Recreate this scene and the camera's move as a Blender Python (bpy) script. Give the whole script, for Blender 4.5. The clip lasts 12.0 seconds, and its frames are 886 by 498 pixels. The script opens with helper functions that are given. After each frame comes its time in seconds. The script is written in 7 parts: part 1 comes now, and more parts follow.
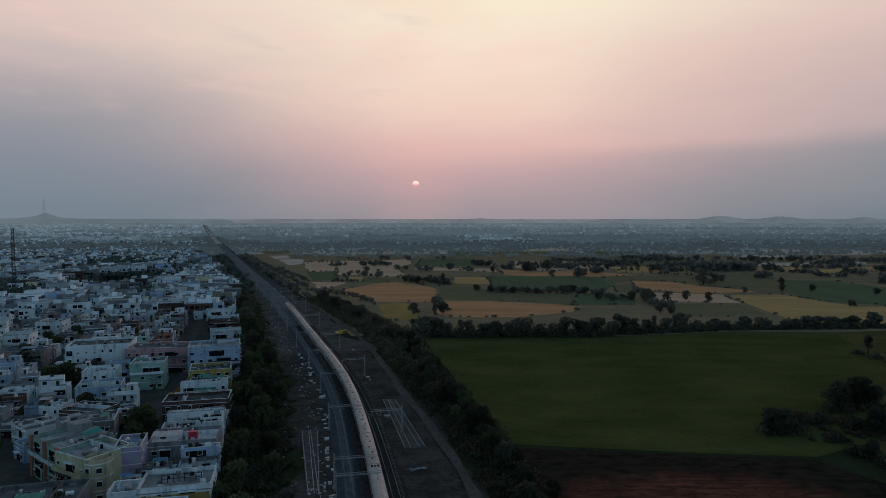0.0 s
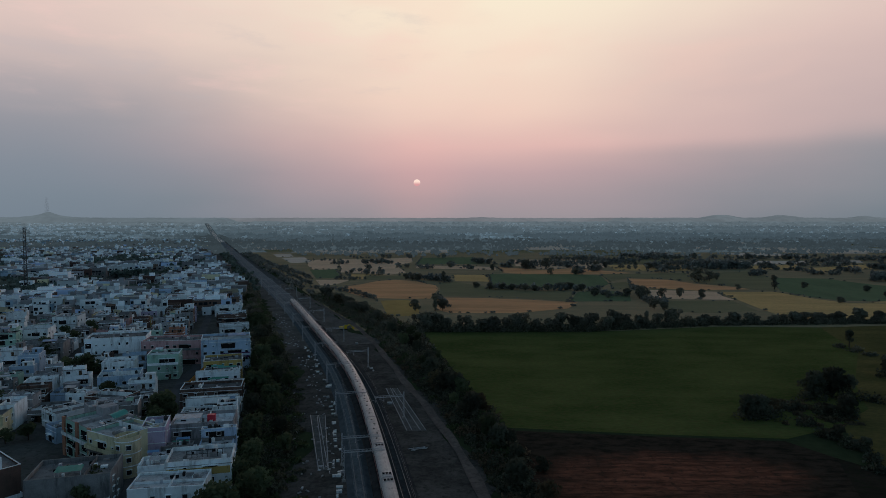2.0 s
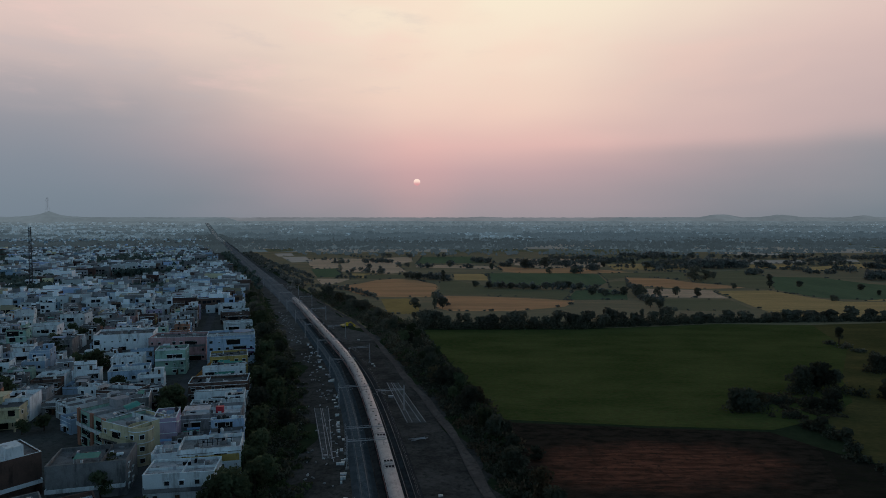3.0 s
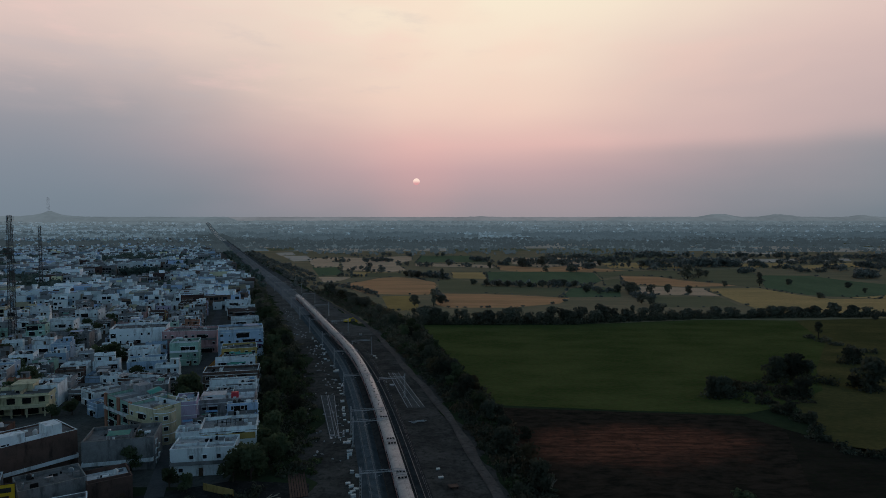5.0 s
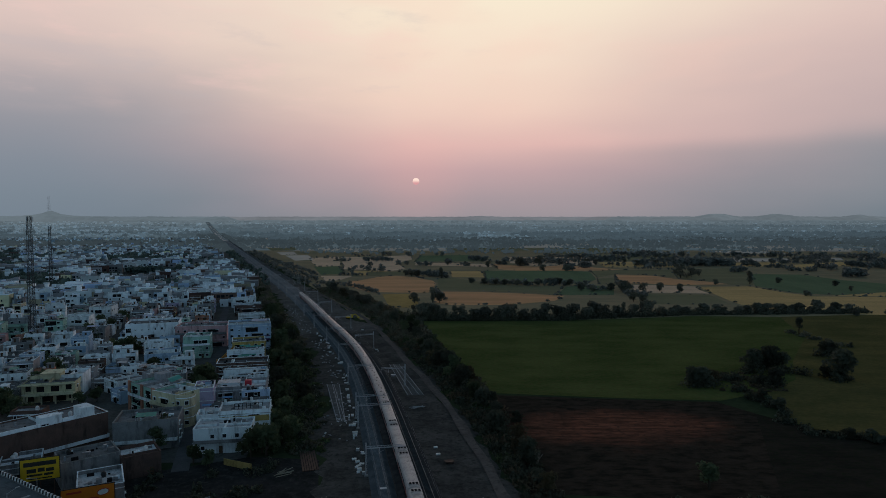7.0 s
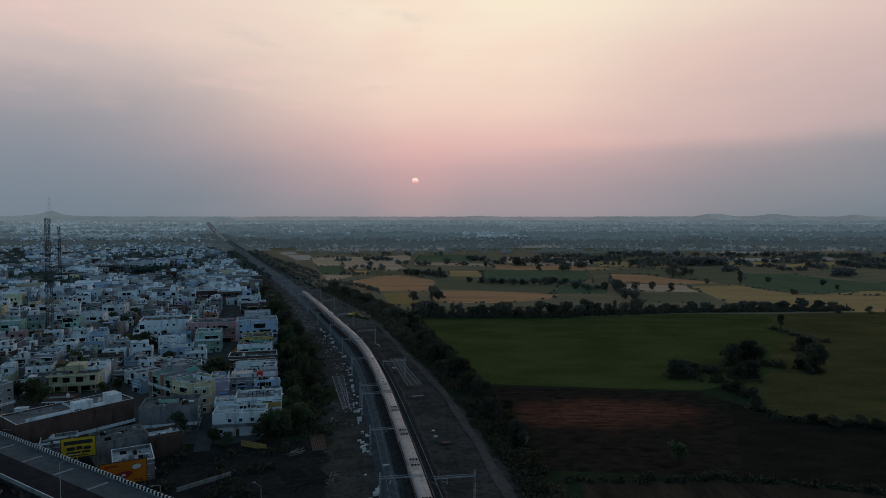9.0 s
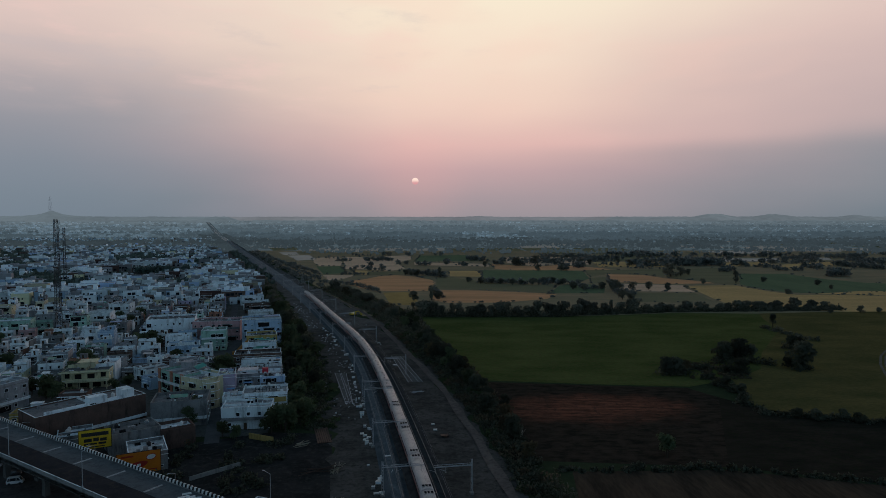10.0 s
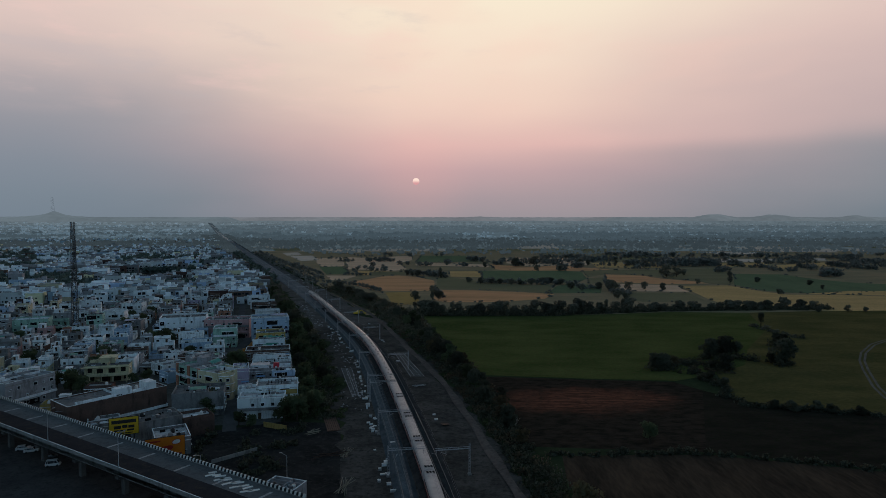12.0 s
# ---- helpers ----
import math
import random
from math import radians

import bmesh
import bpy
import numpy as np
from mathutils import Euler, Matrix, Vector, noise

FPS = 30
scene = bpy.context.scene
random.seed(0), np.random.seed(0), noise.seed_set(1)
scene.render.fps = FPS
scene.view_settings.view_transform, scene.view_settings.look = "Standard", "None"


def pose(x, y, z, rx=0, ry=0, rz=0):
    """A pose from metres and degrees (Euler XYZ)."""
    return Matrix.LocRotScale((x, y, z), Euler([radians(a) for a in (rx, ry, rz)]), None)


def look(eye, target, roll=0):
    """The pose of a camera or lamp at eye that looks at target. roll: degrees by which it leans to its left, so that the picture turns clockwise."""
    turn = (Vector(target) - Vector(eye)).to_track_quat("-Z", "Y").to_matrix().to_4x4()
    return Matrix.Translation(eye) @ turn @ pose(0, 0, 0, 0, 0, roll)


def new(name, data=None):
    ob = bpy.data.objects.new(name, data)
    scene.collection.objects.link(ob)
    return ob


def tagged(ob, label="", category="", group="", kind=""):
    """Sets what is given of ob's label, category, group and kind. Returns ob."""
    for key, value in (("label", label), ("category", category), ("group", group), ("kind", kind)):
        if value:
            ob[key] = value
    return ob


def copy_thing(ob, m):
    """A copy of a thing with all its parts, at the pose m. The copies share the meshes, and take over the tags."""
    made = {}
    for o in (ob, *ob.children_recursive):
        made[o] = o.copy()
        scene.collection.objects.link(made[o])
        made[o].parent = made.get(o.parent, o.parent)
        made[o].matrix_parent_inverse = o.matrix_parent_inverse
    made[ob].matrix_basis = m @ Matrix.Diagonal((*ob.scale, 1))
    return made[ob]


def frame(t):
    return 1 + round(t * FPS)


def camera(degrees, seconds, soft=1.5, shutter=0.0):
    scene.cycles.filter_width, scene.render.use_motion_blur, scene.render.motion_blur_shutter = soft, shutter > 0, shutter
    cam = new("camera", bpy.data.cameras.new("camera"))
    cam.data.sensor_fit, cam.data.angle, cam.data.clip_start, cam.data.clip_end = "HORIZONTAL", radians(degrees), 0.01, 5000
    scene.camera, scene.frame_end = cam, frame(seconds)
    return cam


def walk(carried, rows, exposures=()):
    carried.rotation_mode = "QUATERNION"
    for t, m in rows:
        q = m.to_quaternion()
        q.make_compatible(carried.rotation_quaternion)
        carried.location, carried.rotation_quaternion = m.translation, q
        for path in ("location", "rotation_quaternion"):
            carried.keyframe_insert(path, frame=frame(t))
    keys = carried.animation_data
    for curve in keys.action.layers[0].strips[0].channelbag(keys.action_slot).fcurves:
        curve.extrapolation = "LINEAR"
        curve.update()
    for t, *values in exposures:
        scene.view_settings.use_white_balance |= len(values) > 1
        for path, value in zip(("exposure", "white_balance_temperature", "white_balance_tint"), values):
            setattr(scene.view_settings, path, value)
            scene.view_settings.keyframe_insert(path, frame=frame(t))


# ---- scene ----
cam = camera(70, 12.0, soft=0.7)
PATH = [
    (0, (-1.90, 45.85, 64.50), (-1.81, 145.85, 59.84), 0.0),
    (0.5, (-1.73, 42.58, 64.59), (-1.70, 142.58, 59.88), 0.0),
    (1, (-1.57, 39.14, 64.67), (-1.60, 139.14, 59.89), 0.0),
    (1.5, (-1.41, 35.55, 64.74), (-1.50, 135.55, 59.91), 0.0),
    (2, (-1.24, 31.86, 64.80), (-1.33, 131.86, 59.93), 0.0),
    (2.5, (-1.08, 28.08, 64.86), (-1.17, 128.08, 59.94), 0.0),
    (3, (-0.92, 24.22, 64.90), (-1.01, 124.22, 59.96), 0.0),
    (4, (-0.60, 16.33, 65.00), (-0.65, 116.33, 60.02), 0.0),
    (5, (-0.27, 8.26, 65.15), (-0.28, 108.26, 60.13), 0.0),
    (5.5, (-0.10, 4.16, 65.25), (-0.10, 104.16, 60.21), 0.0),
    (6, (0.07, 0.02, 65.38), (0.09, 100.02, 60.32), 0.0),
    (6.5, (0.24, -4.15, 65.53), (0.28, 95.85, 60.47), 0.0),
    (7, (0.41, -8.36, 65.73), (0.47, 91.64, 60.65), 0.0),
    (8, (0.75, -16.85, 66.23), (0.87, 83.15, 61.13), 0.0),
    (9, (1.06, -25.35, 66.88), (1.23, 74.65, 61.76), 0.0),
    (9.5, (1.19, -29.56, 67.24), (1.37, 70.44, 62.13), 0.0),
    (10, (1.30, -33.72, 67.63), (1.48, 66.28, 62.52), 0.0),
    (10.5, (1.39, -37.78, 68.03), (1.57, 62.22, 62.92), 0.0),
    (11, (1.44, -41.69, 68.42), (1.62, 58.31, 63.31), 0.0),
    (11.5, (1.45, -45.42, 68.79), (1.56, 54.58, 63.70), 0.0),
    (12, (1.40, -48.90, 69.11), (1.45, 51.10, 64.04), 0.0),
]
walk(cam, [(t, look(eye, target, roll)) for t, eye, target, roll in PATH])

# ---- world and sun ----
SUN_DIR = Vector((-0.0418, 0.9976, 0.0557)).normalized()


def srgb(r, g, b):
    f = lambda c: (c / 255 / 12.92) if c / 255 <= 0.04045 else ((c / 255 + 0.055) / 1.055) ** 2.4
    return (f(r), f(g), f(b), 1.0)


class Graph:
    """Small helper to write node trees in a few lines."""

    def __init__(self, tree, fresh=True):
        self.t = tree
        if fresh:
            tree.nodes.clear()

    def put(self, value, socket):
        if isinstance(value, bpy.types.NodeSocket):
            self.t.links.new(value, socket)
        elif value is not None:
            socket.default_value = value

    def node(self, kind, **props):
        n = self.t.nodes.new(kind)
        for k, v in props.items():
            setattr(n, k, v)
        return n

    def math(self, op, a, b=None, clamp=False):
        n = self.node("ShaderNodeMath", operation=op, use_clamp=clamp)
        self.put(a, n.inputs[0])
        self.put(b, n.inputs[1])
        return n.outputs[0]

    def step(self, v, lo, hi, smooth=True):
        n = self.node("ShaderNodeMapRange", interpolation_type="SMOOTHSTEP" if smooth else "LINEAR")
        self.put(v, n.inputs["Value"])
        n.inputs["From Min"].default_value, n.inputs["From Max"].default_value = lo, hi
        return n.outputs["Result"]

    def mix(self, f, a, b, blend="MIX"):
        n = self.node("ShaderNodeMix", data_type="RGBA", blend_type=blend)
        self.put(f, n.inputs[0])
        self.put(a, n.inputs[6])
        self.put(b, n.inputs[7])
        return n.outputs[2]

    def ramp(self, f, stops):
        n = self.node("ShaderNodeValToRGB")
        self.put(f, n.inputs[0])
        e = n.color_ramp.elements
        while len(e) < len(stops):
            e.new(0.5)
        for s, (p, c) in zip(e, stops):
            s.position, s.color = p, c
        return n.outputs[0]

    def noise(self, vec, scale, detail=3.0, rough=0.55):
        n = self.node("ShaderNodeTexNoise")
        self.put(vec, n.inputs["Vector"])
        n.inputs["Scale"].default_value, n.inputs["Detail"].default_value, n.inputs["Roughness"].default_value = scale, detail, rough
        return n.outputs["Fac"]

    def mapped(self, vec, scale=(1, 1, 1), rot=(0, 0, 0)):
        n = self.node("ShaderNodeMapping")
        self.put(vec, n.inputs["Vector"])
        n.inputs["Scale"].default_value, n.inputs["Rotation"].default_value = scale, rot
        return n.outputs[0]


def build_world():
    w = bpy.data.worlds.new("dusk_sky")
    scene.world = w
    w.use_nodes = True
    g = Graph(w.node_tree)
    co = g.node("ShaderNodeTexCoord").outputs["Generated"]
    sep = g.node("ShaderNodeSeparateXYZ")
    g.put(co, sep.inputs[0])
    x, y, z = sep.outputs
    cloud = g.noise(g.mapped(co, (1.6, 1.6, 7.0)), 1.5, 3.0, 0.5)
    puff = g.noise(g.mapped(co, (2.6, 2.6, 7.0)), 1.9, 2.5, 0.45)
    lift = g.math("MULTIPLY", g.math("SUBTRACT", cloud, 0.5), 0.07)
    ze = g.math("ADD", z, g.math("MULTIPLY", lift, g.step(z, 0.03, 0.2)))
    up = g.math("MULTIPLY", ze, 2.0, True)
    centre = g.ramp(up, [(0.0, srgb(*SKY_C[0])), (0.06, srgb(*SKY_C[1])), (0.14, srgb(*SKY_C[2])), (0.22, srgb(*SKY_C[3])),
                         (0.36, srgb(*SKY_C[4])), (0.52, srgb(*SKY_C[5])), (0.68, srgb(*SKY_C[6])), (1.0, srgb(170, 172, 176))])
    side = g.ramp(up, [(0.0, srgb(*SKY_S[0])), (0.06, srgb(*SKY_S[1])), (0.14, srgb(*SKY_S[2])), (0.22, srgb(*SKY_S[3])),
                       (0.36, srgb(*SKY_S[4])), (0.52, srgb(*SKY_S[5])), (0.68, srgb(*SKY_S[6])), (1.0, srgb(150, 156, 166))])
    horiz = g.math("SQRT", g.math("ADD", g.math("MULTIPLY", x, x), g.math("MULTIPLY", y, y)))
    az = g.math("ABSOLUTE", g.math("DIVIDE", g.math("ADD", x, -0.07), horiz))
    az = g.math("ADD", az, g.math("MULTIPLY", g.math("SUBTRACT", puff, 0.5), 0.22))
    front = g.mix(g.step(az, 0.06, 0.60), centre, side)
    # cooler haze over the left part of the sky
    cool = g.math("MULTIPLY", g.step(g.math("ADD", x, g.math("MULTIPLY", puff, 0.25)), 0.0, -0.5), g.step(z, 0.25, 0.05))
    front = g.mix(g.math("MULTIPLY", cool, 0.45), front, srgb(126, 138, 154))
    warm = g.math("MULTIPLY", g.step(x, 0.1, 0.42), g.math("MULTIPLY", g.step(z, 0.085, 0.135), g.step(z, 0.36, 0.2)))
    front = g.mix(g.math("MULTIPLY", warm, 0.5), front, srgb(214, 183, 179))
    # darker cloud bank low on the right and a rosy streak
    bank = g.math("MULTIPLY", g.step(x, 0.02, 0.4), g.math("MULTIPLY", g.step(z, 0.118, 0.092), g.step(z, 0.0, 0.05)))
    front = g.mix(g.math("MULTIPLY", bank, 0.3), front, srgb(140, 142, 149))
    streak = g.math("MULTIPLY", g.step(puff, 0.52, 0.7), g.step(z, 0.1, 0.2))
    front = g.mix(g.math("MULTIPLY", streak, 0.22), front, srgb(247, 205, 190))
    # thin rosy wisps high over the town
    thread = g.noise(g.mapped(co, (2.0, 2.0, 8.0), (0, 0.22, 0)), 3.2, 6.0, 0.62)
    wisp = g.math("MULTIPLY", g.step(thread, 0.5, 0.72), g.math("MULTIPLY", g.step(z, 0.13, 0.2), g.math("MULTIPLY", g.step(z, 0.4, 0.26), g.step(x, 0.12, -0.12))))
    front = g.mix(g.math("MULTIPLY", wisp, 0.3), front, srgb(246, 206, 198))
    shade = g.math("MULTIPLY", g.step(thread, 0.46, 0.3), g.math("MULTIPLY", g.step(z, 0.1, 0.2), g.step(x, 0.15, -0.1)))
    front = g.mix(g.math("MULTIPLY", shade, 0.22), front, srgb(186, 180, 184))
    # high and eastern sky: real sky model of the same low sun
    sky = g.node("ShaderNodeTexSky", sky_type="NISHITA", sun_disc=False, sun_elevation=radians(3.2), sun_rotation=math.atan2(SUN_DIR.x, SUN_DIR.y),
                 altitude=400.0, dust_density=4.0)
    dome = g.mix(1.0, sky.outputs[0], (SKY_HIGH, SKY_HIGH, SKY_HIGH, 1), "MULTIPLY")
    dome = g.mix(0.7, dome, DUSK_HIGH)
    # paler arch of the eastern sky opposite the sun
    east = g.math("MULTIPLY", g.step(y, 0.1, -0.7), g.step(z, 0.75, 0.05))
    dome = g.mix(east, dome, EAST_LOW)
    away = g.math("MAXIMUM", g.step(z, 0.33, 0.6), g.step(y, 0.6, 0.0))
    col = g.mix(away, front, dome)
    # the sun's disc, dimmed by the haze bank across its lower half
    dx = g.math("SUBTRACT", g.math("DIVIDE", x, y), SUN_DIR.x / SUN_DIR.y)
    dz = g.math("SUBTRACT", g.math("DIVIDE", z, y), SUN_DIR.z / SUN_DIR.y)
    r = g.math("SQRT", g.math("ADD", g.math("MULTIPLY", dx, dx), g.math("MULTIPLY", dz, dz)))
    ahead = g.math("GREATER_THAN", y, 0.5)
    disc = g.math("MULTIPLY", g.step(r, 0.0056, 0.0049), ahead)
    veil = g.step(dz, -0.0035, 0.0028)
    suncol = g.mix(veil, srgb(216, 156, 158), srgb(255, 226, 212))
    glow = g.math("MULTIPLY", g.math("MULTIPLY", g.step(r, 0.11, 0.0), ahead), 0.16)
    col = g.mix(glow, col, srgb(246, 176, 168))
    col = g.mix(disc, col, suncol)
    bg = g.node("ShaderNodeBackground")
    g.put(col, bg.inputs["Color"])
    bg.inputs["Strength"].default_value = 1.0
    out = g.node("ShaderNodeOutputWorld")
    g.put(bg.outputs[0], out.inputs[0])


SKY_C = [(154, 146, 152), (168, 152, 157), (194, 164, 166), (224, 184, 178), (239, 209, 193), (246, 226, 205), (249, 237, 212)]
SKY_S = [(110, 124, 134), (119, 131, 140), (134, 140, 148), (152, 151, 157), (182, 171, 172), (220, 197, 190), (237, 214, 202)]
SKY_HIGH = 0.05
DUSK_HIGH = (0.092, 0.168, 0.245, 1)
EAST_LOW = (0.215, 0.345, 0.470, 1)
build_world()
sun_data = bpy.data.lights.new("low_sun", "SUN")
sun_data.energy, sun_data.angle, sun_data.color = 0.5, radians(12), (1.0, 0.72, 0.62)
low_sun = new("low_sun", sun_data)
low_sun.matrix_world = look(SUN_DIR * 100, (0, 0, 0))

# ---- materials ----


def material(name, a, b=None, rough=0.85, scale=1.0, fine=12.0, bump=0.0, metal=0.0, spec=0.3, vary=0.0, stretch=(1, 1, 1), rot=0.0, island=False, stain=None, glow=None, leaf=False):
    """A surface that wavers between colours a and b at two scales, with relief; vary: difference from object to object."""
    m = bpy.data.materials.new(name)
    m.use_nodes = True
    g = Graph(m.node_tree)
    b = b or tuple(c * 0.75 for c in a)
    pos = g.node("ShaderNodeNewGeometry").outputs["Position"]
    v = g.mapped(pos, stretch, (0, 0, rot))
    n1, n2 = g.noise(v, scale, 4.0, 0.6), g.noise(v, fine, 3.0, 0.6)
    f = g.math("ADD", g.math("MULTIPLY", g.step(n1, 0.3, 0.7), 0.65), g.math("MULTIPLY", g.step(n2, 0.3, 0.7), 0.35))
    col = g.mix(f, (*a, 1), (*b, 1))
    if stain:
        col = g.mix(g.math("MULTIPLY", g.step(g.noise(g.mapped(pos, (1, 1, 0.25)), 0.5, 5.0, 0.72), 0.48, 0.68), 0.8), col, (*stain, 1))
    if vary:
        rnd = g.node("ShaderNodeNewGeometry").outputs["Random Per Island"] if island else g.node("ShaderNodeObjectInfo").outputs["Random"]
        h = g.node("ShaderNodeHueSaturation")
        g.put(g.math("ADD", 1 - vary, g.math("MULTIPLY", rnd, 2 * vary)), h.inputs["Value"])
        g.put(g.math("ADD", 0.5 - vary * 0.05, g.math("MULTIPLY", rnd, 0.1 * vary)), h.inputs["Hue"])
        g.put(col, h.inputs["Color"])
        col = h.outputs[0]
    s = g.node("ShaderNodeBsdfPrincipled")
    g.put(col, s.inputs["Base Color"])
    s.inputs["Roughness"].default_value, s.inputs["Metallic"].default_value = rough, metal
    s.inputs["Specular IOR Level"].default_value = 0.0 if spec < 0.06 else spec
    if bump:
        bn = g.node("ShaderNodeBump")
        bn.inputs["Strength"].default_value, bn.inputs["Distance"].default_value = min(1.0, bump), 0.15
        g.put(n2, bn.inputs["Height"])
        g.put(bn.outputs[0], s.inputs["Normal"])
    # Haze over far surfaces is added as a flat bluish emission.
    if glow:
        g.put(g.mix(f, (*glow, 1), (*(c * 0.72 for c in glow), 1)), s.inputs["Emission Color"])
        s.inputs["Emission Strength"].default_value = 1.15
    out = g.node("ShaderNodeOutputMaterial")
    if leaf:
        tr = g.node("ShaderNodeBsdfTranslucent")
        g.put(col, tr.inputs["Color"])
        mx = g.node("ShaderNodeMixShader")
        mx.inputs[0].default_value = 0.35
        g.put(s.outputs[0], mx.inputs[1])
        g.put(tr.outputs[0], mx.inputs[2])
        g.put(mx.outputs[0], out.inputs[0])
    else:
        g.put(s.outputs[0], out.inputs[0])
    return m


M = {}


def furrowed(name, a, b, mid, radius, fade):
    """Ploughed earth whose furrows are redder and drier round one long place."""
    m = material(name, a, b, scale=0.55, fine=1.7, bump=1.0, stretch=(0.16, 1.0, 1), rot=0.04, spec=0.0, stain=(0.040, 0.032, 0.024))
    nt = m.node_tree
    bsdf = next(n for n in nt.nodes if n.type == "BSDF_PRINCIPLED")
    src = bsdf.inputs["Base Color"].links[0].from_socket
    g = Graph(nt, False)
    pos = g.node("ShaderNodeNewGeometry").outputs["Position"]
    clods = g.noise(g.mapped(pos, (0.5, 1.0, 1)), 0.35, 5.0, 0.7)
    soil = g.mix(g.step(clods, 0.38, 0.66), (0.048, 0.037, 0.028, 1), (0.020, 0.018, 0.014, 1))
    dist = g.node("ShaderNodeVectorMath", operation="DISTANCE")
    g.put(g.mapped(pos, (0.5, 1, 1)), dist.inputs[0])
    dist.inputs[1].default_value = (mid[0] * 0.5, mid[1], 0)
    d = g.math("ADD", dist.outputs["Value"], g.math("MULTIPLY", g.math("SUBTRACT", g.noise(pos, 0.06, 5.0, 0.65), 0.5), 34.0))
    g.put(g.mix(g.step(d, radius, radius + fade), src, soil), bsdf.inputs["Base Color"])
    M[name] = m


def define(name, *a, **k):
    M[name] = material(name, *a, **k)


define("dry_ground", (0.048, 0.062, 0.032), (0.024, 0.034, 0.020), scale=0.02, fine=0.4, bump=0.3, spec=0.03)
# Far plain, woods, roofs, stubble and ridge: haze painted in as glow.
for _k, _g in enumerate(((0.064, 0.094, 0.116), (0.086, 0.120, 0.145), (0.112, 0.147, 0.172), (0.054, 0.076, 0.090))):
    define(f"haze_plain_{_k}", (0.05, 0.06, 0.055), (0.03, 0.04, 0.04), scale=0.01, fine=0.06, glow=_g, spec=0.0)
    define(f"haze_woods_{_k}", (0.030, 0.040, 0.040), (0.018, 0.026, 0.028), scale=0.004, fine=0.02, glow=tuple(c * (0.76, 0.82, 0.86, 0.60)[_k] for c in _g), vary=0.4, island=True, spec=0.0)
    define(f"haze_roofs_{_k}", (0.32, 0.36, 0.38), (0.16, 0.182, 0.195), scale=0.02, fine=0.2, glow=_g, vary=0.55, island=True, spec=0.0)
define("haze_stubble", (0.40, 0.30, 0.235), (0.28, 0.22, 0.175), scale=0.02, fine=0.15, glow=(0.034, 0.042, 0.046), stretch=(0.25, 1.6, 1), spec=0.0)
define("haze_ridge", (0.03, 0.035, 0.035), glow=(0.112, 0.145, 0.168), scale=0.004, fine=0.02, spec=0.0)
# Far ballast and dirt: base colours lifted to stand for haze.
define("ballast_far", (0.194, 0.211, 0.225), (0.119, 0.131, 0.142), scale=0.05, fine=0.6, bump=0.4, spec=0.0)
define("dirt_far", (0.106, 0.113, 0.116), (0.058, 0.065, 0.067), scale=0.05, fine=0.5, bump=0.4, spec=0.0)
# Painted haze of the hills, paler and warmer in the middle.
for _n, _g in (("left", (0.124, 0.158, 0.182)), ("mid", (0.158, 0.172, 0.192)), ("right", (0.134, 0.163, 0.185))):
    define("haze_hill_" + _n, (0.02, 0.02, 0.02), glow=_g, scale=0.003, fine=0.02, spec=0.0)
define("green_crop", (0.045, 0.066, 0.020), (0.114, 0.127, 0.044), scale=0.05, fine=0.9, bump=1.0, stretch=(0.55, 1.0, 1), rot=0.05, spec=0.0, stain=(0.102, 0.085, 0.035))
define("young_crop", (0.158, 0.200, 0.110), (0.110, 0.145, 0.084), scale=0.03, fine=0.3, bump=0.5, stretch=(1.2, 0.3, 1), spec=0.0, stain=(0.179, 0.173, 0.105))
define("olive_crop", (0.251, 0.216, 0.126), (0.175, 0.161, 0.095), scale=0.02, fine=0.25, bump=0.5, stretch=(0.3, 1.5, 1), spec=0.0, stain=(0.165, 0.171, 0.105))
define("mustard", (0.46, 0.31, 0.12), (0.32, 0.22, 0.09), scale=0.03, fine=0.25, spec=0.0)
define("yellow_crop", (0.158, 0.126, 0.050), (0.058, 0.064, 0.026), scale=0.05, fine=0.9, bump=1.0, stretch=(0.5, 1.0, 1), rot=-0.1, spec=0.0, stain=(0.088, 0.078, 0.034))
define("ripe_wheat", (0.726, 0.380, 0.193), (0.462, 0.248, 0.132), scale=0.035, fine=0.25, bump=0.4, stretch=(0.25, 1.6, 1), rot=0.12, spec=0.0, stain=(0.550, 0.341, 0.182))
define("pale_stubble", (0.762, 0.515, 0.347), (0.515, 0.358, 0.246), scale=0.035, fine=0.25, bump=0.4, stretch=(0.25, 1.6, 1), rot=0.1, spec=0.0, stain=(0.403, 0.314, 0.196))
define("stubble_tan", (0.648, 0.416, 0.184), (0.432, 0.294, 0.135), scale=0.03, fine=0.22, bump=0.4, stretch=(0.25, 1.6, 1), rot=-0.25, spec=0.0, stain=(0.313, 0.254, 0.119))
furrowed("ploughed_soil", (0.250, 0.098, 0.062), (0.044, 0.026, 0.018), (54, 187, 0), 6, 17)
define("fallow_soil", (0.042, 0.034, 0.026), (0.019, 0.018, 0.014), scale=0.20, fine=1.2, bump=0.9, stretch=(0.4, 1, 1), spec=0.0, stain=(0.022, 0.028, 0.015))
define("field_path", (0.19, 0.175, 0.15), (0.11, 0.10, 0.088), scale=0.2, fine=1.2, spec=0.03)
# Haze on the farthest bed and rails is painted as glow.
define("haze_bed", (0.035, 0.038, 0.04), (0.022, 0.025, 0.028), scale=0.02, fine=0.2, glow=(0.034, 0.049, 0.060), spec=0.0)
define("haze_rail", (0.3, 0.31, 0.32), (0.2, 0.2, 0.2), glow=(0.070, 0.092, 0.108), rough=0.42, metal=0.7)
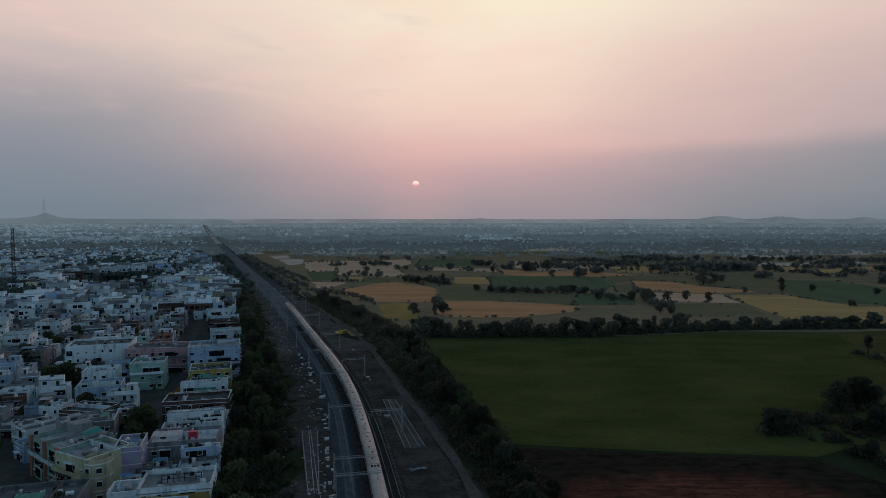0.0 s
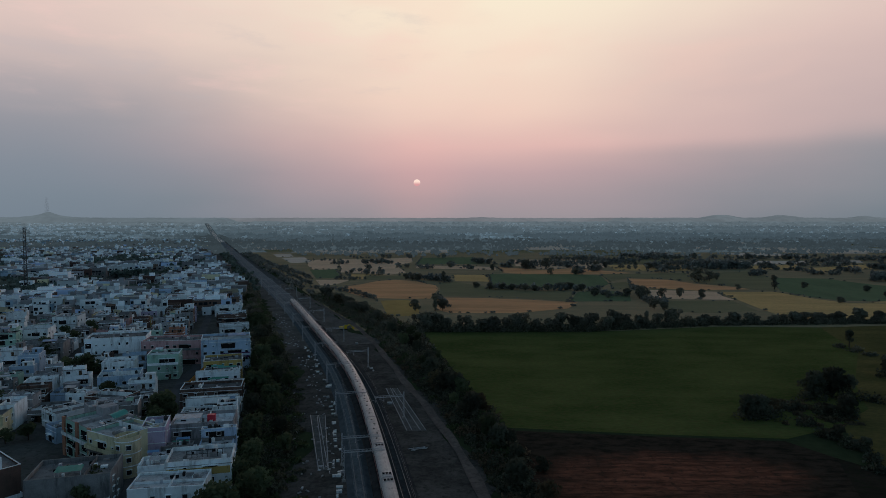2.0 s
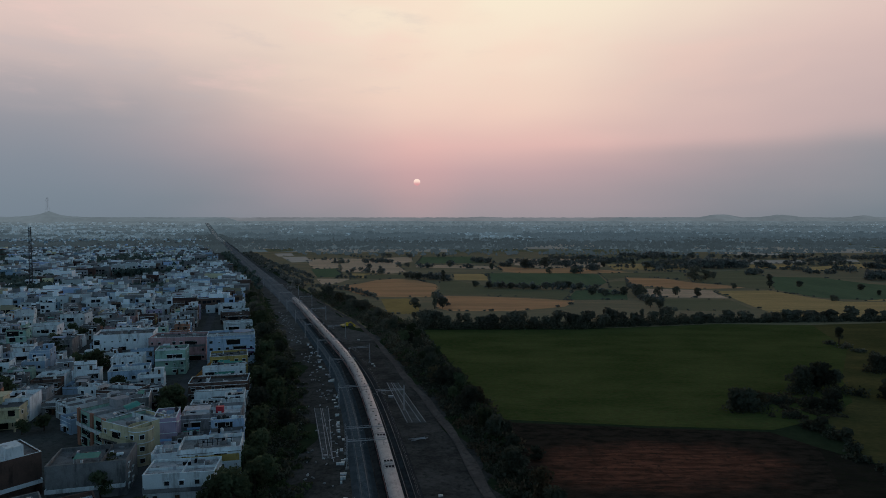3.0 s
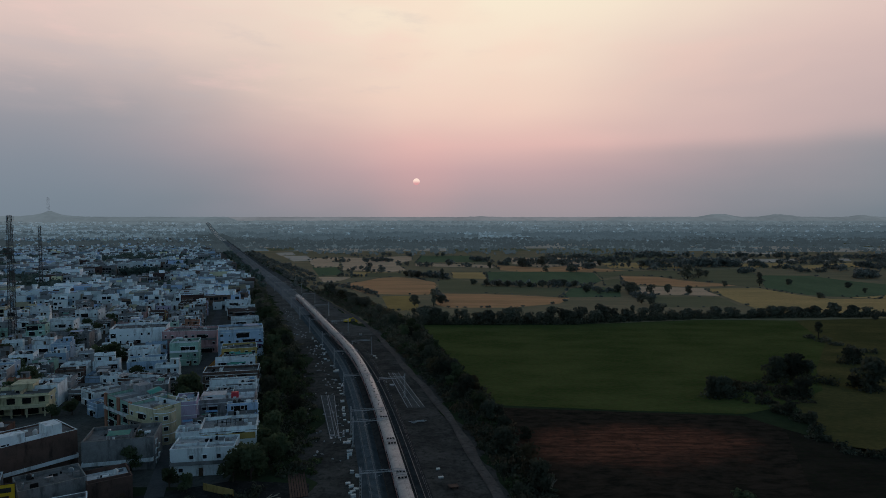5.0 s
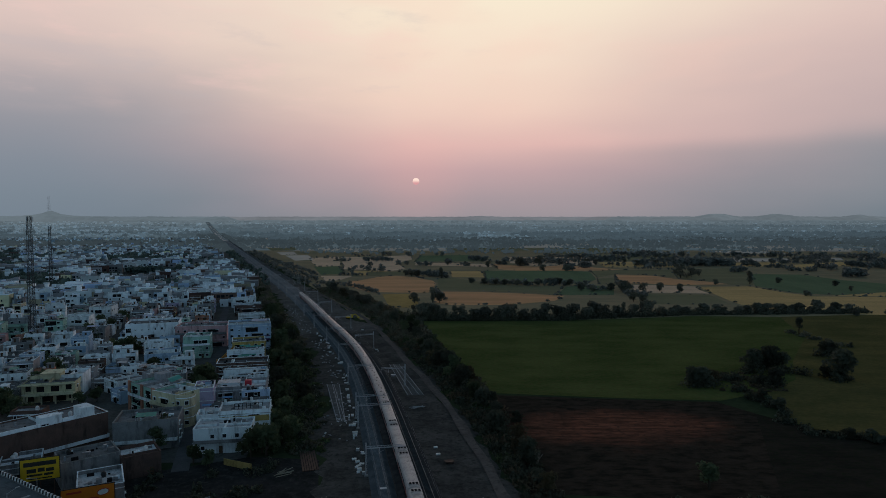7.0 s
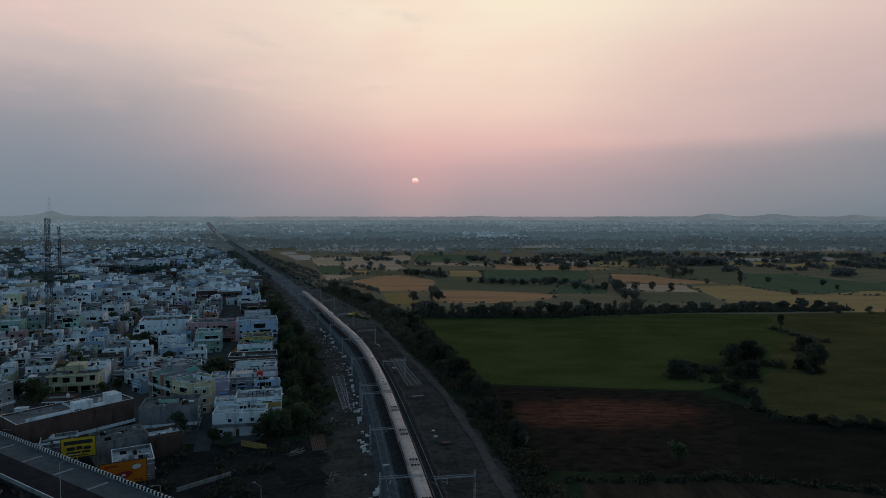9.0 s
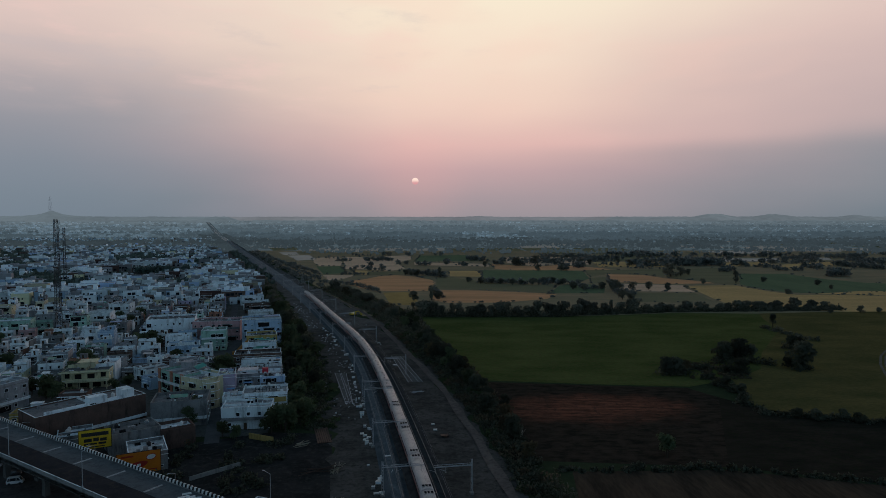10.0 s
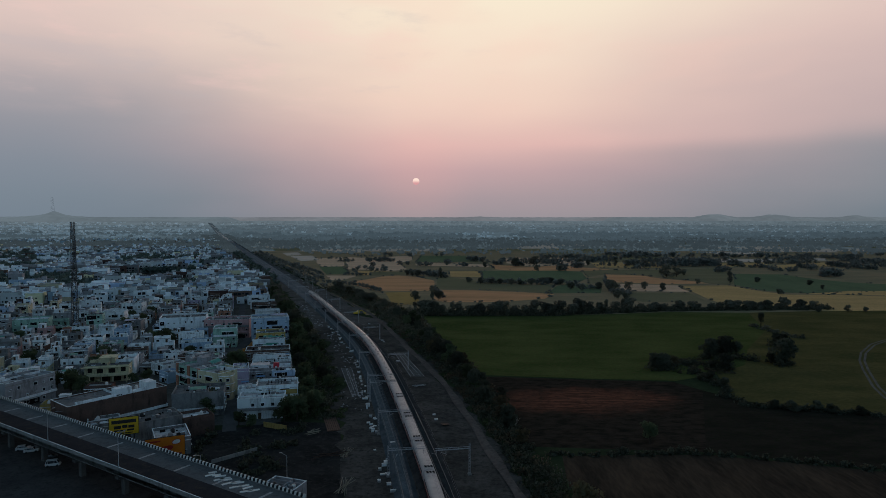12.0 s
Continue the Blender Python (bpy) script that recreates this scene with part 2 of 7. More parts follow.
define("stubble_soil", (0.095, 0.066, 0.046), (0.026, 0.022, 0.018), scale=0.12, fine=1.0, bump=0.9, stretch=(1.0, 0.22, 1), rot=0.9, spec=0.0)
define("dirt", (0.114, 0.106, 0.099), (0.042, 0.040, 0.037), scale=0.11, fine=0.9, bump=0.7, spec=0.0, stain=(0.031, 0.032, 0.026))
# Paler copy of the dirt, lifted for haze past the bend.
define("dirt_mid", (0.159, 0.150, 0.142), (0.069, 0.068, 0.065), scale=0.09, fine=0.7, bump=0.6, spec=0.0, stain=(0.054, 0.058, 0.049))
define("ballast_dark", (0.072, 0.074, 0.076), (0.032, 0.034, 0.036), scale=0.4, fine=9.0, bump=1.0, spec=0.02)
define("dirt_track", (0.165, 0.140, 0.126), (0.092, 0.080, 0.074), scale=0.12, fine=1.0, bump=0.4, spec=0.0, stain=(0.070, 0.062, 0.058))
define("ballast", (0.107, 0.127, 0.143), (0.057, 0.070, 0.078), scale=0.3, fine=7.0, bump=1.0, spec=0.03)
define("sleeper_concrete", (0.21, 0.24, 0.26), (0.12, 0.14, 0.15), scale=0.7, fine=6.0, spec=0.04)
define("rail_steel", (0.26, 0.27, 0.28), (0.13, 0.135, 0.14), scale=0.5, fine=5.0, rough=0.58, metal=0.4, spec=0.3)
define("galvanised", (0.42, 0.44, 0.46), (0.30, 0.31, 0.32), rough=0.6, metal=0.1, scale=0.7, fine=8.0)
define("porcelain", (0.45, 0.42, 0.4), rough=0.3, scale=3.0)
define("coach_roof", (0.53, 0.495, 0.475), (0.38, 0.355, 0.345), rough=0.6, scale=0.25, fine=3.0, vary=0.1, stain=(0.26, 0.245, 0.235))
define("coach_side", (0.52, 0.50, 0.50), (0.42, 0.40, 0.40), rough=0.45, scale=0.3, fine=3.0)
define("coach_red", (0.30, 0.06, 0.05), (0.22, 0.05, 0.04), rough=0.45, scale=0.3, fine=3.0)
define("dark_glass", (0.02, 0.024, 0.03), (0.012, 0.014, 0.018), rough=0.12, spec=0.6, scale=2.0)
define("black_rubber", (0.02, 0.02, 0.02), rough=0.8, scale=3.0)
define("underframe", (0.03, 0.028, 0.026), rough=0.7, scale=1.0)
define("roof_vent", (0.15, 0.145, 0.14), rough=0.8, scale=2.0)
define("leaf_dark", (0.094, 0.100, 0.071), (0.053, 0.059, 0.046), scale=0.3, fine=3.0, vary=0.45, spec=0.0, leaf=True)
define("leaf_green", (0.112, 0.137, 0.076), (0.065, 0.083, 0.049), scale=0.3, fine=3.0, vary=0.35, spec=0.04, leaf=True)
define("leaf_dry", (0.11, 0.095, 0.058), (0.06, 0.055, 0.036), scale=0.3, fine=3.0, vary=0.3, spec=0.04, leaf=True)
# Far leaves and farmland: base colours raised in place of mid-distance haze.
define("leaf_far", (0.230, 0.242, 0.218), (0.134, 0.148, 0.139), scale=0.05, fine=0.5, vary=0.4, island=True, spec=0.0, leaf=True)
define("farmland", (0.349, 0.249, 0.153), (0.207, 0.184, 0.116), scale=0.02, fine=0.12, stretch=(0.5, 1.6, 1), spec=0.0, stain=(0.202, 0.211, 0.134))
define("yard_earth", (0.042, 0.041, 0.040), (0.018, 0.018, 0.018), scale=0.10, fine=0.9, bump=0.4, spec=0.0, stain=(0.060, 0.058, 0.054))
define("town_earth", (0.120, 0.118, 0.112), (0.062, 0.062, 0.060), scale=0.10, fine=0.9, bump=0.4, spec=0.0, stain=(0.050, 0.056, 0.044))
# Leaf copy paled for haze, for trees past the near fields.
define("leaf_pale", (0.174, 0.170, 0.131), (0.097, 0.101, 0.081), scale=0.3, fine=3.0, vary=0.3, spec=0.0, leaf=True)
# Glow stands for haze and for sky gleaming off the far rails.
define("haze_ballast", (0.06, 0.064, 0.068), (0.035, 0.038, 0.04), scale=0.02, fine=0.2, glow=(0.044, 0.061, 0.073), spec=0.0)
define("leaf_dark_bush", (0.101, 0.107, 0.077), (0.052, 0.059, 0.046), scale=0.25, fine=3.0, vary=0.45, island=True, spec=0.0, leaf=True)
# Hedge leaves lifted and town leaves blued, both standing for haze.
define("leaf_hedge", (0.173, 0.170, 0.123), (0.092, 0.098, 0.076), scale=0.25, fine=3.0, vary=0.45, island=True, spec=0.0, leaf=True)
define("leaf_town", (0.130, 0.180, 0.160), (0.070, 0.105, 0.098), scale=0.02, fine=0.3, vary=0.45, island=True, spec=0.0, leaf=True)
define("leaf_green_bush", (0.085, 0.110, 0.055), (0.048, 0.067, 0.036), scale=0.3, fine=3.0, vary=0.4, island=True, spec=0.04, leaf=True)
define("leaf_dry_bush", (0.135, 0.112, 0.076), (0.074, 0.066, 0.048), scale=0.3, fine=3.0, vary=0.35, island=True, spec=0.04, leaf=True)
define("bark", (0.085, 0.065, 0.05), (0.045, 0.035, 0.028), scale=0.8, fine=9.0, bump=0.6, spec=0.04)
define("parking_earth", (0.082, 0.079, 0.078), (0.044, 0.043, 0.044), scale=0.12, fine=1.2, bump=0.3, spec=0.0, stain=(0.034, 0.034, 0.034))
define("pale_litter", (0.48, 0.49, 0.50), (0.24, 0.24, 0.245), scale=0.7, fine=4.0, vary=0.4, island=True, spec=0.04)
define("dry_twig", (0.42, 0.40, 0.36), (0.28, 0.26, 0.23), scale=1.0, spec=0.04)
define("asphalt", (0.052, 0.049, 0.052), (0.030, 0.030, 0.033), scale=0.15, fine=3.0, bump=0.3, spec=0.04, stain=(0.066, 0.056, 0.050))
define("worn_concrete", (0.30, 0.30, 0.29), (0.20, 0.20, 0.195), scale=0.12, fine=3.0, bump=0.3, stain=(0.12, 0.115, 0.11), spec=0.04)
define("pale_apron", (0.155, 0.165, 0.172), (0.095, 0.103, 0.110), scale=0.08, fine=2.0, bump=0.3, spec=0.0, stain=(0.075, 0.08, 0.085))
define("white_paint", (0.78, 0.78, 0.76), (0.6, 0.6, 0.58), scale=0.6, fine=6.0)
define("worn_paint", (0.50, 0.51, 0.51), (0.22, 0.225, 0.23), scale=0.8, fine=6.0, stain=(0.12, 0.12, 0.12))
define("pier_concrete", (0.13, 0.128, 0.122), (0.080, 0.079, 0.076), scale=0.3, fine=3.0, bump=0.3, stain=(0.05, 0.05, 0.048), spec=0.04)
define("black_paint", (0.03, 0.03, 0.032), (0.02, 0.02, 0.02), scale=0.6, fine=6.0)
define("roof_slab", (0.46, 0.48, 0.49), (0.22, 0.23, 0.24), scale=0.22, fine=1.8, vary=0.4, stain=(0.11, 0.11, 0.11), spec=0.04)
define("roof_grey", (0.20, 0.205, 0.21), (0.11, 0.112, 0.115), scale=0.18, fine=2.2, vary=0.3, stain=(0.07, 0.07, 0.068), spec=0.04)
define("roof_pale", (0.66, 0.70, 0.73), (0.42, 0.45, 0.48), scale=0.22, fine=1.8, vary=0.25, stain=(0.22, 0.23, 0.235), spec=0.04)
define("tin_blue", (0.12, 0.26, 0.42), (0.08, 0.18, 0.3), rough=0.45, scale=0.3, fine=3.0, vary=0.2)
define("tin_green", (0.06, 0.28, 0.22), (0.04, 0.2, 0.16), rough=0.5, scale=0.3, fine=3.0, vary=0.2)
define("red_plastic", (0.55, 0.04, 0.06), (0.42, 0.03, 0.05), rough=0.5, scale=1.0)
define("sign_yellow", (0.66, 0.43, 0.02), (0.52, 0.34, 0.02), rough=0.5, scale=0.4)
define("sign_orange", (0.68, 0.20, 0.015), (0.54, 0.15, 0.012), rough=0.5, scale=0.4)
define("sign_red", (0.45, 0.04, 0.03), rough=0.5, scale=0.6)
define("car_white", (0.52, 0.54, 0.56), (0.44, 0.46, 0.48), rough=0.35, spec=0.4, scale=0.6)
define("car_dark", (0.04, 0.04, 0.045), rough=0.3, spec=0.5, scale=0.6)
define("machine_yellow", (0.75, 0.52, 0.02), (0.55, 0.38, 0.02), rough=0.5, scale=0.8)
define("rusty_steel", (0.085, 0.048, 0.036), (0.045, 0.028, 0.022), rough=0.8, scale=0.5, fine=4.0)
define("bamboo", (0.30, 0.27, 0.21), (0.2, 0.18, 0.14), scale=1.0)
define("tower_steel", (0.07, 0.065, 0.065), (0.045, 0.04, 0.04), rough=0.6, scale=0.5)
define("lane_paving", (0.12, 0.12, 0.125), (0.07, 0.07, 0.072), scale=0.15, fine=2.0, spec=0.04)
define("panel_concrete", (0.20, 0.20, 0.195), (0.11, 0.11, 0.108), scale=0.5, fine=4.0, spec=0.0)
# Near-black: painted shade of porches and recesses, also grilles and roof clutter.
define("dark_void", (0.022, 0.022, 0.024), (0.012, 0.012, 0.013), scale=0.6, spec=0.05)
define("sleeper_dark", (0.072, 0.085, 0.092), (0.038, 0.046, 0.05), scale=0.7, fine=6.0, spec=0.03)
define("tin_sheet", (0.42, 0.46, 0.50), (0.28, 0.31, 0.34), rough=0.45, metal=0.35, scale=0.3, fine=3.0, vary=0.3, stain=(0.2, 0.13, 0.09))
define("wood_door", (0.10, 0.06, 0.035), (0.06, 0.036, 0.02), scale=1.0, fine=8.0)
define("tank_black", (0.025, 0.025, 0.027), rough=0.5, scale=2.0)
define("tank_white", (0.72, 0.73, 0.72), (0.6, 0.6, 0.6), rough=0.5, scale=2.0)
WALLS = {
    "white": ((0.80, 0.88, 0.91), (0.64, 0.71, 0.75)), "grey": ((0.36, 0.37, 0.39), (0.24, 0.25, 0.265)), "blue": ((0.42, 0.56, 0.72), (0.33, 0.45, 0.60)),
    "cream": ((0.62, 0.58, 0.40), (0.48, 0.45, 0.31)), "yellow": ((0.50, 0.37, 0.13), (0.38, 0.28, 0.10)), "pink": ((0.58, 0.36, 0.36), (0.45, 0.28, 0.28)),
    "green": ((0.36, 0.56, 0.48), (0.27, 0.44, 0.37)), "lilac": ((0.50, 0.44, 0.60), (0.40, 0.35, 0.48)), "cement": ((0.25, 0.255, 0.26), (0.15, 0.155, 0.16)),
    "brick": ((0.14, 0.09, 0.075), (0.085, 0.06, 0.052)), "purple": ((0.10, 0.05, 0.13), (0.07, 0.035, 0.09)), "orange": ((0.52, 0.25, 0.07), (0.4, 0.19, 0.055)), "terracotta": ((0.42, 0.2, 0.14), (0.33, 0.16, 0.11)),
}
for _n, (_a, _b) in WALLS.items():
    define("wall_" + _n, _a, _b, scale=0.35, fine=4.0, vary=0.12, rough=0.9, bump=0.15, spec=0.1, stain=tuple(c * 0.48 for c in _b))

for _n in ("white", "grey", "blue", "cement", "cream", "brick"):
    define("far_" + _n, WALLS[_n][0], WALLS[_n][1], scale=0.2, fine=2.0, vary=0.42, island=True, spec=0.05)
define("roof_far", (0.46, 0.49, 0.52), (0.15, 0.155, 0.16), scale=0.12, fine=0.9, vary=0.6, island=True, spec=0.04)

# ---- mesh helpers ----


def box(bm, x0, x1, y0, y1, z0, z1, slot=0):
    v = [bm.verts.new((x, y, z)) for z in (z0, z1) for x, y in ((x0, y0), (x1, y0), (x1, y1), (x0, y1))]
    for q in ((3, 2, 1, 0), (4, 5, 6, 7), (0, 1, 5, 4), (1, 2, 6, 5), (2, 3, 7, 6), (3, 0, 4, 7)):
        bm.faces.new([v[i] for i in q]).material_index = slot


def beam(bm, p, q, r, sides=4, taper=1.0, slot=0):
    """A bar from p to q of radius r."""
    p, q = Vector(p), Vector(q)
    d = (q - p).normalized()
    a = d.orthogonal().normalized()
    b = d.cross(a)
    rings = []
    for c, k in ((p, r), (q, r * taper)):
        rings.append([bm.verts.new(c + (a * math.cos(t) + b * math.sin(t)) * k) for t in (2 * math.pi * (i + 0.5) / sides for i in range(sides))])
    for i in range(sides):
        j = (i + 1) % sides
        bm.faces.new((rings[0][i], rings[0][j], rings[1][j], rings[1][i])).material_index = slot
    bm.faces.new(rings[0][::-1]).material_index = slot
    bm.faces.new(rings[1]).material_index = slot


def lathe(bm, profile, sides=12, cx=0.0, cy=0.0, slot=0):
    rings = [[bm.verts.new((cx + r * math.cos(2 * math.pi * i / sides), cy + r * math.sin(2 * math.pi * i / sides), z)) for i in range(sides)] for r, z in profile]
    for a, b in zip(rings, rings[1:]):
        for i in range(sides):
            j = (i + 1) % sides
            bm.faces.new((a[i], a[j], b[j], b[i])).material_index = slot
    bm.faces.new(rings[0][::-1]).material_index = slot
    bm.faces.new(rings[-1]).material_index = slot


def prism(bm, pts, z0, z1, slot=0):
    """A flat polygon given a thickness."""
    lo, hi = [bm.verts.new((x, y, z0)) for x, y in pts], [bm.verts.new((x, y, z1)) for x, y in pts]
    n = len(pts)
    for i in range(n):
        j = (i + 1) % n
        bm.faces.new((lo[i], lo[j], hi[j], hi[i])).material_index = slot
    bm.faces.new(hi).material_index = slot
    bm.faces.new(lo[::-1]).material_index = slot


def mesh_of(name, bm, mats):
    me = bpy.data.meshes.new(name)
    bmesh.ops.recalc_face_normals(bm, faces=bm.faces[:])
    bm.to_mesh(me)
    bm.free()
    for m in mats if isinstance(mats, (list, tuple)) else [mats]:
        me.materials.append(M[m])
    return me


def part(name, bm, mats, parent=None, label="", m=None):
    ob = new(name, bm if isinstance(bm, bpy.types.Mesh) else mesh_of(name, bm, mats))
    if parent:
        ob.parent = parent
    if m is not None:
        ob.matrix_basis = m
    return tagged(ob, label) if label else ob


def thing(name, m, label, category, group="", kind=""):
    ob = new(name)
    ob.empty_display_size = 0.5
    ob.matrix_basis = m
    return tagged(ob, label, category, group, kind)


def solid(name, bm, mats, label, category, m=None, group="", kind=""):
    ob = part(name, bm, mats, None, "", m)
    return tagged(ob, label, category, group, kind)


def from_arrays(name, verts, faces, mats, slots=None):
    me = bpy.data.meshes.new(name)
    me.from_pydata(verts, [], faces)
    for m in mats if isinstance(mats, (list, tuple)) else [mats]:
        me.materials.append(M[m])
    if slots is not None:
        me.polygons.foreach_set("material_index", slots)
    me.update()
    return me


def along(table, y):
    return float(np.interp(y, [p[0] for p in table], [p[1] for p in table]))

# ---- plan of the place: lines that run with the railway ----
LINE = [(-300, 36), (0, 12.5), (60, 4.8), (96, 0.2), (127, -5.2), (151, -9.6), (172, -13.6), (195, -18.0), (216, -22.2), (238, -27.0), (261, -32.4), (283, -38.4), (306, -45.4),
        (357, -63.5), (470, -103), (522, -122.5), (640, -168.5), (837, -246.5), (1226, -399.5), (2044, -720), (3462, -1276), (4200, -1565)]
_ys = np.arange(-300, 4200, 4.0)
_raw = np.interp(_ys, [p[0] for p in LINE], [p[1] for p in LINE])
_xs = np.convolve(np.pad(_raw, 6, mode="edge"), np.ones(13) / 13, mode="valid")
_xs[:8], _xs[-8:] = _raw[:8], _raw[-8:]


def rail_x(y):
    """Where the middle track lies at that y."""
    return float(np.interp(y, _ys, _xs))


def rail_dir(y):
    return Vector((rail_x(y + 3) - rail_x(y - 3), 6.0, 0)).normalized()


def line_at(y, off):
    d = rail_dir(y)
    return Vector((rail_x(y) + off * d.y, y - off * d.x, 0))


OFF_A = [(0, -6.2), (280, -6.0), (400, -5.2), (4000, -5.0)]
OFF_C = [(0, 4.2), (300, 4.3), (4000, 4.6)]
BALLAST_TOP, RAIL_TOP = 0.85, 1.05
ROAD = [(-60, 49), (60, 27.5), (104, 20.3), (144, 13.8), (154, 12.2), (185, 6.8), (206, 2.7), (229, -2.6), (252, -8.8), (278, -16.3), (326, -28.6), (372, -41.5), (415, -56), (460, -76), (560, -117)]
TOWN_EDGE = [(120, -40), (163, -50), (197, -54), (251, -66), (315, -87), (389, -110), (465, -136), (618, -182), (1200, -410)]


def ribbon(bm, rows, slot=0):
    """A strip of quads through rows of equally many points."""
    last = None
    for row in rows:
        now = [bm.verts.new(p) for p in row]
        if last:
            for a, b, c, d in zip(last, last[1:], now[1:], now):
                bm.faces.new((a, b, c, d)).material_index = slot
        last = now


def far_rise(y):
    """The far plain lifts slowly towards the hills."""
    return max(0.0, y - 2300) * 0.018


# ---- ground ----
def build_ground():
    bm = bmesh.new()
    xs = [-4600, -2500, -1200, -600, -300, 0, 300, 600, 1200, 2500, 4600]
    ys = [-900, -300, 0, 300, 700, 1200, 1700, 2300]
    ribbon(bm, [[(x, y, 0) for x in xs] for y in ys])
    solid("ground", bm, "dry_ground", "dry dark earth and grass reaching to the horizon", "ground", kind="structure")
    # Each farther band glows more, as painted haze.
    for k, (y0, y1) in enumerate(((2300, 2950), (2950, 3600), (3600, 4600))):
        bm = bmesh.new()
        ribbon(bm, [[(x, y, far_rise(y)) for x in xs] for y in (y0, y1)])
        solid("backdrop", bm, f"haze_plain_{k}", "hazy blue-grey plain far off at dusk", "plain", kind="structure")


FIELDS = []
bm = bmesh.new()
ribbon(bm, [[(-0.85 * (y + 60) - 40, y, 0.008), (along(TOWN_EDGE, y) - 4, y, 0.008)] for y in (158, 200, 250, 315, 389, 465, 618, 900, 1200)])
solid("town_ground", bm, "town_earth", "dull bare ground between town houses", "ground", kind="structure")


def field(pts, mat, label, z=0.03):
    FIELDS.append(pts)
    bm = bmesh.new()
    prism(bm, pts, z - 0.2, z)
    return solid("field", bm, mat, label, "field", group="farm fields", kind="structure")


build_ground()
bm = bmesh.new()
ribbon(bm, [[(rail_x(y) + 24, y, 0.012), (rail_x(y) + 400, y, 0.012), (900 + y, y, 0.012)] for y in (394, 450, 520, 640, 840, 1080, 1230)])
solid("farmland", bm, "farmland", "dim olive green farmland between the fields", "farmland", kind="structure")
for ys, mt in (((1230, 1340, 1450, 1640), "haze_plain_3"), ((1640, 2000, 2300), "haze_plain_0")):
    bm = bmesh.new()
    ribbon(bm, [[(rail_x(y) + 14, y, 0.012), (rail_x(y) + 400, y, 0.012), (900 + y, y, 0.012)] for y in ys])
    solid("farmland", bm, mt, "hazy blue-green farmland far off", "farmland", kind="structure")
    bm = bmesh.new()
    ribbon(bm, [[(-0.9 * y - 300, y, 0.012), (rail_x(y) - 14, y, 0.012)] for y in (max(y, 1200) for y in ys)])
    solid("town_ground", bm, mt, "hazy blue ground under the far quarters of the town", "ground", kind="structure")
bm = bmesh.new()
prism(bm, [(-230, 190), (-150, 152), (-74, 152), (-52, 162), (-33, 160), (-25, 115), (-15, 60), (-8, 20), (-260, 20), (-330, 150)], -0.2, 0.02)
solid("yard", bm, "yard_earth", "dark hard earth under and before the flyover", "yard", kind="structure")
field([(-13, 388), (2, 305), (18, 225), (60, 219), (100, 215), (122, 226), (143, 244), (160, 277), (199, 335), (222, 405), (165, 408), (79, 389)], "green_crop", "large dark green crop field beside the railway bushes", 0.05)
field([(122, 226), (113, 190), (118, 176), (157, 168), (240, 150), (420, 230), (420, 420), (270, 412), (222, 405), (199, 335), (160, 277), (143, 244)], "yellow_crop", "yellowish green crop field behind a thicket", 0.06)
field([(20, 222), (21, 139), (79, 134), (105, 200), (98, 213), (60, 217)], "ploughed_soil", "reddish brown ploughed field with furrows", 0.05)
field([(79, 134), (105, 200), (115, 185), (156, 167), (240, 149), (250, 90), (123, 121)], "fallow_soil", "dark fallow field", 0.06)
field([(36, 131), (78, 132), (123, 119), (250, 88), (240, -40), (60, -40), (28, 60)], "stubble_soil", "dull brown stubble field", 0.04)
field([(-102, 618), (-84, 645), (-70, 682), (-52, 695), (-30, 682), (-9, 640), (-6, 612), (-12, 539), (-41, 539), (-66, 547), (-86, 583)], "ripe_wheat", "ripe orange-brown wheat field with a rounded edge", 0.040)
field([(-51, 527), (-30, 531), (-19, 508), (-18, 448), (-38, 448)], "mustard", "small mustard yellow field", 0.046)
field([(-6, 547), (33, 543), (70, 531), (102, 516), (88, 484), (49, 462), (3, 462), (-6, 478)], "ripe_wheat", "long orange-brown wheat field behind a tree belt", 0.052)
field([(-5, 663), (10, 676), (38, 629), (66, 597), (115, 587), (95, 523), (71, 539), (33, 551), (-4, 556)], "olive_crop", "dull green crop field with a single pole", 0.058)
field([(116, 583), (144, 602), (160, 578), (145, 523), (105, 523), (97, 523)], "young_crop", "green plot beside a brown field", 0.064)
field([(9, 754), (47, 754), (47, 676), (11, 682)], "stubble_tan", "small brown stubble field", 0.070)
field([(51, 762), (148, 762), (176, 746), (163, 657), (142, 612), (44, 629)], "young_crop", "long dark green crop field behind a row of trees", 0.076)
field([(-167, 1034), (-122, 1019), (-54, 1080), (-47, 965), (-66, 893), (-46, 786), (-64, 754), (-101, 778), (-124, 786)], "pale_stubble", "broad pale harvested field with single trees", 0.082)
field([(-213, 1005), (-171, 1034), (-138, 851), (-140, 832), (-164, 822), (-186, 893)], "pale_stubble", "pale harvested field beside the railway bushes", 0.040)
field([(-40, 905), (68, 872), (65, 822), (-37, 851)], "pale_stubble", "thin pale strip of stubble", 0.046)
field([(-37, 1064), (45, 1080), (65, 928), (-40, 916)], "young_crop", "dark green field edged with pale strips", 0.052)
field([(69, 872), (123, 822), (166, 851), (222, 778), (190, 762), (99, 754), (70, 786)], "ripe_wheat", "brown wheat strip with a winding edge", 0.058)
field([(105, 1019), (242, 1019), (211, 861), (166, 851), (124, 832), (97, 893)], "pale_stubble", "pale brown field scattered with round trees", 0.064)
field([(-169, 822), (-139, 832), (-112, 723), (-138, 709)], "young_crop", "dark green square field", 0.070)
field([(-136, 695), (-99, 695), (-107, 645), (-120, 640)], "pale_stubble", "pale straw field beside the railway bushes", 0.076)
field([(-89, 738), (-43, 746), (-39, 709), (-84, 695)], "olive_crop", "thin olive green strip", 0.082)
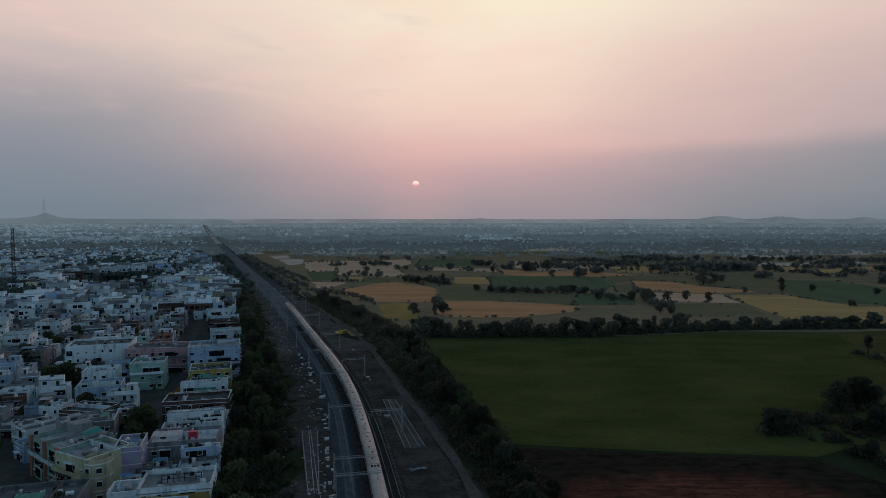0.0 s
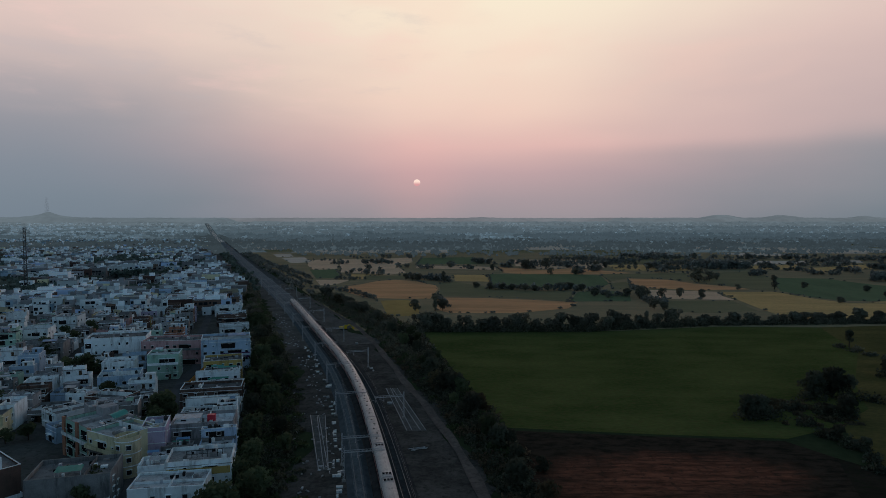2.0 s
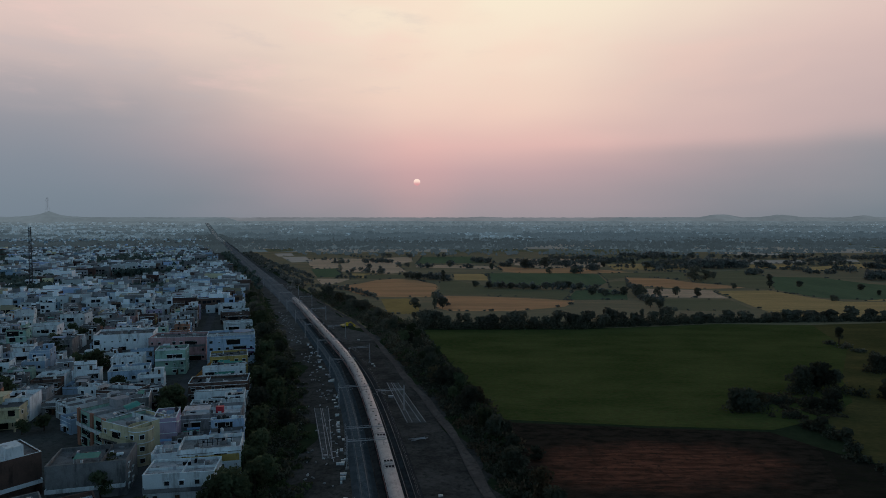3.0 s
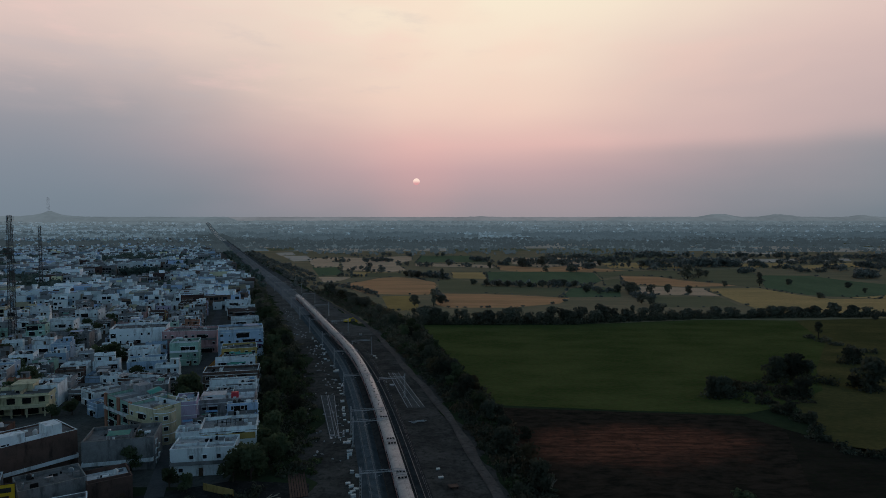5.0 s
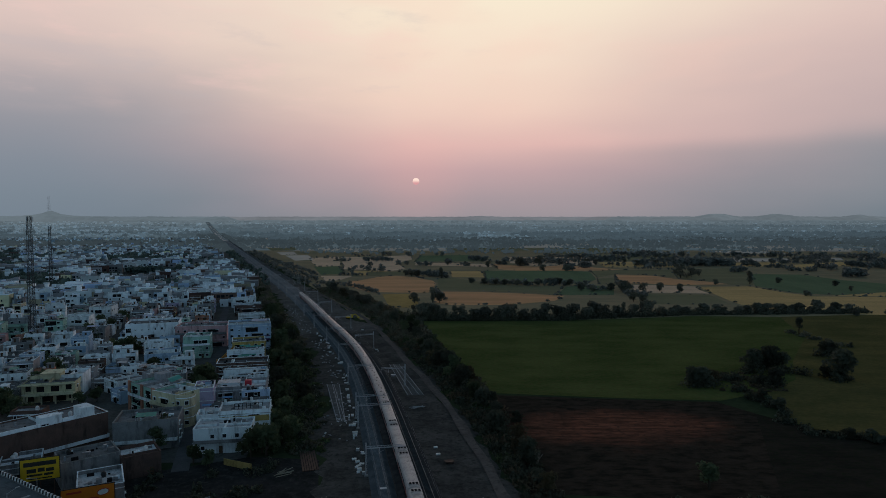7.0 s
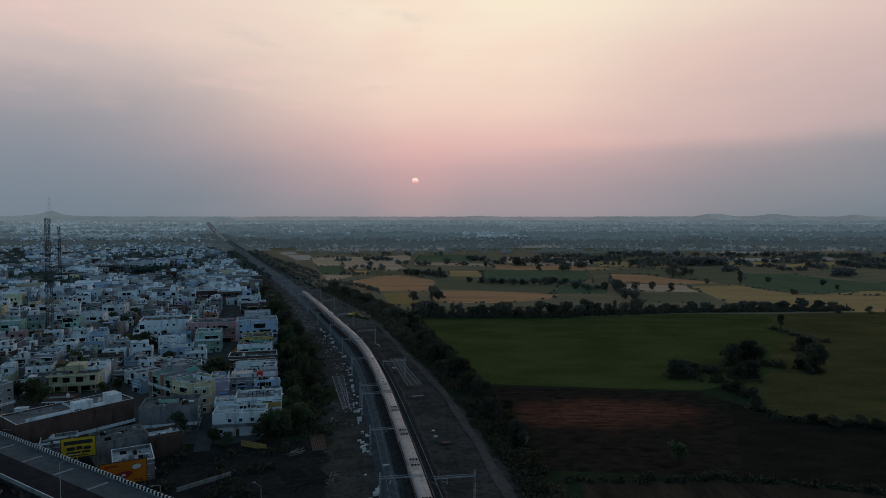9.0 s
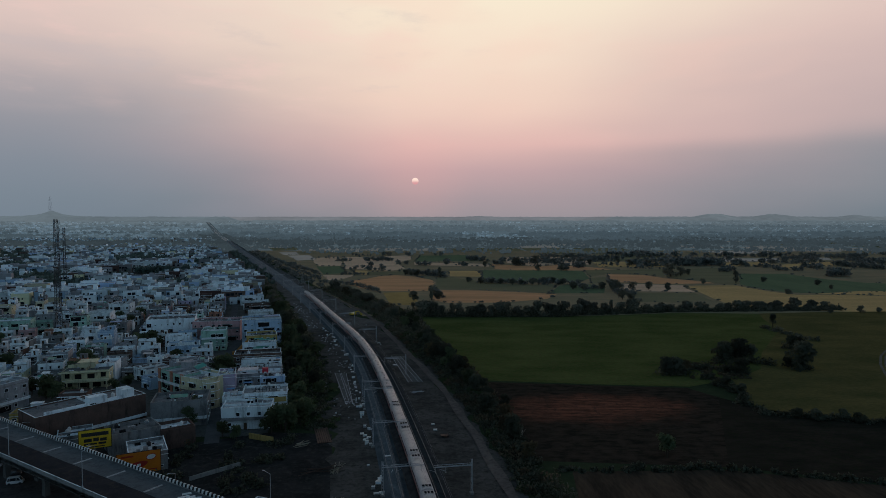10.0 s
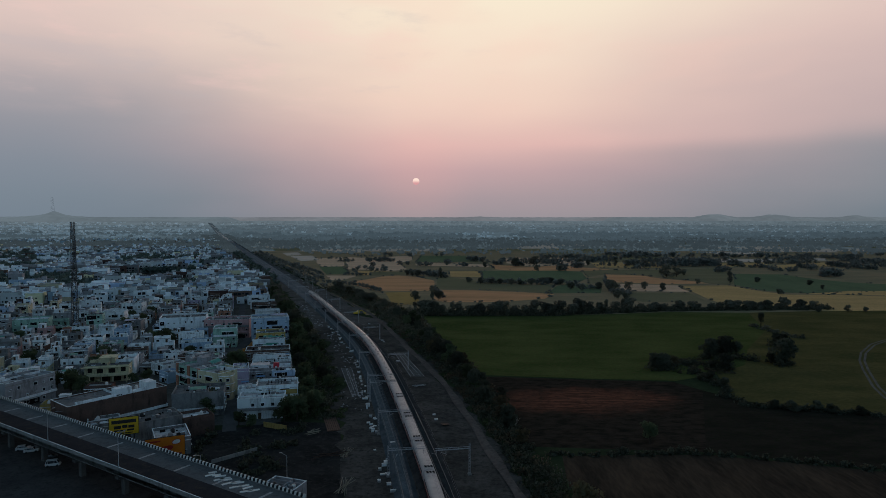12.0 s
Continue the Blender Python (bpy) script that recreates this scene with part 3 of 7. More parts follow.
field([(-111, 762), (-57, 754), (-90, 746), (-86, 702), (-99, 702)], "stubble_tan", "tan harvested field below a tree row", 0.040)
field([(197, 709), (236, 695), (247, 657), (271, 629), (279, 607), (225, 597), (203, 612), (175, 618)], "ripe_wheat", "wide brown field before a farm track", 0.046)
field([(182, 602), (223, 592), (239, 587), (231, 556), (230, 531), (169, 539)], "pale_stubble", "bright straw strip between single trees", 0.052)
field([(239, 583), (290, 587), (298, 535), (309, 512), (361, 508), (407, 491), (331, 397), (282, 416), (241, 431), (223, 450), (226, 487), (233, 535)], "stubble_tan", "wide golden stubble field reaching past the hedge", 0.058)
field([(167, 527), (225, 523), (219, 474), (183, 462), (156, 468)], "olive_crop", "olive green field before a hedge", 0.064)
field([(282, 762), (374, 804), (353, 716), (319, 629), (294, 592), (280, 607), (274, 634), (250, 663)], "olive_crop", "olive field under single trees", 0.070)
field([(355, 716), (407, 709), (417, 645), (434, 612), (462, 597), (414, 535), (334, 523), (313, 527), (303, 543), (298, 592)], "young_crop", "broad dark green field with single trees", 0.076)
field([(325, 516), (382, 539), (447, 539), (413, 498), (363, 512)], "stubble_tan", "long straw field beyond the green crops", 0.082)
field([(666, 1390), (768, 1390), (829, 1291), (775, 1186), (645, 1205), (644, 1291)], "haze_stubble", "far pale harvested field like a bright sliver", 0.040)
field([(444, 991), (551, 991), (516, 928), (419, 916)], "haze_stubble", "far dull brown strip", 0.046)
field([(600, 1005), (640, 1005), (610, 952), (570, 952)], "haze_stubble", "far dull brown strip with bushes", 0.052)
field([(272, 1096), (410, 1096), (344, 928), (239, 928)], "olive_crop", "far olive field", 0.058)
field([(225, 905), (343, 916), (305, 813), (213, 813)], "stubble_tan", "far tan field under round trees", 0.064)
field([(181, 762), (285, 778), (253, 676), (238, 702), (200, 716), (168, 676)], "olive_crop", "olive field with a few bushes", 0.070)
field([(407, 893), (485, 905), (460, 832), (390, 822)], "stubble_tan", "tan strip under far trees", 0.076)
field([(472, 851), (590, 916), (564, 851), (451, 786)], "stubble_tan", "tan strip before dark trees", 0.082)
field([(-232, 1268), (-167, 1291), (-151, 1186), (-209, 1167)], "haze_stubble", "pale strip beside the railway", 0.040)
field([(-308, 1167), (-281, 1186), (-254, 1096), (-277, 1080)], "haze_stubble", "pale strip near the far railway", 0.046)
field([(-267, 1064), (-232, 1080), (-197, 965), (-221, 940)], "haze_stubble", "dull brown field near the far railway", 0.052)
field([(-670, 2178), (-588, 2316), (-450, 1848), (-507, 1802)], "haze_stubble", "far pale strip beyond the railway trees", 0.058)
field([(-384, 1364), (-329, 1390), (-288, 1247), (-334, 1226)], "olive_crop", "olive field beside railway trees", 0.064)
field([(165, 663), (188, 676), (173, 612), (153, 607)], "olive_crop", "olive field between tree rows", 0.070)
rng = random.Random(5)
FIELD_KINDS = [("haze_stubble", "far pale straw-coloured stubble field"), ("olive_crop", "far olive green field"), ("haze_stubble", "far pale harvested field")]
row_y = 1120.0
while row_y < 1900:
    depth = rng.uniform(38, 70) * (0.8 + row_y / 1500)
    left = rail_x(row_y + depth) + rng.uniform(40, 70)
    x = left
    while x < 250 + row_y * 0.75:
        w = rng.uniform(60, 170)
        if rng.random() < 0.36:
            m, lab = rng.choice(FIELD_KINDS)
            j = lambda k: rng.uniform(-k, k)
            sk = rng.uniform(-12, 12)
            field([(x + 3 + j(4), row_y + 2 + j(4)), (x + w - 3 + j(4), row_y + 2 + j(6)), (x + w - 3 + sk, row_y + depth - 3 + j(6)), (x + 3 + sk, row_y + depth - 3 + j(4))], m, lab, 0.08 + rng.random() * 0.03)
        x += w
    row_y += depth + rng.uniform(0, 12)

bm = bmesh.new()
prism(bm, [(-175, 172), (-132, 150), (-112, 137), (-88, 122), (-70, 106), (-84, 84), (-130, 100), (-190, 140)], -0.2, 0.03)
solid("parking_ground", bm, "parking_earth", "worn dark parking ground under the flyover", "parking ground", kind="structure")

# ---- railway ground ----
bm = bmesh.new()
rag = lambda y, o: 9.0 * noise.noise(Vector((y * 0.035, o, 1.0))) + 4.0 * noise.noise(Vector((y * 0.15, o, 4.0))) if abs(o) > 18 and y < 560 else 0.0
BED = ((-22, 0.04), (-12.5, 0.30), (0, 0.36), (12.5, 0.30), (19, 0.10), (25, 0.02))
bed_row = lambda y: [tuple(line_at(y, rag(y, o) + o * along(((0, 1.0), (360, 1.0), (560, 0.72), (900, 0.52), (4200, 0.5)), y)))[:2] + (z,) for o, z in BED]
ribbon(bm, [bed_row(y) for y in range(-200, 349, 4)])
solid("railway_bed", bm, "dirt", "dark grey gravelly railway land between town and fields", "railway land", kind="structure")
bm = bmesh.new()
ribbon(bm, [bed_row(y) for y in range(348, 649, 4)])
solid("railway_bed", bm, "dirt_mid", "grey gravelly railway land past the bend, paled by haze", "railway land", kind="structure")
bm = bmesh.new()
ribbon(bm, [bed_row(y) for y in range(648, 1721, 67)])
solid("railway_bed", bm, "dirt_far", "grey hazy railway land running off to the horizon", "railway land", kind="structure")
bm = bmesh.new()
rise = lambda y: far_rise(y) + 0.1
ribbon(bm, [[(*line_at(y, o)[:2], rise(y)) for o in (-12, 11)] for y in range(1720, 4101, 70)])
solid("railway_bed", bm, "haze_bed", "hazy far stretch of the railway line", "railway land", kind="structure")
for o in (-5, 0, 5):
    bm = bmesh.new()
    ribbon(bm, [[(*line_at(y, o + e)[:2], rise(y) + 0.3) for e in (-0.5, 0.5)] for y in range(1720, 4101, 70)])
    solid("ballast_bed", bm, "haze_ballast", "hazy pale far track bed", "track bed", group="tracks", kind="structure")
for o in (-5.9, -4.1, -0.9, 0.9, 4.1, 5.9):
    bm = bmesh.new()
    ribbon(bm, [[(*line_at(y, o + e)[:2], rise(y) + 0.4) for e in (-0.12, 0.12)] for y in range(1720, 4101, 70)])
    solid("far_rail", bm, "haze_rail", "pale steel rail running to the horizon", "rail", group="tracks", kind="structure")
for offs, lab in ((OFF_A, "outer"), ([(0, 0.0), (1, 0.0)], "middle"), (OFF_C, "field side")):
    bm = bmesh.new()
    ribbon(bm, [[(*line_at(y, along(offs, y) + o)[:2], z) for o, z in ((-3.0, 0.3), (-1.75, BALLAST_TOP), (1.75, BALLAST_TOP), (3.0, 0.3))] for y in range(-200, 425, 8)])
    solid("ballast_bed", bm, "ballast" if lab == "outer" else "ballast_dark", "grey stone ballast bed under the rails", "track bed", group="tracks", kind="structure")
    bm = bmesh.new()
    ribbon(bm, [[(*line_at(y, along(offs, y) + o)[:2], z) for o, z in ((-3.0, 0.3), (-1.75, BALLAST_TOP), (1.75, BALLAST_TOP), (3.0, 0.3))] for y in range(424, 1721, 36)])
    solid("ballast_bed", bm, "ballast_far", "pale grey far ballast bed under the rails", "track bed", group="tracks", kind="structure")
    track = thing("railway_track", pose(0, 0, 0), "steel rails on concrete sleepers over grey ballast", "railway track", group="tracks", kind="structure")
    for side in (-0.87, 0.87):
        bm = bmesh.new()
        rows = []
        for y in list(range(-200, 700, 6)) + list(range(700, 1721, 40)):
            c = along(offs, y) + side
            rows.append([(*line_at(y, c + o)[:2], z) for o, z in ((-0.075, BALLAST_TOP), (-0.045, RAIL_TOP), (0.045, RAIL_TOP), (0.075, BALLAST_TOP))])
        ribbon(bm, rows)
        part("rail", bm, "rail_steel", track)
    vs, fs = [], []
    y = 80.0
    while y < 420:
        c, d = line_at(y, along(offs, y)), rail_dir(y)
        n = Vector((d.y, -d.x, 0))
        k = len(vs)
        for z, e in ((BALLAST_TOP - 0.1, 0.14), (BALLAST_TOP + 0.07, 0.11)):
            for a, b in ((-1.37, -e), (1.37, -e), (1.37, e), (-1.37, e)):
                p = c + n * a + d * b
                vs.append((p.x, p.y, z))
        fs += [(k + 4, k + 5, k + 6, k + 7), (k, k + 1, k + 5, k + 4), (k + 1, k + 2, k + 6, k + 5), (k + 2, k + 3, k + 7, k + 6), (k + 3, k, k + 4, k + 7)]
        y += 0.62
    tagged(part("sleeper_row", from_arrays("sleeper_row", vs, fs, "sleeper_concrete" if lab == "outer" else "sleeper_dark"), None, track), kind="stuff")
bm = bmesh.new()
rows = []
for y in range(-60, 570, 8):
    c = along(ROAD, y)
    rows.append([(c - 1.45 + math.sin(y * 0.13) * 0.4, y, 0.33), (c - 0.6, y, 0.31), (c + 0.6, y, 0.34), (c + 1.45 + math.sin(y * 0.21) * 0.4, y, 0.33)])
ribbon(bm, rows)
solid("dirt_road", bm, "dirt_track", "pale unpaved service road beside the tracks", "dirt road", kind="structure")

# farm track that bends through the yellowish field
bm = bmesh.new()
PATH_PTS = [(262, 309), (249.6, 302.1), (234.8, 291.1), (215.4, 269.7), (203, 252), (192.7, 234), (177.8, 205.4), (172.2, 191.6), (166, 172)]
for k, (a, b) in enumerate(((-1.5, -0.5), (0.5, 1.5))):
    rows = []
    for i, p in enumerate(PATH_PTS):
        d = (Vector(PATH_PTS[min(i + 1, len(PATH_PTS) - 1)]) - Vector(PATH_PTS[max(i - 1, 0)])).normalized()
        rows.append([(p[0] + d.y * e, p[1] - d.x * e, 0.075) for e in (a, b)])
    ribbon(bm, rows)
solid("farm_track", bm, "field_path", "two pale wheel ruts of a bending farm track", "track", kind="structure")

# ---- hills on the horizon ----
def hill(name, x0, x1, y, heights, label, mt):
    bm = bmesh.new()
    n = len(heights)
    rows = []
    for k, f in ((0, 0.0), (1, 0.75), (2, 1.0), (3, 0.8), (4, 0.0)):
        rows.append([(x0 + (x1 - x0) * i / (n - 1), y - 200 + k * 100, 2 + heights[i] * f) for i in range(n)])
    ribbon(bm, rows)
    return solid(name, bm, mt, label, "hill", group="far hills", kind="structure")


def ridge(n, peaks, base, seed):
    r = random.Random(seed)
    return [base * min(1.0, 0.25 + i / (n - 1) / 0.07, 0.25 + (1 - i / (n - 1)) / 0.07) + sum(h * math.exp(-((i / (n - 1) - c) / w) ** 2) for c, w, h in peaks) + r.uniform(-1.5, 1.5) for i in range(n)]


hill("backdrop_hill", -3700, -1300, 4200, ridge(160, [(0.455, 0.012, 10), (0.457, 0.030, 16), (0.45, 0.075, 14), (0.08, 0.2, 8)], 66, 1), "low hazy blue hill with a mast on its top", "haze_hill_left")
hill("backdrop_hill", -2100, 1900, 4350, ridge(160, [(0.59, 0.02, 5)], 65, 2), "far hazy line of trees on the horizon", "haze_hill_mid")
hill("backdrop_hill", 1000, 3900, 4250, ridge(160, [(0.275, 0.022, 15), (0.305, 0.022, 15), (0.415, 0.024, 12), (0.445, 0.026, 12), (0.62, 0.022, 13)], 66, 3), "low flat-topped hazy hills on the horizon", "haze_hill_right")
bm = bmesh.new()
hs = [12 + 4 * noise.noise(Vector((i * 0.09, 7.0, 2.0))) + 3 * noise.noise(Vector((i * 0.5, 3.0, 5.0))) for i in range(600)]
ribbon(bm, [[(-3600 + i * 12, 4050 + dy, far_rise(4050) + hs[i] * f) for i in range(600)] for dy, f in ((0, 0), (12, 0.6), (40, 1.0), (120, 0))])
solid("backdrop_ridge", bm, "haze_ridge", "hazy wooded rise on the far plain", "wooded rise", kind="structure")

# ---- train ----
COACH, PITCH = 21.9, 22.6


def coach_profile():
    pts = [(-1.5, 0.0), (-1.62, 0.5), (-1.62, 2.2), (-1.52, 2.62)]
    pts += [(1.52 * math.sin(a), 2.62 + 0.62 * math.cos(a)) for a in (radians(-72 + 18 * i) for i in range(9))]
    return pts + [(1.52, 2.62), (1.62, 2.2), (1.62, 0.5), (1.5, 0.0)]


def build_coach(ac):
    root = thing("train_coach", pose(0, 0, 0), "pale grey-beige passenger coach with dusty ribbed roof", "train coach", group="train coaches")
    prof = coach_profile()
    bm = bmesh.new()
    h = COACH / 2
    rows = [[(x * k, y, z) for x, z in prof] for y, k in ((-h, 0.93), (-h + 0.25, 1.0), (h - 0.25, 1.0), (h, 0.93))]
    ribbon(bm, rows)
    for row in (0, 3):
        bm.verts.ensure_lookup_table()
        n = len(prof)
        bm.faces.new([bm.verts[row * n + i] for i in range(n)])
    for f in bm.faces:
        c = f.calc_center_median()
        f.material_index = 0 if c.z > 2.5 else 1
    body = part("body", bm, ["coach_roof", "coach_side"], root, "", pose(0, 0, 1.1))
    for s in (-1, 1):
        for i in range(11):
            bm = bmesh.new()
            box(bm, -0.03, 0.03, -0.55, 0.55, 0, 0.75)
            part("window", bm, "dark_glass", body, "", pose(s * 1.615, -8.2 + i * 1.64, 1.25))
        bm = bmesh.new()
        box(bm, -0.02, 0.02, -h + 0.6, h - 0.6, 0, 0.5)
        part("stripe", bm, "coach_red", body, "dull red stripe", pose(s * 1.615, 0, 0.45))
    for i in range(-2, 3):
        bm = bmesh.new()
        ribbon(bm, [[(1.54 * math.sin(a) * k, i * 3.7 + e, 2.62 + 0.62 * math.cos(a) * k) for a in (radians(-72 + 18 * q) for q in range(9))] for e, k in ((-0.05, 0.99), (-0.03, 1.03), (0.03, 1.03), (0.05, 0.99))])
        part("roof_rib", bm, "coach_roof", body)
    if ac:
        for s in (-1, 1):
            unit = bmesh.new()
            box(unit, -1.15, 1.15, -0.75, 0.75, 0, 0.22)
            u = part("roof_unit", unit, "coach_roof", body, "", pose(0, s * (h - 1.5), 3.08))
            for k in (-0.75, 0.0, 0.75):
                b2 = bmesh.new()
                box(b2, -0.28, 0.28, -0.55, 0.55, 0, 0.06)
                part("grille", b2, "dark_void", u, "dark grille", pose(k, 0, 0.2))
    else:
        for i in range(5):
            b2 = bmesh.new()
            lathe(b2, [(0.26, 0), (0.26, 0.16), (0.34, 0.2), (0.1, 0.3)], 8)
            part("roof_vent", b2, "roof_vent", body, "small dark roof ventilator", pose(0.25 if i % 2 else -0.25, -8 + i * 4.0, 3.2))
    for s in (-1, 1):
        b2 = bmesh.new()
        box(b2, -1.2, 1.2, -0.35, 0.35, 0.2, 2.4)
        part("gangway", b2, "black_rubber", root, "black rubber gangway", pose(0, s * (h + 0.2), 1.1))
        bog = bmesh.new()
        box(bog, -1.2, 1.2, -1.9, 1.9, 0.35, 0.75)
        b = part("bogie", bog, "underframe", root, "", pose(0, s * 7.4, 0.05))
        for a in (-1.3, 1.3):
            for k in (-0.84, 0.84):
                wheel = bmesh.new()
                beam(wheel, (k - 0.07, a, 0.45), (k + 0.07, a, 0.45), 0.45, 12)
                part("wheel", wheel, "underframe", b)
    b2 = bmesh.new()
    box(b2, -1.3, 1.3, -4.2, 4.2, 0.3, 1.05)
    part("underframe_box", b2, "underframe", root)
    return root


def rail_pose(y, off=0.0, z=RAIL_TOP):
    p, d = line_at(y, off), rail_dir(y)
    return pose(p.x, p.y, z, 0, 0, math.degrees(math.atan2(-d.x, d.y)))


plain_coach, ac_coach = build_coach(False), build_coach(True)
y, k = 498.0, 0
while y > 30:
    y -= PITCH / 2 * rail_dir(y).y
    src = plain_coach if k < 14 else ac_coach
    if k == 0:
        plain_coach.matrix_basis = rail_pose(y)
    elif k == 14:
        ac_coach.matrix_basis = rail_pose(y)
    else:
        copy_thing(src, rail_pose(y))
    y -= PITCH / 2 * rail_dir(y).y
    k += 1

# ---- overhead line ----
def build_mast(reach, label, far_track):
    """A lattice mast whose long boom reaches over the tracks, with droppers and insulators. The boom runs along +x."""
    root = thing("overhead_line_mast", pose(0, 0, 0), label, "overhead mast", group="overhead line masts")
    bm = bmesh.new()
    for x, y_ in ((-0.2, -0.2), (0.2, -0.2), (0.2, 0.2), (-0.2, 0.2)):
        beam(bm, (x, y_, 0), (x * 0.7, y_ * 0.7, 8.6), 0.05)
    for i in range(10):
        s = 1 if i % 2 else -1
        for e in (-0.19, 0.19):
            beam(bm, (-0.19 * s, e, i * 0.84), (0.19 * s, e, i * 0.84 + 0.84), 0.03)
            beam(bm, (e, -0.19 * s, i * 0.84), (e, 0.19 * s, i * 0.84 + 0.84), 0.03)
    part("mast", bm, "galvanised", root)
    bm = bmesh.new()
    for y_, z in ((-0.22, 7.1), (0.22, 7.1), (0, 7.6)):
        beam(bm, (0, y_, z), (reach, y_, z), 0.06)
    for i in range(int(reach / 0.9)):
        beam(bm, (i * 0.9, -0.22, 7.1), (i * 0.9 + 0.9, 0.22, 7.1), 0.03)
        beam(bm, (i * 0.9, 0.22, 7.1), (i * 0.9 + 0.45, 0, 7.6), 0.03)
    part("boom", bm, "galvanised", root)
    for x in far_track:
        bm = bmesh.new()
        beam(bm, (x, 0, 7.1), (x, 0, 5.9), 0.05)
        beam(bm, (x, 0, 6.0), (x + 1.4, 0, 6.5), 0.04)
        part("drop_bracket", bm, "galvanised", root)
        bm = bmesh.new()
        lathe(bm, [(0.06, 5.6), (0.13, 5.66), (0.06, 5.72), (0.13, 5.8), (0.06, 5.9)], 8, x, 0)
        part("insulator", bm, "porcelain", root, "pale porcelain insulator")
    bm = bmesh.new()
    box(bm, -0.5, 0.5, -0.5, 0.5, -0.1, 0.35)
    part("footing", bm, "worn_concrete", root)
    return root


def boom_pose(y, off, flip=False):
    p, d = line_at(y, off), rail_dir(y)
    return pose(p.x, p.y, 0.35, 0, 0, math.degrees(math.atan2(-d.x, d.y)) + (180 if flip else 0))


left_mast = build_mast(10.2, "grey lattice steel mast with a long boom over two tracks", (3.4, 9.4))
for i, my in enumerate((117, 150, 186, 196, 238, 280, 321, 365, 410, 460, 510, 565, 625)):
    if i == 0:
        left_mast.matrix_basis = boom_pose(my, -9.6)
    else:
        copy_thing(left_mast, boom_pose(my, -9.6))
right_mast = build_mast(9.4, "grey lattice steel mast with a boom over the single track", (6.4, 9.0))
for i, my in enumerate((115, 231, 300, 356, 420, 480, 545)):
    if i == 0:
        right_mast.matrix_basis = boom_pose(my, 11.9, True)
    else:
        copy_thing(right_mast, boom_pose(my, 11.7 if my < 300 else 10.4, True))
for offs in (OFF_A, [(0, 0.0), (1, 0.0)], OFF_C):
    for z in (5.6 + 0.6, 7.0 + 0.2):
        cu = bpy.data.curves.new("overhead_wire", "CURVE")
        cu.dimensions, cu.bevel_depth, cu.bevel_resolution = "3D", 0.018, 0
        ys = list(range(-100, 660, 20))
        sp = cu.splines.new("POLY")
        sp.points.add(len(ys) - 1)
        for p, yy in zip(sp.points, ys):
            c = line_at(yy, along(offs, yy))
            p.co = (c.x, c.y, z, 1)
        cu.materials.append(M["rail_steel"])
        tagged(new("overhead_wire", cu), "thin dark overhead wire above the track", "wire", "overhead wires")

# ---- trees ----
def leaf_cloud(name, blobs, count, size, mat, seed):
    """A crown of many small leaf clumps spread through and over blobs (x, y, z, rx, rz)."""
    r = np.random.RandomState(seed)
    vol = np.array([b[3] ** 2 * b[4] for b in blobs])
    pick = r.choice(len(blobs), count, p=vol / vol.sum())
    b = np.array(blobs)[pick]
    d = r.normal(size=(count, 3))
    d /= np.linalg.norm(d, axis=1)[:, None]
    rad = r.uniform(0.45, 1.08, count) ** 0.6
    c = b[:, :3] + d * rad[:, None] * b[:, [3, 3, 4]]
    s = size * r.uniform(0.55, 1.35, count)
    u = r.normal(size=(count, 3))
    u /= np.linalg.norm(u, axis=1)[:, None]
    w = np.cross(u, d + r.normal(size=(count, 3)) * 0.5)
    w /= np.linalg.norm(w, axis=1)[:, None] + 1e-9
    fold = np.cross(u, w) * (s * r.uniform(0.1, 0.35, count))[:, None]
    u, w = u * s[:, None], w * (s * 0.75)[:, None]
    v = np.stack([c - u, c - w * 0.8 + fold, c + u * 0.9, c + w + fold * 0.5, c - u * 0.3 - w - fold], 1).reshape(-1, 3)
    f = []
    for i in range(count):
        k = i * 5
        f += [(k, k + 1, k + 2), (k, k + 2, k + 3), (k, k + 1, k + 4)]
    return from_arrays(name, v.tolist(), f, mat)


def build_tree(h, spread, mat, seed, label, base=0.28, blobs=9, leaves=420, size=0.55):
    r = random.Random(seed)
    root = thing("tree", pose(0, 0, 0), label, "tree", group="trees")
    bm = bmesh.new()
    top = h * 0.5
    lean = Vector((r.uniform(-0.3, 0.3), r.uniform(-0.3, 0.3), 0))
    mid = Vector((0, 0, h * base)) + lean
    beam(bm, (0, 0, -0.3), mid, 0.035 * h, 8, 0.75)
    bl = []
    for i in range(blobs):
        a = 2 * math.pi * i / blobs + r.uniform(-0.5, 0.5)
        rr = spread * r.uniform(0.12, 0.5)
        z = h * r.uniform(base + 0.12, 0.86)
        if i == 0:
            rr, z = spread * 0.1, h * 0.82
        p = Vector((math.cos(a) * rr, math.sin(a) * rr, z))
        beam(bm, mid, p, 0.016 * h, 5, 0.35)
        bl.append((p.x, p.y, p.z, spread * r.uniform(0.34, 0.52), h * r.uniform(0.14, 0.22)))
    part("trunk", bm, "bark", root)
    part("crown", leaf_cloud("crown", bl, leaves, size, mat, seed), None, root)
    return root


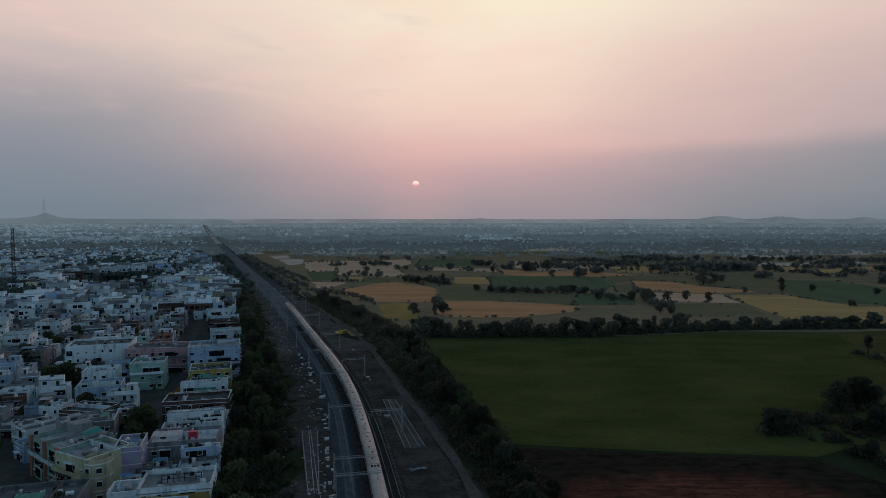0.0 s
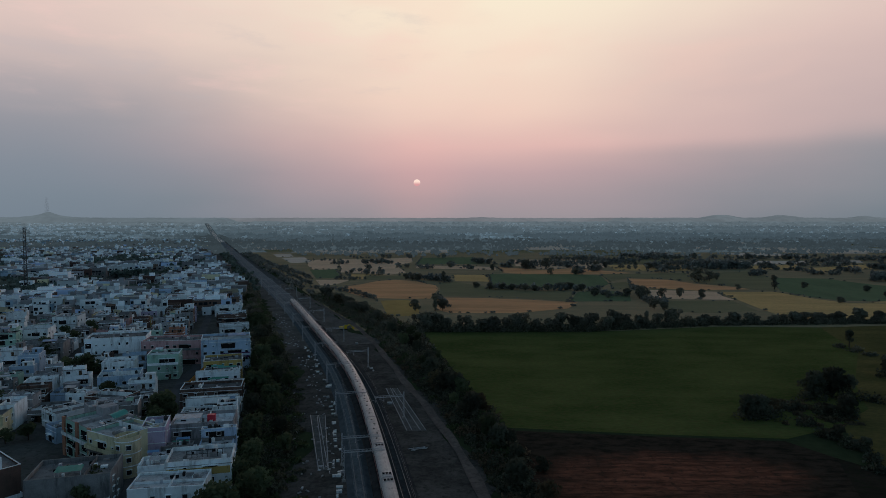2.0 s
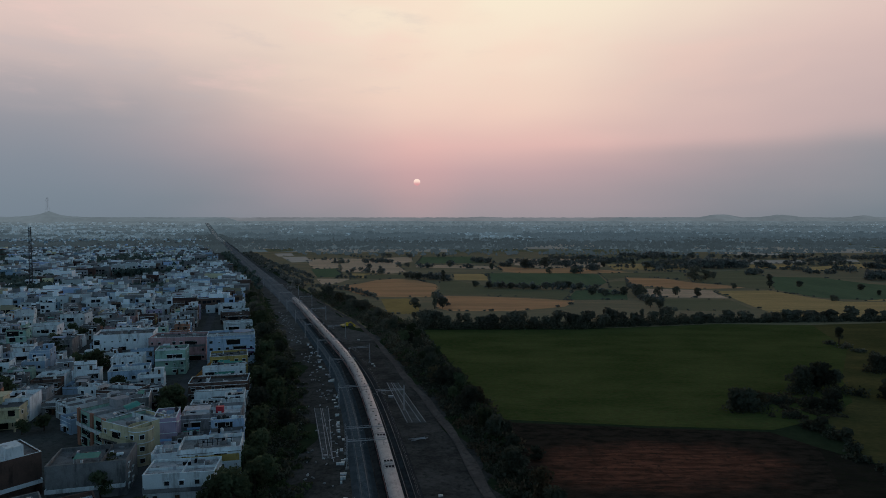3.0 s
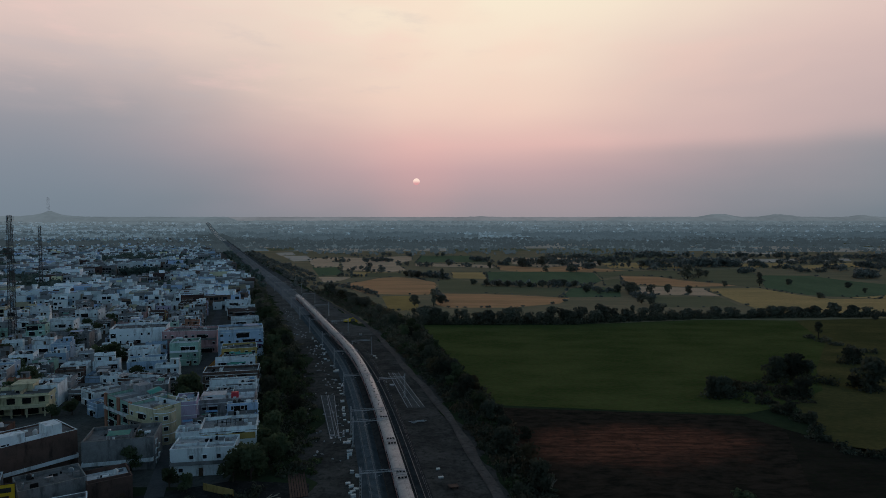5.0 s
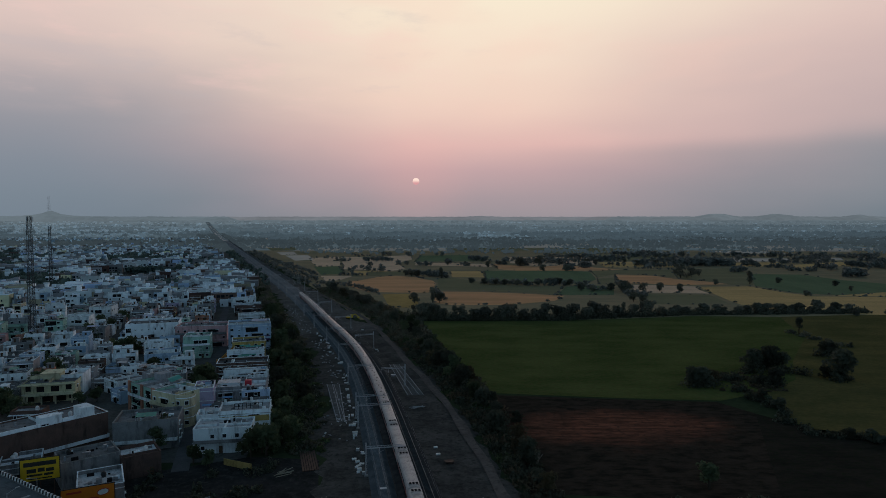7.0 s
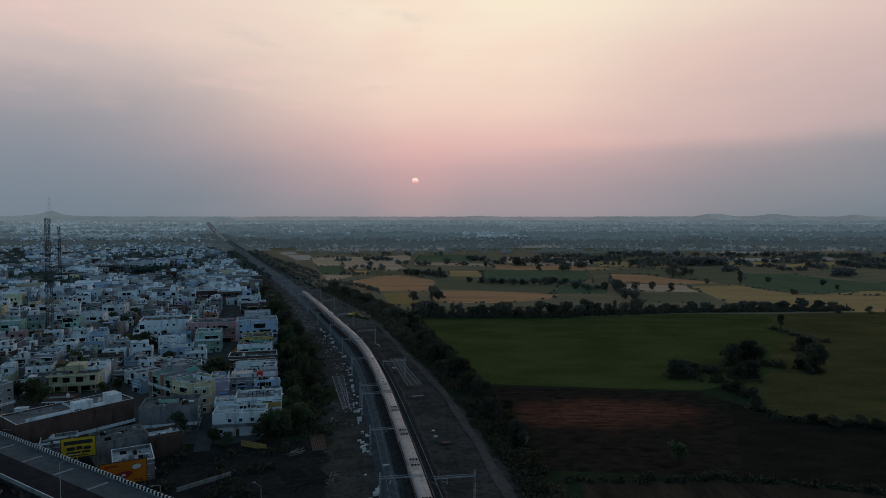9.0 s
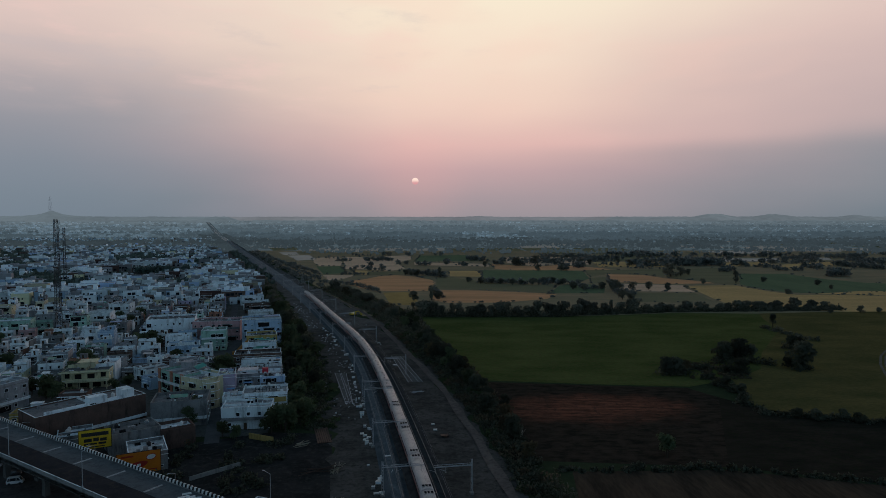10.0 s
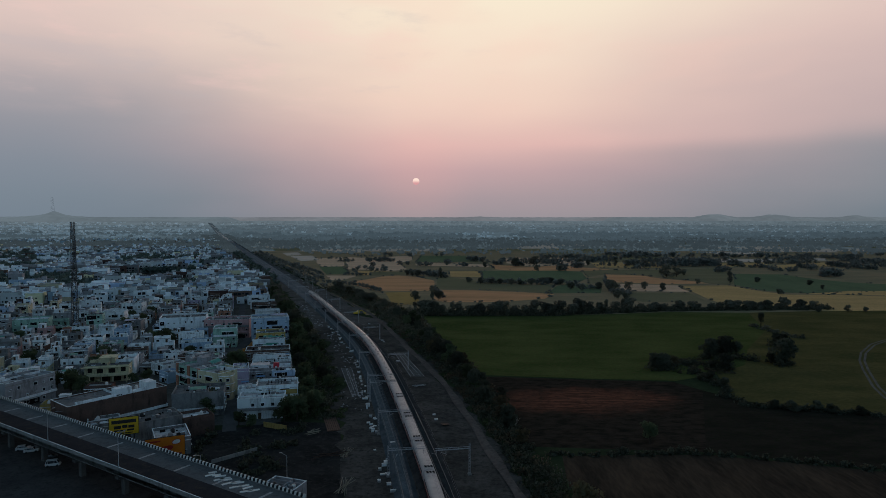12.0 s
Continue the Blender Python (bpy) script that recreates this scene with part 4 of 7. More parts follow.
TREES = {
    "broad": build_tree(9, 5.2, "leaf_dark", 11, "dark broad-crowned tree standing in fields", leaves=700, size=0.5),
    "round": build_tree(8, 3.8, "leaf_green", 12, "dark green rounded tree among fields", leaves=560, size=0.48),
    "tall": build_tree(12, 3.2, "leaf_dark", 13, "tall dark tree with a narrow crown", leaves=620, size=0.5, base=0.32),
    "bush": build_tree(4.2, 3.2, "leaf_dark", 14, "dense dark green roadside bush", base=0.08, blobs=8, leaves=420, size=0.42),
    "scrub": build_tree(5.5, 3.4, "leaf_dry", 15, "dry brownish scrub with thin twigs", base=0.12, leaves=330, size=0.4),
    "thick": build_tree(7, 4.4, "leaf_dark", 16, "dense dark green thicket tree", base=0.12, blobs=11, leaves=760, size=0.5),
    "lush": build_tree(7.5, 4.2, "leaf_green", 17, "leafy green tree beside houses", base=0.2, blobs=10, leaves=700, size=0.48),
}
# Far copies of the field trees, their leaves paled for haze.
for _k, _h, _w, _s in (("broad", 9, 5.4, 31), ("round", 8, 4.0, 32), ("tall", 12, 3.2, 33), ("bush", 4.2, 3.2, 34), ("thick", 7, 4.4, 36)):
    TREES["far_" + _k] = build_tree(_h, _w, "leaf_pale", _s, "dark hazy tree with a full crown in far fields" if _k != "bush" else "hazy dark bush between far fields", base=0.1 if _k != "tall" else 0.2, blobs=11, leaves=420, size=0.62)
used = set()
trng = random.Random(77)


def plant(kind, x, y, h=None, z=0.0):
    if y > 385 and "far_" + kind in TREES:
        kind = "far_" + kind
    src = TREES[kind]
    nominal = {"broad": 9, "round": 8, "tall": 12, "bush": 4.2, "scrub": 5.5, "thick": 7, "lush": 7.5}[kind.replace("far_", "")]
    s = (h or nominal * trng.uniform(0.8, 1.2)) / nominal
    m = pose(x, y, z, 0, 0, trng.uniform(0, 360)) @ Matrix.Diagonal((s * trng.uniform(0.9, 1.12), s * trng.uniform(0.9, 1.12), s, 1))
    if kind not in used:
        used.add(kind)
        src.matrix_basis = m
        return src
    ob = copy_thing(src, Matrix.Identity(4))
    ob.matrix_basis = m
    return ob


def pick(*pairs):
    return trng.choices([p[0] for p in pairs], [p[1] for p in pairs])[0]


def undergrowth(name, spots, mat, label, seed, leaves=110, size=0.42):
    """Bushes too tangled to count: leaf clumps heaped round many spots (x, y, height, radius)."""
    r = np.random.RandomState(seed)
    vs, fs = [], []
    for x, y, h, w in spots:
        n = leaves
        d = r.normal(size=(n, 3))
        d /= np.linalg.norm(d, axis=1)[:, None]
        d[:, 2] = np.abs(d[:, 2])
        lump = 1 + 0.35 * np.sin(d[:, 0] * 5 + x) * np.sin(d[:, 1] * 4 + y)
        c = d * (r.uniform(0.55, 1.05, n) * lump)[:, None] * (w, w, h) + (x, y, 0)
        s = size * r.uniform(0.6, 1.4, (n, 1))
        u, q = r.normal(size=(n, 3)), r.normal(size=(n, 3))
        u *= s / np.linalg.norm(u, axis=1)[:, None]
        q *= s / np.linalg.norm(q, axis=1)[:, None]
        k = len(vs)
        vs += np.stack([c - u, c + q * 0.8, c + u, c - q * 0.8], 1).reshape(-1, 3).tolist()
        fs += [(k + i * 4, k + i * 4 + 1, k + i * 4 + 2, k + i * 4 + 3) for i in range(n)]
    return tagged(new(name, from_arrays(name, vs, fs, mat)), label, "bushes", kind="stuff")


FIELD_SIDE = [(90, 36), (139, 27), (180, 22), (227, 16), (305, -1), (384, -14), (470, -50), (560, -92)]
dark_spots, green_spots, dry_spots = [], [], []
# bushes between the service road and the fields
y = 70.0
while y < 560:
    lo, hi = along(ROAD, y) + 5.2, along(FIELD_SIDE, y)
    x = lo
    while x < hi:
        h = trng.uniform(1.6, 4.2) * (0.6 if x < lo + 3 else 1.0)
        (dark_spots if trng.random() < 0.7 else dry_spots if trng.random() < 0.6 else green_spots).append((x + trng.uniform(-1, 1), y + trng.uniform(-1.5, 1.5), h, trng.uniform(1.8, 3.2)))
        x += trng.uniform(2.6, 4.4)
    if trng.random() < 0.42:
        plant(pick(("thick", 4), ("round", 2), ("scrub", 1)), trng.uniform(lo + 4, max(lo + 5, hi - 1)), y, trng.uniform(5, 8.5))
    y += 3.6
# belt between railway land and the town
y = 166.0
while y < 640:
    lo, hi = along(TOWN_EDGE, y) - 3.0, rail_x(y) - 22
    x = lo
    while x < hi:
        h = trng.uniform(0.8, 3.4) * (0.5 if x > hi - 3 else 1.0)
        x += 1.6 if trng.random() < 0.4 else 0
        (green_spots if trng.random() < 0.35 else dark_spots).append((x + trng.uniform(-1, 1), y + trng.uniform(-1.5, 1.5), h, trng.uniform(1.5, 3.0)))
        x += trng.uniform(2.8, 4.8)
    if trng.random() < 0.45 and hi - lo > 4:
        plant(pick(("thick", 3), ("lush", 3), ("round", 2)), trng.uniform(lo + 1.5, hi - 2.5), y, trng.uniform(5.5, 9.5))
    y += 3.6
# the thicket that parts the green field from the yellowish one
for tx, ty, th, tw in ((97, 233, 4.5, 3.2), (101, 235, 5.0, 3.4), (105, 234, 3.6, 3.0), (110, 242, 3.4, 3.0), (115, 243, 3.2, 2.8), (119, 244, 3.8, 3.0), (128, 256, 5.0, 4.0), (133, 254, 6.0, 4.2), (140, 257, 6.0, 4.4),
                       (146, 256, 4.5, 3.6), (137, 262, 5.0, 4.0), (126, 233, 4.0, 3.0), (131, 235, 4.4, 3.2), (123, 238, 3.4, 2.8), (112, 227, 2.6, 2.6), (114, 218, 3.0, 2.8), (115, 208, 3.2, 2.8), (112, 198, 2.8, 2.6),
                       (110, 190, 2.4, 2.4), (111, 182, 2.2, 2.2), (150, 253, 3.0, 2.6), (178, 288, 3.6, 3.0), (184, 289, 3.4, 3.0), (159, 242, 3.4, 3.2), (163, 245, 3.0, 2.8), (200, 338, 3.0, 2.6), (199, 347, 2.8, 2.6),
                       (201, 328, 2.2, 2.2), (202, 318, 2.4, 2.4), (205, 309, 2.4, 2.4)):
    for q in range(3):
        dark_spots.append((tx + trng.uniform(-2.4, 2.4), ty + trng.uniform(-2.4, 2.4), th * trng.uniform(0.6, 1.05), tw * trng.uniform(0.7, 1.0)))
for q in range(46):
    dry_spots.append((trng.uniform(106, 134), trng.uniform(226, 254), trng.uniform(0.4, 1.3), trng.uniform(0.9, 2.0)))
for q in range(26):
    dark_spots.append((116 + q * 2.0 + trng.uniform(-1, 1), 178 - q * 0.55 + trng.uniform(-1, 1), trng.uniform(0.8, 2.2), trng.uniform(1.2, 2.2)))
for q in range(70):
    x = 34 + q * 2.6
    dark_spots.append((x + trng.uniform(-1, 1), along([(30, 131), (78, 133), (123, 120), (220, 95)], x) + trng.uniform(-1.4, 1.4), trng.uniform(0.5, 1.9), trng.uniform(0.9, 2.0)))
hedge_spots = []
for q in range(250):
    x = -22 + q * 1.26
    hedge_spots.append((x, along([(-24, 391), (79, 392), (165, 413), (262, 419), (300, 422)], x) + trng.uniform(-1.5, 4), trng.uniform(3.0, 7.0) * (1 if x < 150 else 0.6), trng.uniform(1.8, 3.2)))
for q in range(70):
    bx, by = trng.uniform(-74, -44), trng.uniform(108, 158)
    if (bx + 112.7) * 0.538 + (by - 140.9) * 0.843 > 7 and abs(bx + 64 + (by - 140) * 0.2) > 5:
        dark_spots.append((bx, by, trng.uniform(0.5, 2.4), trng.uniform(1.0, 2.6)))
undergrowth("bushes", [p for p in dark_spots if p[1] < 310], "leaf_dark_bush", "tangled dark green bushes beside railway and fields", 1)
# Far bushes take the hedge leaves that are paled for haze.
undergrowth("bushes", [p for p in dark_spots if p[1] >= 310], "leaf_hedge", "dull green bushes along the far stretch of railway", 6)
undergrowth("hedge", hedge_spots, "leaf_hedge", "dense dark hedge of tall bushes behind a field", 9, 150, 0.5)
undergrowth("bushes", green_spots, "leaf_green_bush", "greener leafy bushes among the scrub", 2)
undergrowth("bushes", dry_spots, "leaf_dry_bush", "dry brownish bushes along the dirt road", 3)
# hedge of tall trees behind the green field
for i in range(46):
    f = i / 45
    x = -20 + f * 300
    yy = along([(-24, 391), (79, 392), (165, 413), (262, 419), (300, 422)], x) + trng.uniform(0, 8)
    plant(pick(("thick", 5), ("tall", 1), ("bush", 1)) if f < 0.55 else pick(("thick", 3), ("bush", 3)), x + trng.uniform(-2, 2), yy, trng.uniform(6.5, 11) if f < 0.55 else trng.uniform(4, 8))

# ---- town ----
ALLEY = Vector((-70.0, 160.0, 0))
AL_U, AL_V = Vector((-0.290, 0.957, 0)), Vector((-0.957, -0.290, 0))
AL_ROT = 16.9


def window(parent, m, w=1.1, h=1.2):
    bm = bmesh.new()
    for x0, x1, z0, z1 in ((-w / 2 - 0.08, w / 2 + 0.08, -0.1, 0), (-w / 2 - 0.15, w / 2 + 0.15, h, h + 0.1), (-w / 2 - 0.08, -w / 2, 0, h), (w / 2, w / 2 + 0.08, 0, h)):
        box(bm, x0, x1, -0.12 if z0 < h else -0.4, 0.04, z0, z1, 0)
    box(bm, -w / 2, w / 2, -0.04, 0.03, 0, h, 1)
    return part("window", bm, ["wall_white", "dark_glass"], parent, "", m)


WINDOW_MESH = {}


def put_window(parent, m, size):
    if size not in WINDOW_MESH:
        WINDOW_MESH[size] = window(parent, m, *size).data
    else:
        part("window", WINDOW_MESH[size], None, parent, "", m)


def shell(bm, X, Y, t, z0, zr, z1):
    """Walls with a parapet as one skin: outside, top edge, inside and the roof deck."""
    loops = []
    for a, b, z in ((X, Y, z0), (X, Y, z1), (X - t, Y - t, z1), (X - t, Y - t, zr - 0.12)):
        loops.append([bm.verts.new(p) for p in ((-a, -b, z), (a, -b, z), (a, b, z), (-a, b, z))])
    for lo, hi in zip(loops, loops[1:]):
        for i in range(4):
            bm.faces.new((lo[i], lo[(i + 1) % 4], hi[(i + 1) % 4], hi[i]))
    bm.faces.new(loops[0][::-1])
    bm.faces.new(loops[-1])


def ring(bm, X, Y, t, z0, z1):
    loops = []
    for a, b, z in ((X, Y, z0), (X, Y, z1), (X - t, Y - t, z1), (X - t, Y - t, z0)):
        loops.append([bm.verts.new(p) for p in ((-a, -b, z), (a, -b, z), (a, b, z), (-a, b, z))])
    for k in range(4):
        lo, hi = loops[k], loops[(k + 1) % 4]
        for i in range(4):
            bm.faces.new((lo[i], lo[(i + 1) % 4], hi[(i + 1) % 4], hi[i]))


def house(x, y, w, d, floors, rot, colour, label, seed, fh=3.1, stair=True, balcony=False, tank=True, parapet=0.9, front=True, roof=None, shed=0.35, ledges=True, terrace=True):
    """A flat-roofed town house: x, y is the middle of its footprint."""
    r = random.Random(seed)
    far = y > 300
    back = r.uniform(0.42, 0.68) if floors > 1 and terrace and r.random() < 0.62 else 0
    full, floors = floors, floors - (1 if back else 0)
    h = floors * fh
    root = thing("house", pose(x, y, 0, 0, 0, rot), label, "house", group="town houses")
    wall, t = "wall_" + colour, 0.18
    X, Y = w / 2, d / 2
    H = h + parapet
    gathered = []

    def bit(name, boxes, mt, parent, text="", m=None):
        """A small piece: a part of its own near the railway, gathered into one mesh on houses far off."""
        if far:
            base = Matrix.Identity(4) if parent == root else parent.matrix_basis
            gathered.append((base @ (m or Matrix.Identity(4)), boxes, mt))
            return None
        bm = bmesh.new()
        for b in boxes:
            box(bm, *b)
        return part(name, bm, mt, parent, text, m)

    def win(parent, m, size):
        if not far:
            return put_window(parent, m, size)
        a, b = size
        bit("window", [(-a / 2, a / 2, -0.03, 0.03, 0, b)], "dark_glass", parent, "", m)
        bit("window", [(-a / 2 - 0.15, a / 2 + 0.15, -0.45, 0.0, b + 0.02, b + 0.12)], "wall_white", parent, "", m)

    def room(x0, x1, y0, y1, z, tall, mt, parent):
        """A small room on a roof, under a slab that stands out a little."""
        bm = bmesh.new()
        box(bm, x0, x1, y0, y1, z, z + tall)
        box(bm, x0 - 0.2, x1 + 0.2, y0 - 0.25, y1 + 0.2, z + tall, z + tall + 0.14)
        head = part("roof_room", bm, mt, parent)
        bit("door", [(-0.42, 0.42, -0.03, 0.03, 0, min(1.95, tall - 0.2))], "wood_door", parent, "dark door", pose(x0 + (x1 - x0) * r.uniform(0.3, 0.7), y0, z + 0.01))
        return head

    bm = bmesh.new()
    shell(bm, X, Y, t, -0.2, h, H)
    part("wall_shell", bm, wall, root)
    bm = bmesh.new()
    box(bm, -X + t + 0.004, X - t - 0.004, -Y + t + 0.004, Y - t - 0.004, h - 0.1, h + 0.06)
    part("roof", bm, roof or r.choice(("roof_slab", "roof_slab", "roof_grey", "roof_grey", "roof_pale", "roof_pale")), root)
    if parapet > 0.3:
        bm = bmesh.new()
        ring(bm, X + 0.06, Y + 0.06, t + 0.12, H + 0.003, H + 0.085)
        part("coping", bm, r.choice(("worn_concrete", "wall_white", "wall_white", wall)), root)
    if back:
        uw = w * r.choice((1.0, 1.0, 0.8, 0.62)) - 0.1
        ux = (w - uw) / 2 * r.choice((-1, 1)) * 0.98
        ub = d * back
        uy = Y - ub / 2 - 0.05
        bm = bmesh.new()
        shell(bm, uw / 2, ub / 2, t, 0, fh, fh + 0.7)
        upper = part("upper_storey", bm, wall if r.random() < 0.6 else r.choice(("wall_white", "wall_white", "wall_grey", "wall_cement")), root, "", pose(ux, uy, h + 0.05))
        bm = bmesh.new()
        box(bm, -uw / 2 + t + 0.004, uw / 2 - t - 0.004, -ub / 2 + t + 0.004, ub / 2 - t - 0.004, fh - 0.1, fh + 0.05)
        part("roof", bm, r.choice(("roof_slab", "roof_pale", "roof_grey")), upper)
        bit("sunshade", [(-uw / 2 - 0.3, uw / 2 + 0.3, -ub / 2 - 0.8, -ub / 2 - 0.003, fh - 0.45, fh - 0.33)], r.choice(("wall_white", "worn_concrete")), upper)
        for q in range(max(1, int(uw / 2.8))):
            if r.random() < 0.75:
                win(upper, pose(-uw / 2 + (q + 0.5) * uw / max(1, int(uw / 2.8)), -ub / 2, 0.9), r.choice(((1.0, 1.1), (1.3, 1.1), (0.7, 1.2))))
        bit("door", [(-0.5, 0.5, -0.04, 0.04, 0.02, 2.05)], "wood_door", upper, "dark door", pose(r.uniform(-uw / 2 + 0.7, uw / 2 - 0.7), -ub / 2, 0))
        if r.random() < 0.55 and uw > 4:
            a = uw * r.uniform(0.25, 0.45)
            rx = (uw / 2 - a / 2 - 0.25) * r.choice((-1, 1))
            room(rx - a / 2, rx + a / 2, -ub * 0.2, ub * 0.38, fh + 0.05, r.uniform(1.9, 2.5), r.choice((wall, "wall_white", "wall_white", "wall_cement")), upper)
    elif stair and r.random() < 0.72:
        sw, sd = r.uniform(0.22, 0.5) * w, r.uniform(0.25, 0.42) * d
        sx, sy = (X - sw / 2 - 0.4) * r.choice((-1, 1, 1, 0.2)), (Y - sd / 2 - 0.4) * r.choice((1, 1, 0.3, -0.5))
        room(sx - sw / 2, sx + sw / 2, sy - sd / 2, sy + sd / 2, h + 0.05, r.uniform(2.0, 2.7), r.choice((wall, "wall_white", "wall_white", "wall_grey")), root)
    if r.random() < shed:
        a, b = r.uniform(0.25, 0.45) * w, r.uniform(0.2, 0.35) * d
        cx, cy = r.uniform(-X + a / 2 + 0.3, X - a / 2 - 0.3), -Y + b / 2 + 0.4
        zz = h + r.uniform(1.9, 2.3)
        sheet = bmesh.new()
        n = 10
        ribbon(sheet, [[(cx - a / 2 + a * q / n, cy - b / 2, zz + (0.05 if q % 2 else 0)) for q in range(n + 1)], [(cx - a / 2 + a * q / n, cy + b / 2, zz + 0.4 + (0.05 if q % 2 else 0)) for q in range(n + 1)]])
        sh = part("roof_shed", sheet, r.choice(("tin_sheet", "tin_sheet", "tin_blue", "tin_green")), root, "corrugated sheet roof")
        for qx, qy in ((-1, -1), (1, -1), (1, 1), (-1, 1)):
            px, py, pz = cx + qx * (a / 2 - 0.1), cy + qy * (b / 2 - 0.1), zz + 0.2 + 0.18 * qy
            bit("post", [(px - 0.05, px + 0.05, py - 0.05, py + 0.05, h, pz)], "galvanised", sh)
    if r.random() < 0.6 and d > 6 and not back:
        k = r.uniform(-Y * 0.5, Y * 0.4)
        bit("roof_wall", [(-X + t, X - t, k - 0.08, k + 0.08, h + 0.05, h + r.choice((0.6, 0.9, 1.3)))], r.choice(("wall_white", "wall_white", wall)), root)
    if r.random() < 0.6 and w > 6 and not back:
        k = r.uniform(-X * 0.4, X * 0.4)
        bit("roof_wall", [(k - 0.06, k + 0.06, -Y + t, Y - t, h + 0.05, h + r.choice((0.5, 0.8, 1.2)))], r.choice(("wall_white", wall)), root)
    for fl in range(floors):
        z = fl * fh + 1.0
        n = max(1, int(w / 2.9))
        for i in range(n):
            if front and r.random() < 0.75:
                win(root, pose(-X + (i + 0.5) * w / n, -Y, z), r.choice(((1.0, 1.1), (1.3, 1.1), (0.7, 1.2), (0.6, 0.5))))
        if front and r.random() < 0.72:
            ow = r.uniform(1.8, max(2.0, min(6.0, w * 0.62)))
            ox = r.uniform(-X + ow / 2 + 0.3, X - ow / 2 - 0.3)
            # Flat dark sheet paints the porch shade; the wall behind is whole.
            bit("opening", [(ox - ow / 2, ox + ow / 2, -Y - 0.05, -Y + 0.1, fl * fh + 0.1, fl * fh + 2.3)], "dark_void", root, "dark panel painted as porch shade")
            bit("sunshade", [(ox - ow / 2 - 0.25, ox + ow / 2 + 0.25, -Y - 0.9, -Y, fl * fh + 2.35, fl * fh + 2.47)], r.choice(("wall_white", "worn_concrete", wall)), root)
        n = max(1, int(d / 3.6))
        for i in range(n):
            if r.random() < 0.5:
                win(root, pose(X, -Y + (i + 0.5) * d / n, z, 0, 0, 90), (1.0, 1.1))
        if fl and (balcony or r.random() < 0.3):
            z0 = fl * fh
            bit("balcony", [(-X + 0.2, X - 0.2, -Y - 1.1, -Y, z0 - 0.12, z0), (-X + 0.2, X - 0.2, -Y - 1.1, -Y - 1.0, z0, z0 + 0.85), (-X + 0.2, -X + 0.3, -Y - 1.0, -Y, z0, z0 + 0.85), (X - 0.3, X - 0.2, -Y - 1.0, -Y, z0, z0 + 0.85)], r.choice((wall, "wall_white", "wall_cement")), root)
        elif ledges:
            bit("ledge", [(-X - 0.12, X + 0.12, -Y - 0.14, -Y, (fl + 1) * fh - 0.25, (fl + 1) * fh - 0.1)], r.choice(("wall_white", "wall_white", "worn_concrete")), root)
    if r.random() < 0.6:
        bit("door", [(-0.5, 0.5, -0.05, 0.04, 0, 2.1)], "wood_door", root, "dark wooden door", pose(r.uniform(-X + 1, X - 1), -Y, 0))
    bm = bmesh.new()
    for q in range(r.randint(5, 12)):
        a, b, e = r.uniform(0.3, 1.9), r.uniform(0.2, 1.1), r.uniform(0.15, 1.1)
        cx, cy = r.uniform(-X + 1.2, X - 1.2), r.uniform(-Y + 1.0, max(-Y + 1.1, (Y - ub - 0.8) if back else Y - 1.0))
        box(bm, cx - a / 2, cx + a / 2, cy - b / 2, cy + b / 2, h + 0.05, h + 0.06 + e, r.randrange(4))
    tagged(part("roof_clutter", bm, ["wall_white", "wall_cement", "tin_sheet", "dark_void"], root), kind="stuff")
    if gathered:
        bm = bmesh.new()
        mats = sorted({g[2] for g in gathered})
        for m, boxes, mt in gathered:
            k = len(bm.verts)
            for b in boxes:
                box(bm, *b, mats.index(mt))
            bm.verts.ensure_lookup_table()
            for v in bm.verts[k:]:
                v.co = m @ v.co
        tagged(part("facade_detail", bm, mats, root), kind="stuff")
    if tank:
        for i in range(r.choice((0, 0, 1) if far else (1, 1, 2, 2))):
            water_tank(root.matrix_basis @ (pose(r.uniform(ux - uw * 0.3, ux + uw * 0.3), uy + r.uniform(-0.2, 0.2) * ub, h + fh + 0.1) if back else pose(r.uniform(-X + 1, X - 1), r.uniform(-Y * 0.2, Y - 1), h + 0.06)), r.random() < 0.62)
    return root


TANKS = {}


def water_tank(m, pale):
    if pale not in TANKS:
        bm = bmesh.new()
        lathe(bm, [(0.55, 0.0), (0.55, 0.3), (0.59, 0.34), (0.55, 0.38), (0.55, 0.7), (0.59, 0.74), (0.55, 0.78), (0.5, 1.05), (0.25, 1.22), (0.22, 1.32)], 12)
        TANKS[pale] = solid("water_tank", bm, "tank_white" if pale else "tank_black", "white plastic water tank on a flat roof" if pale else "black plastic water tank on a flat roof", "water tank", m, "water tanks")
    else:
        copy_thing(TANKS[pale], m)


PALETTE = [("white", 35), ("grey", 14), ("cement", 19), ("blue", 13), ("cream", 7), ("green", 7), ("pink", 4), ("lilac", 2), ("brick", 6), ("terracotta", 1), ("yellow", 1)]
WORDS = {"white": "whitewashed", "grey": "grey plastered", "cement": "bare cement", "blue": "pale blue", "cream": "cream", "green": "mint green", "pink": "faded pink", "lilac": "pale lilac", "brick": "unplastered dark brick", "terracotta": "terracotta red", "yellow": "ochre yellow", "orange": "orange"}
hrng = random.Random(42)
TAKEN = []


def free(x, y, pad):
    """Whether a footprint round x, y keeps clear of the houses placed by hand."""
    for a, b, hw, hd, rot in TAKEN:
        c, n = math.cos(rot), math.sin(rot)
        dx, dy = x - a, y - b
        if abs(dx * c + dy * n) < hw + pad and abs(-dx * n + dy * c) < hd + pad:
            return False
    return True


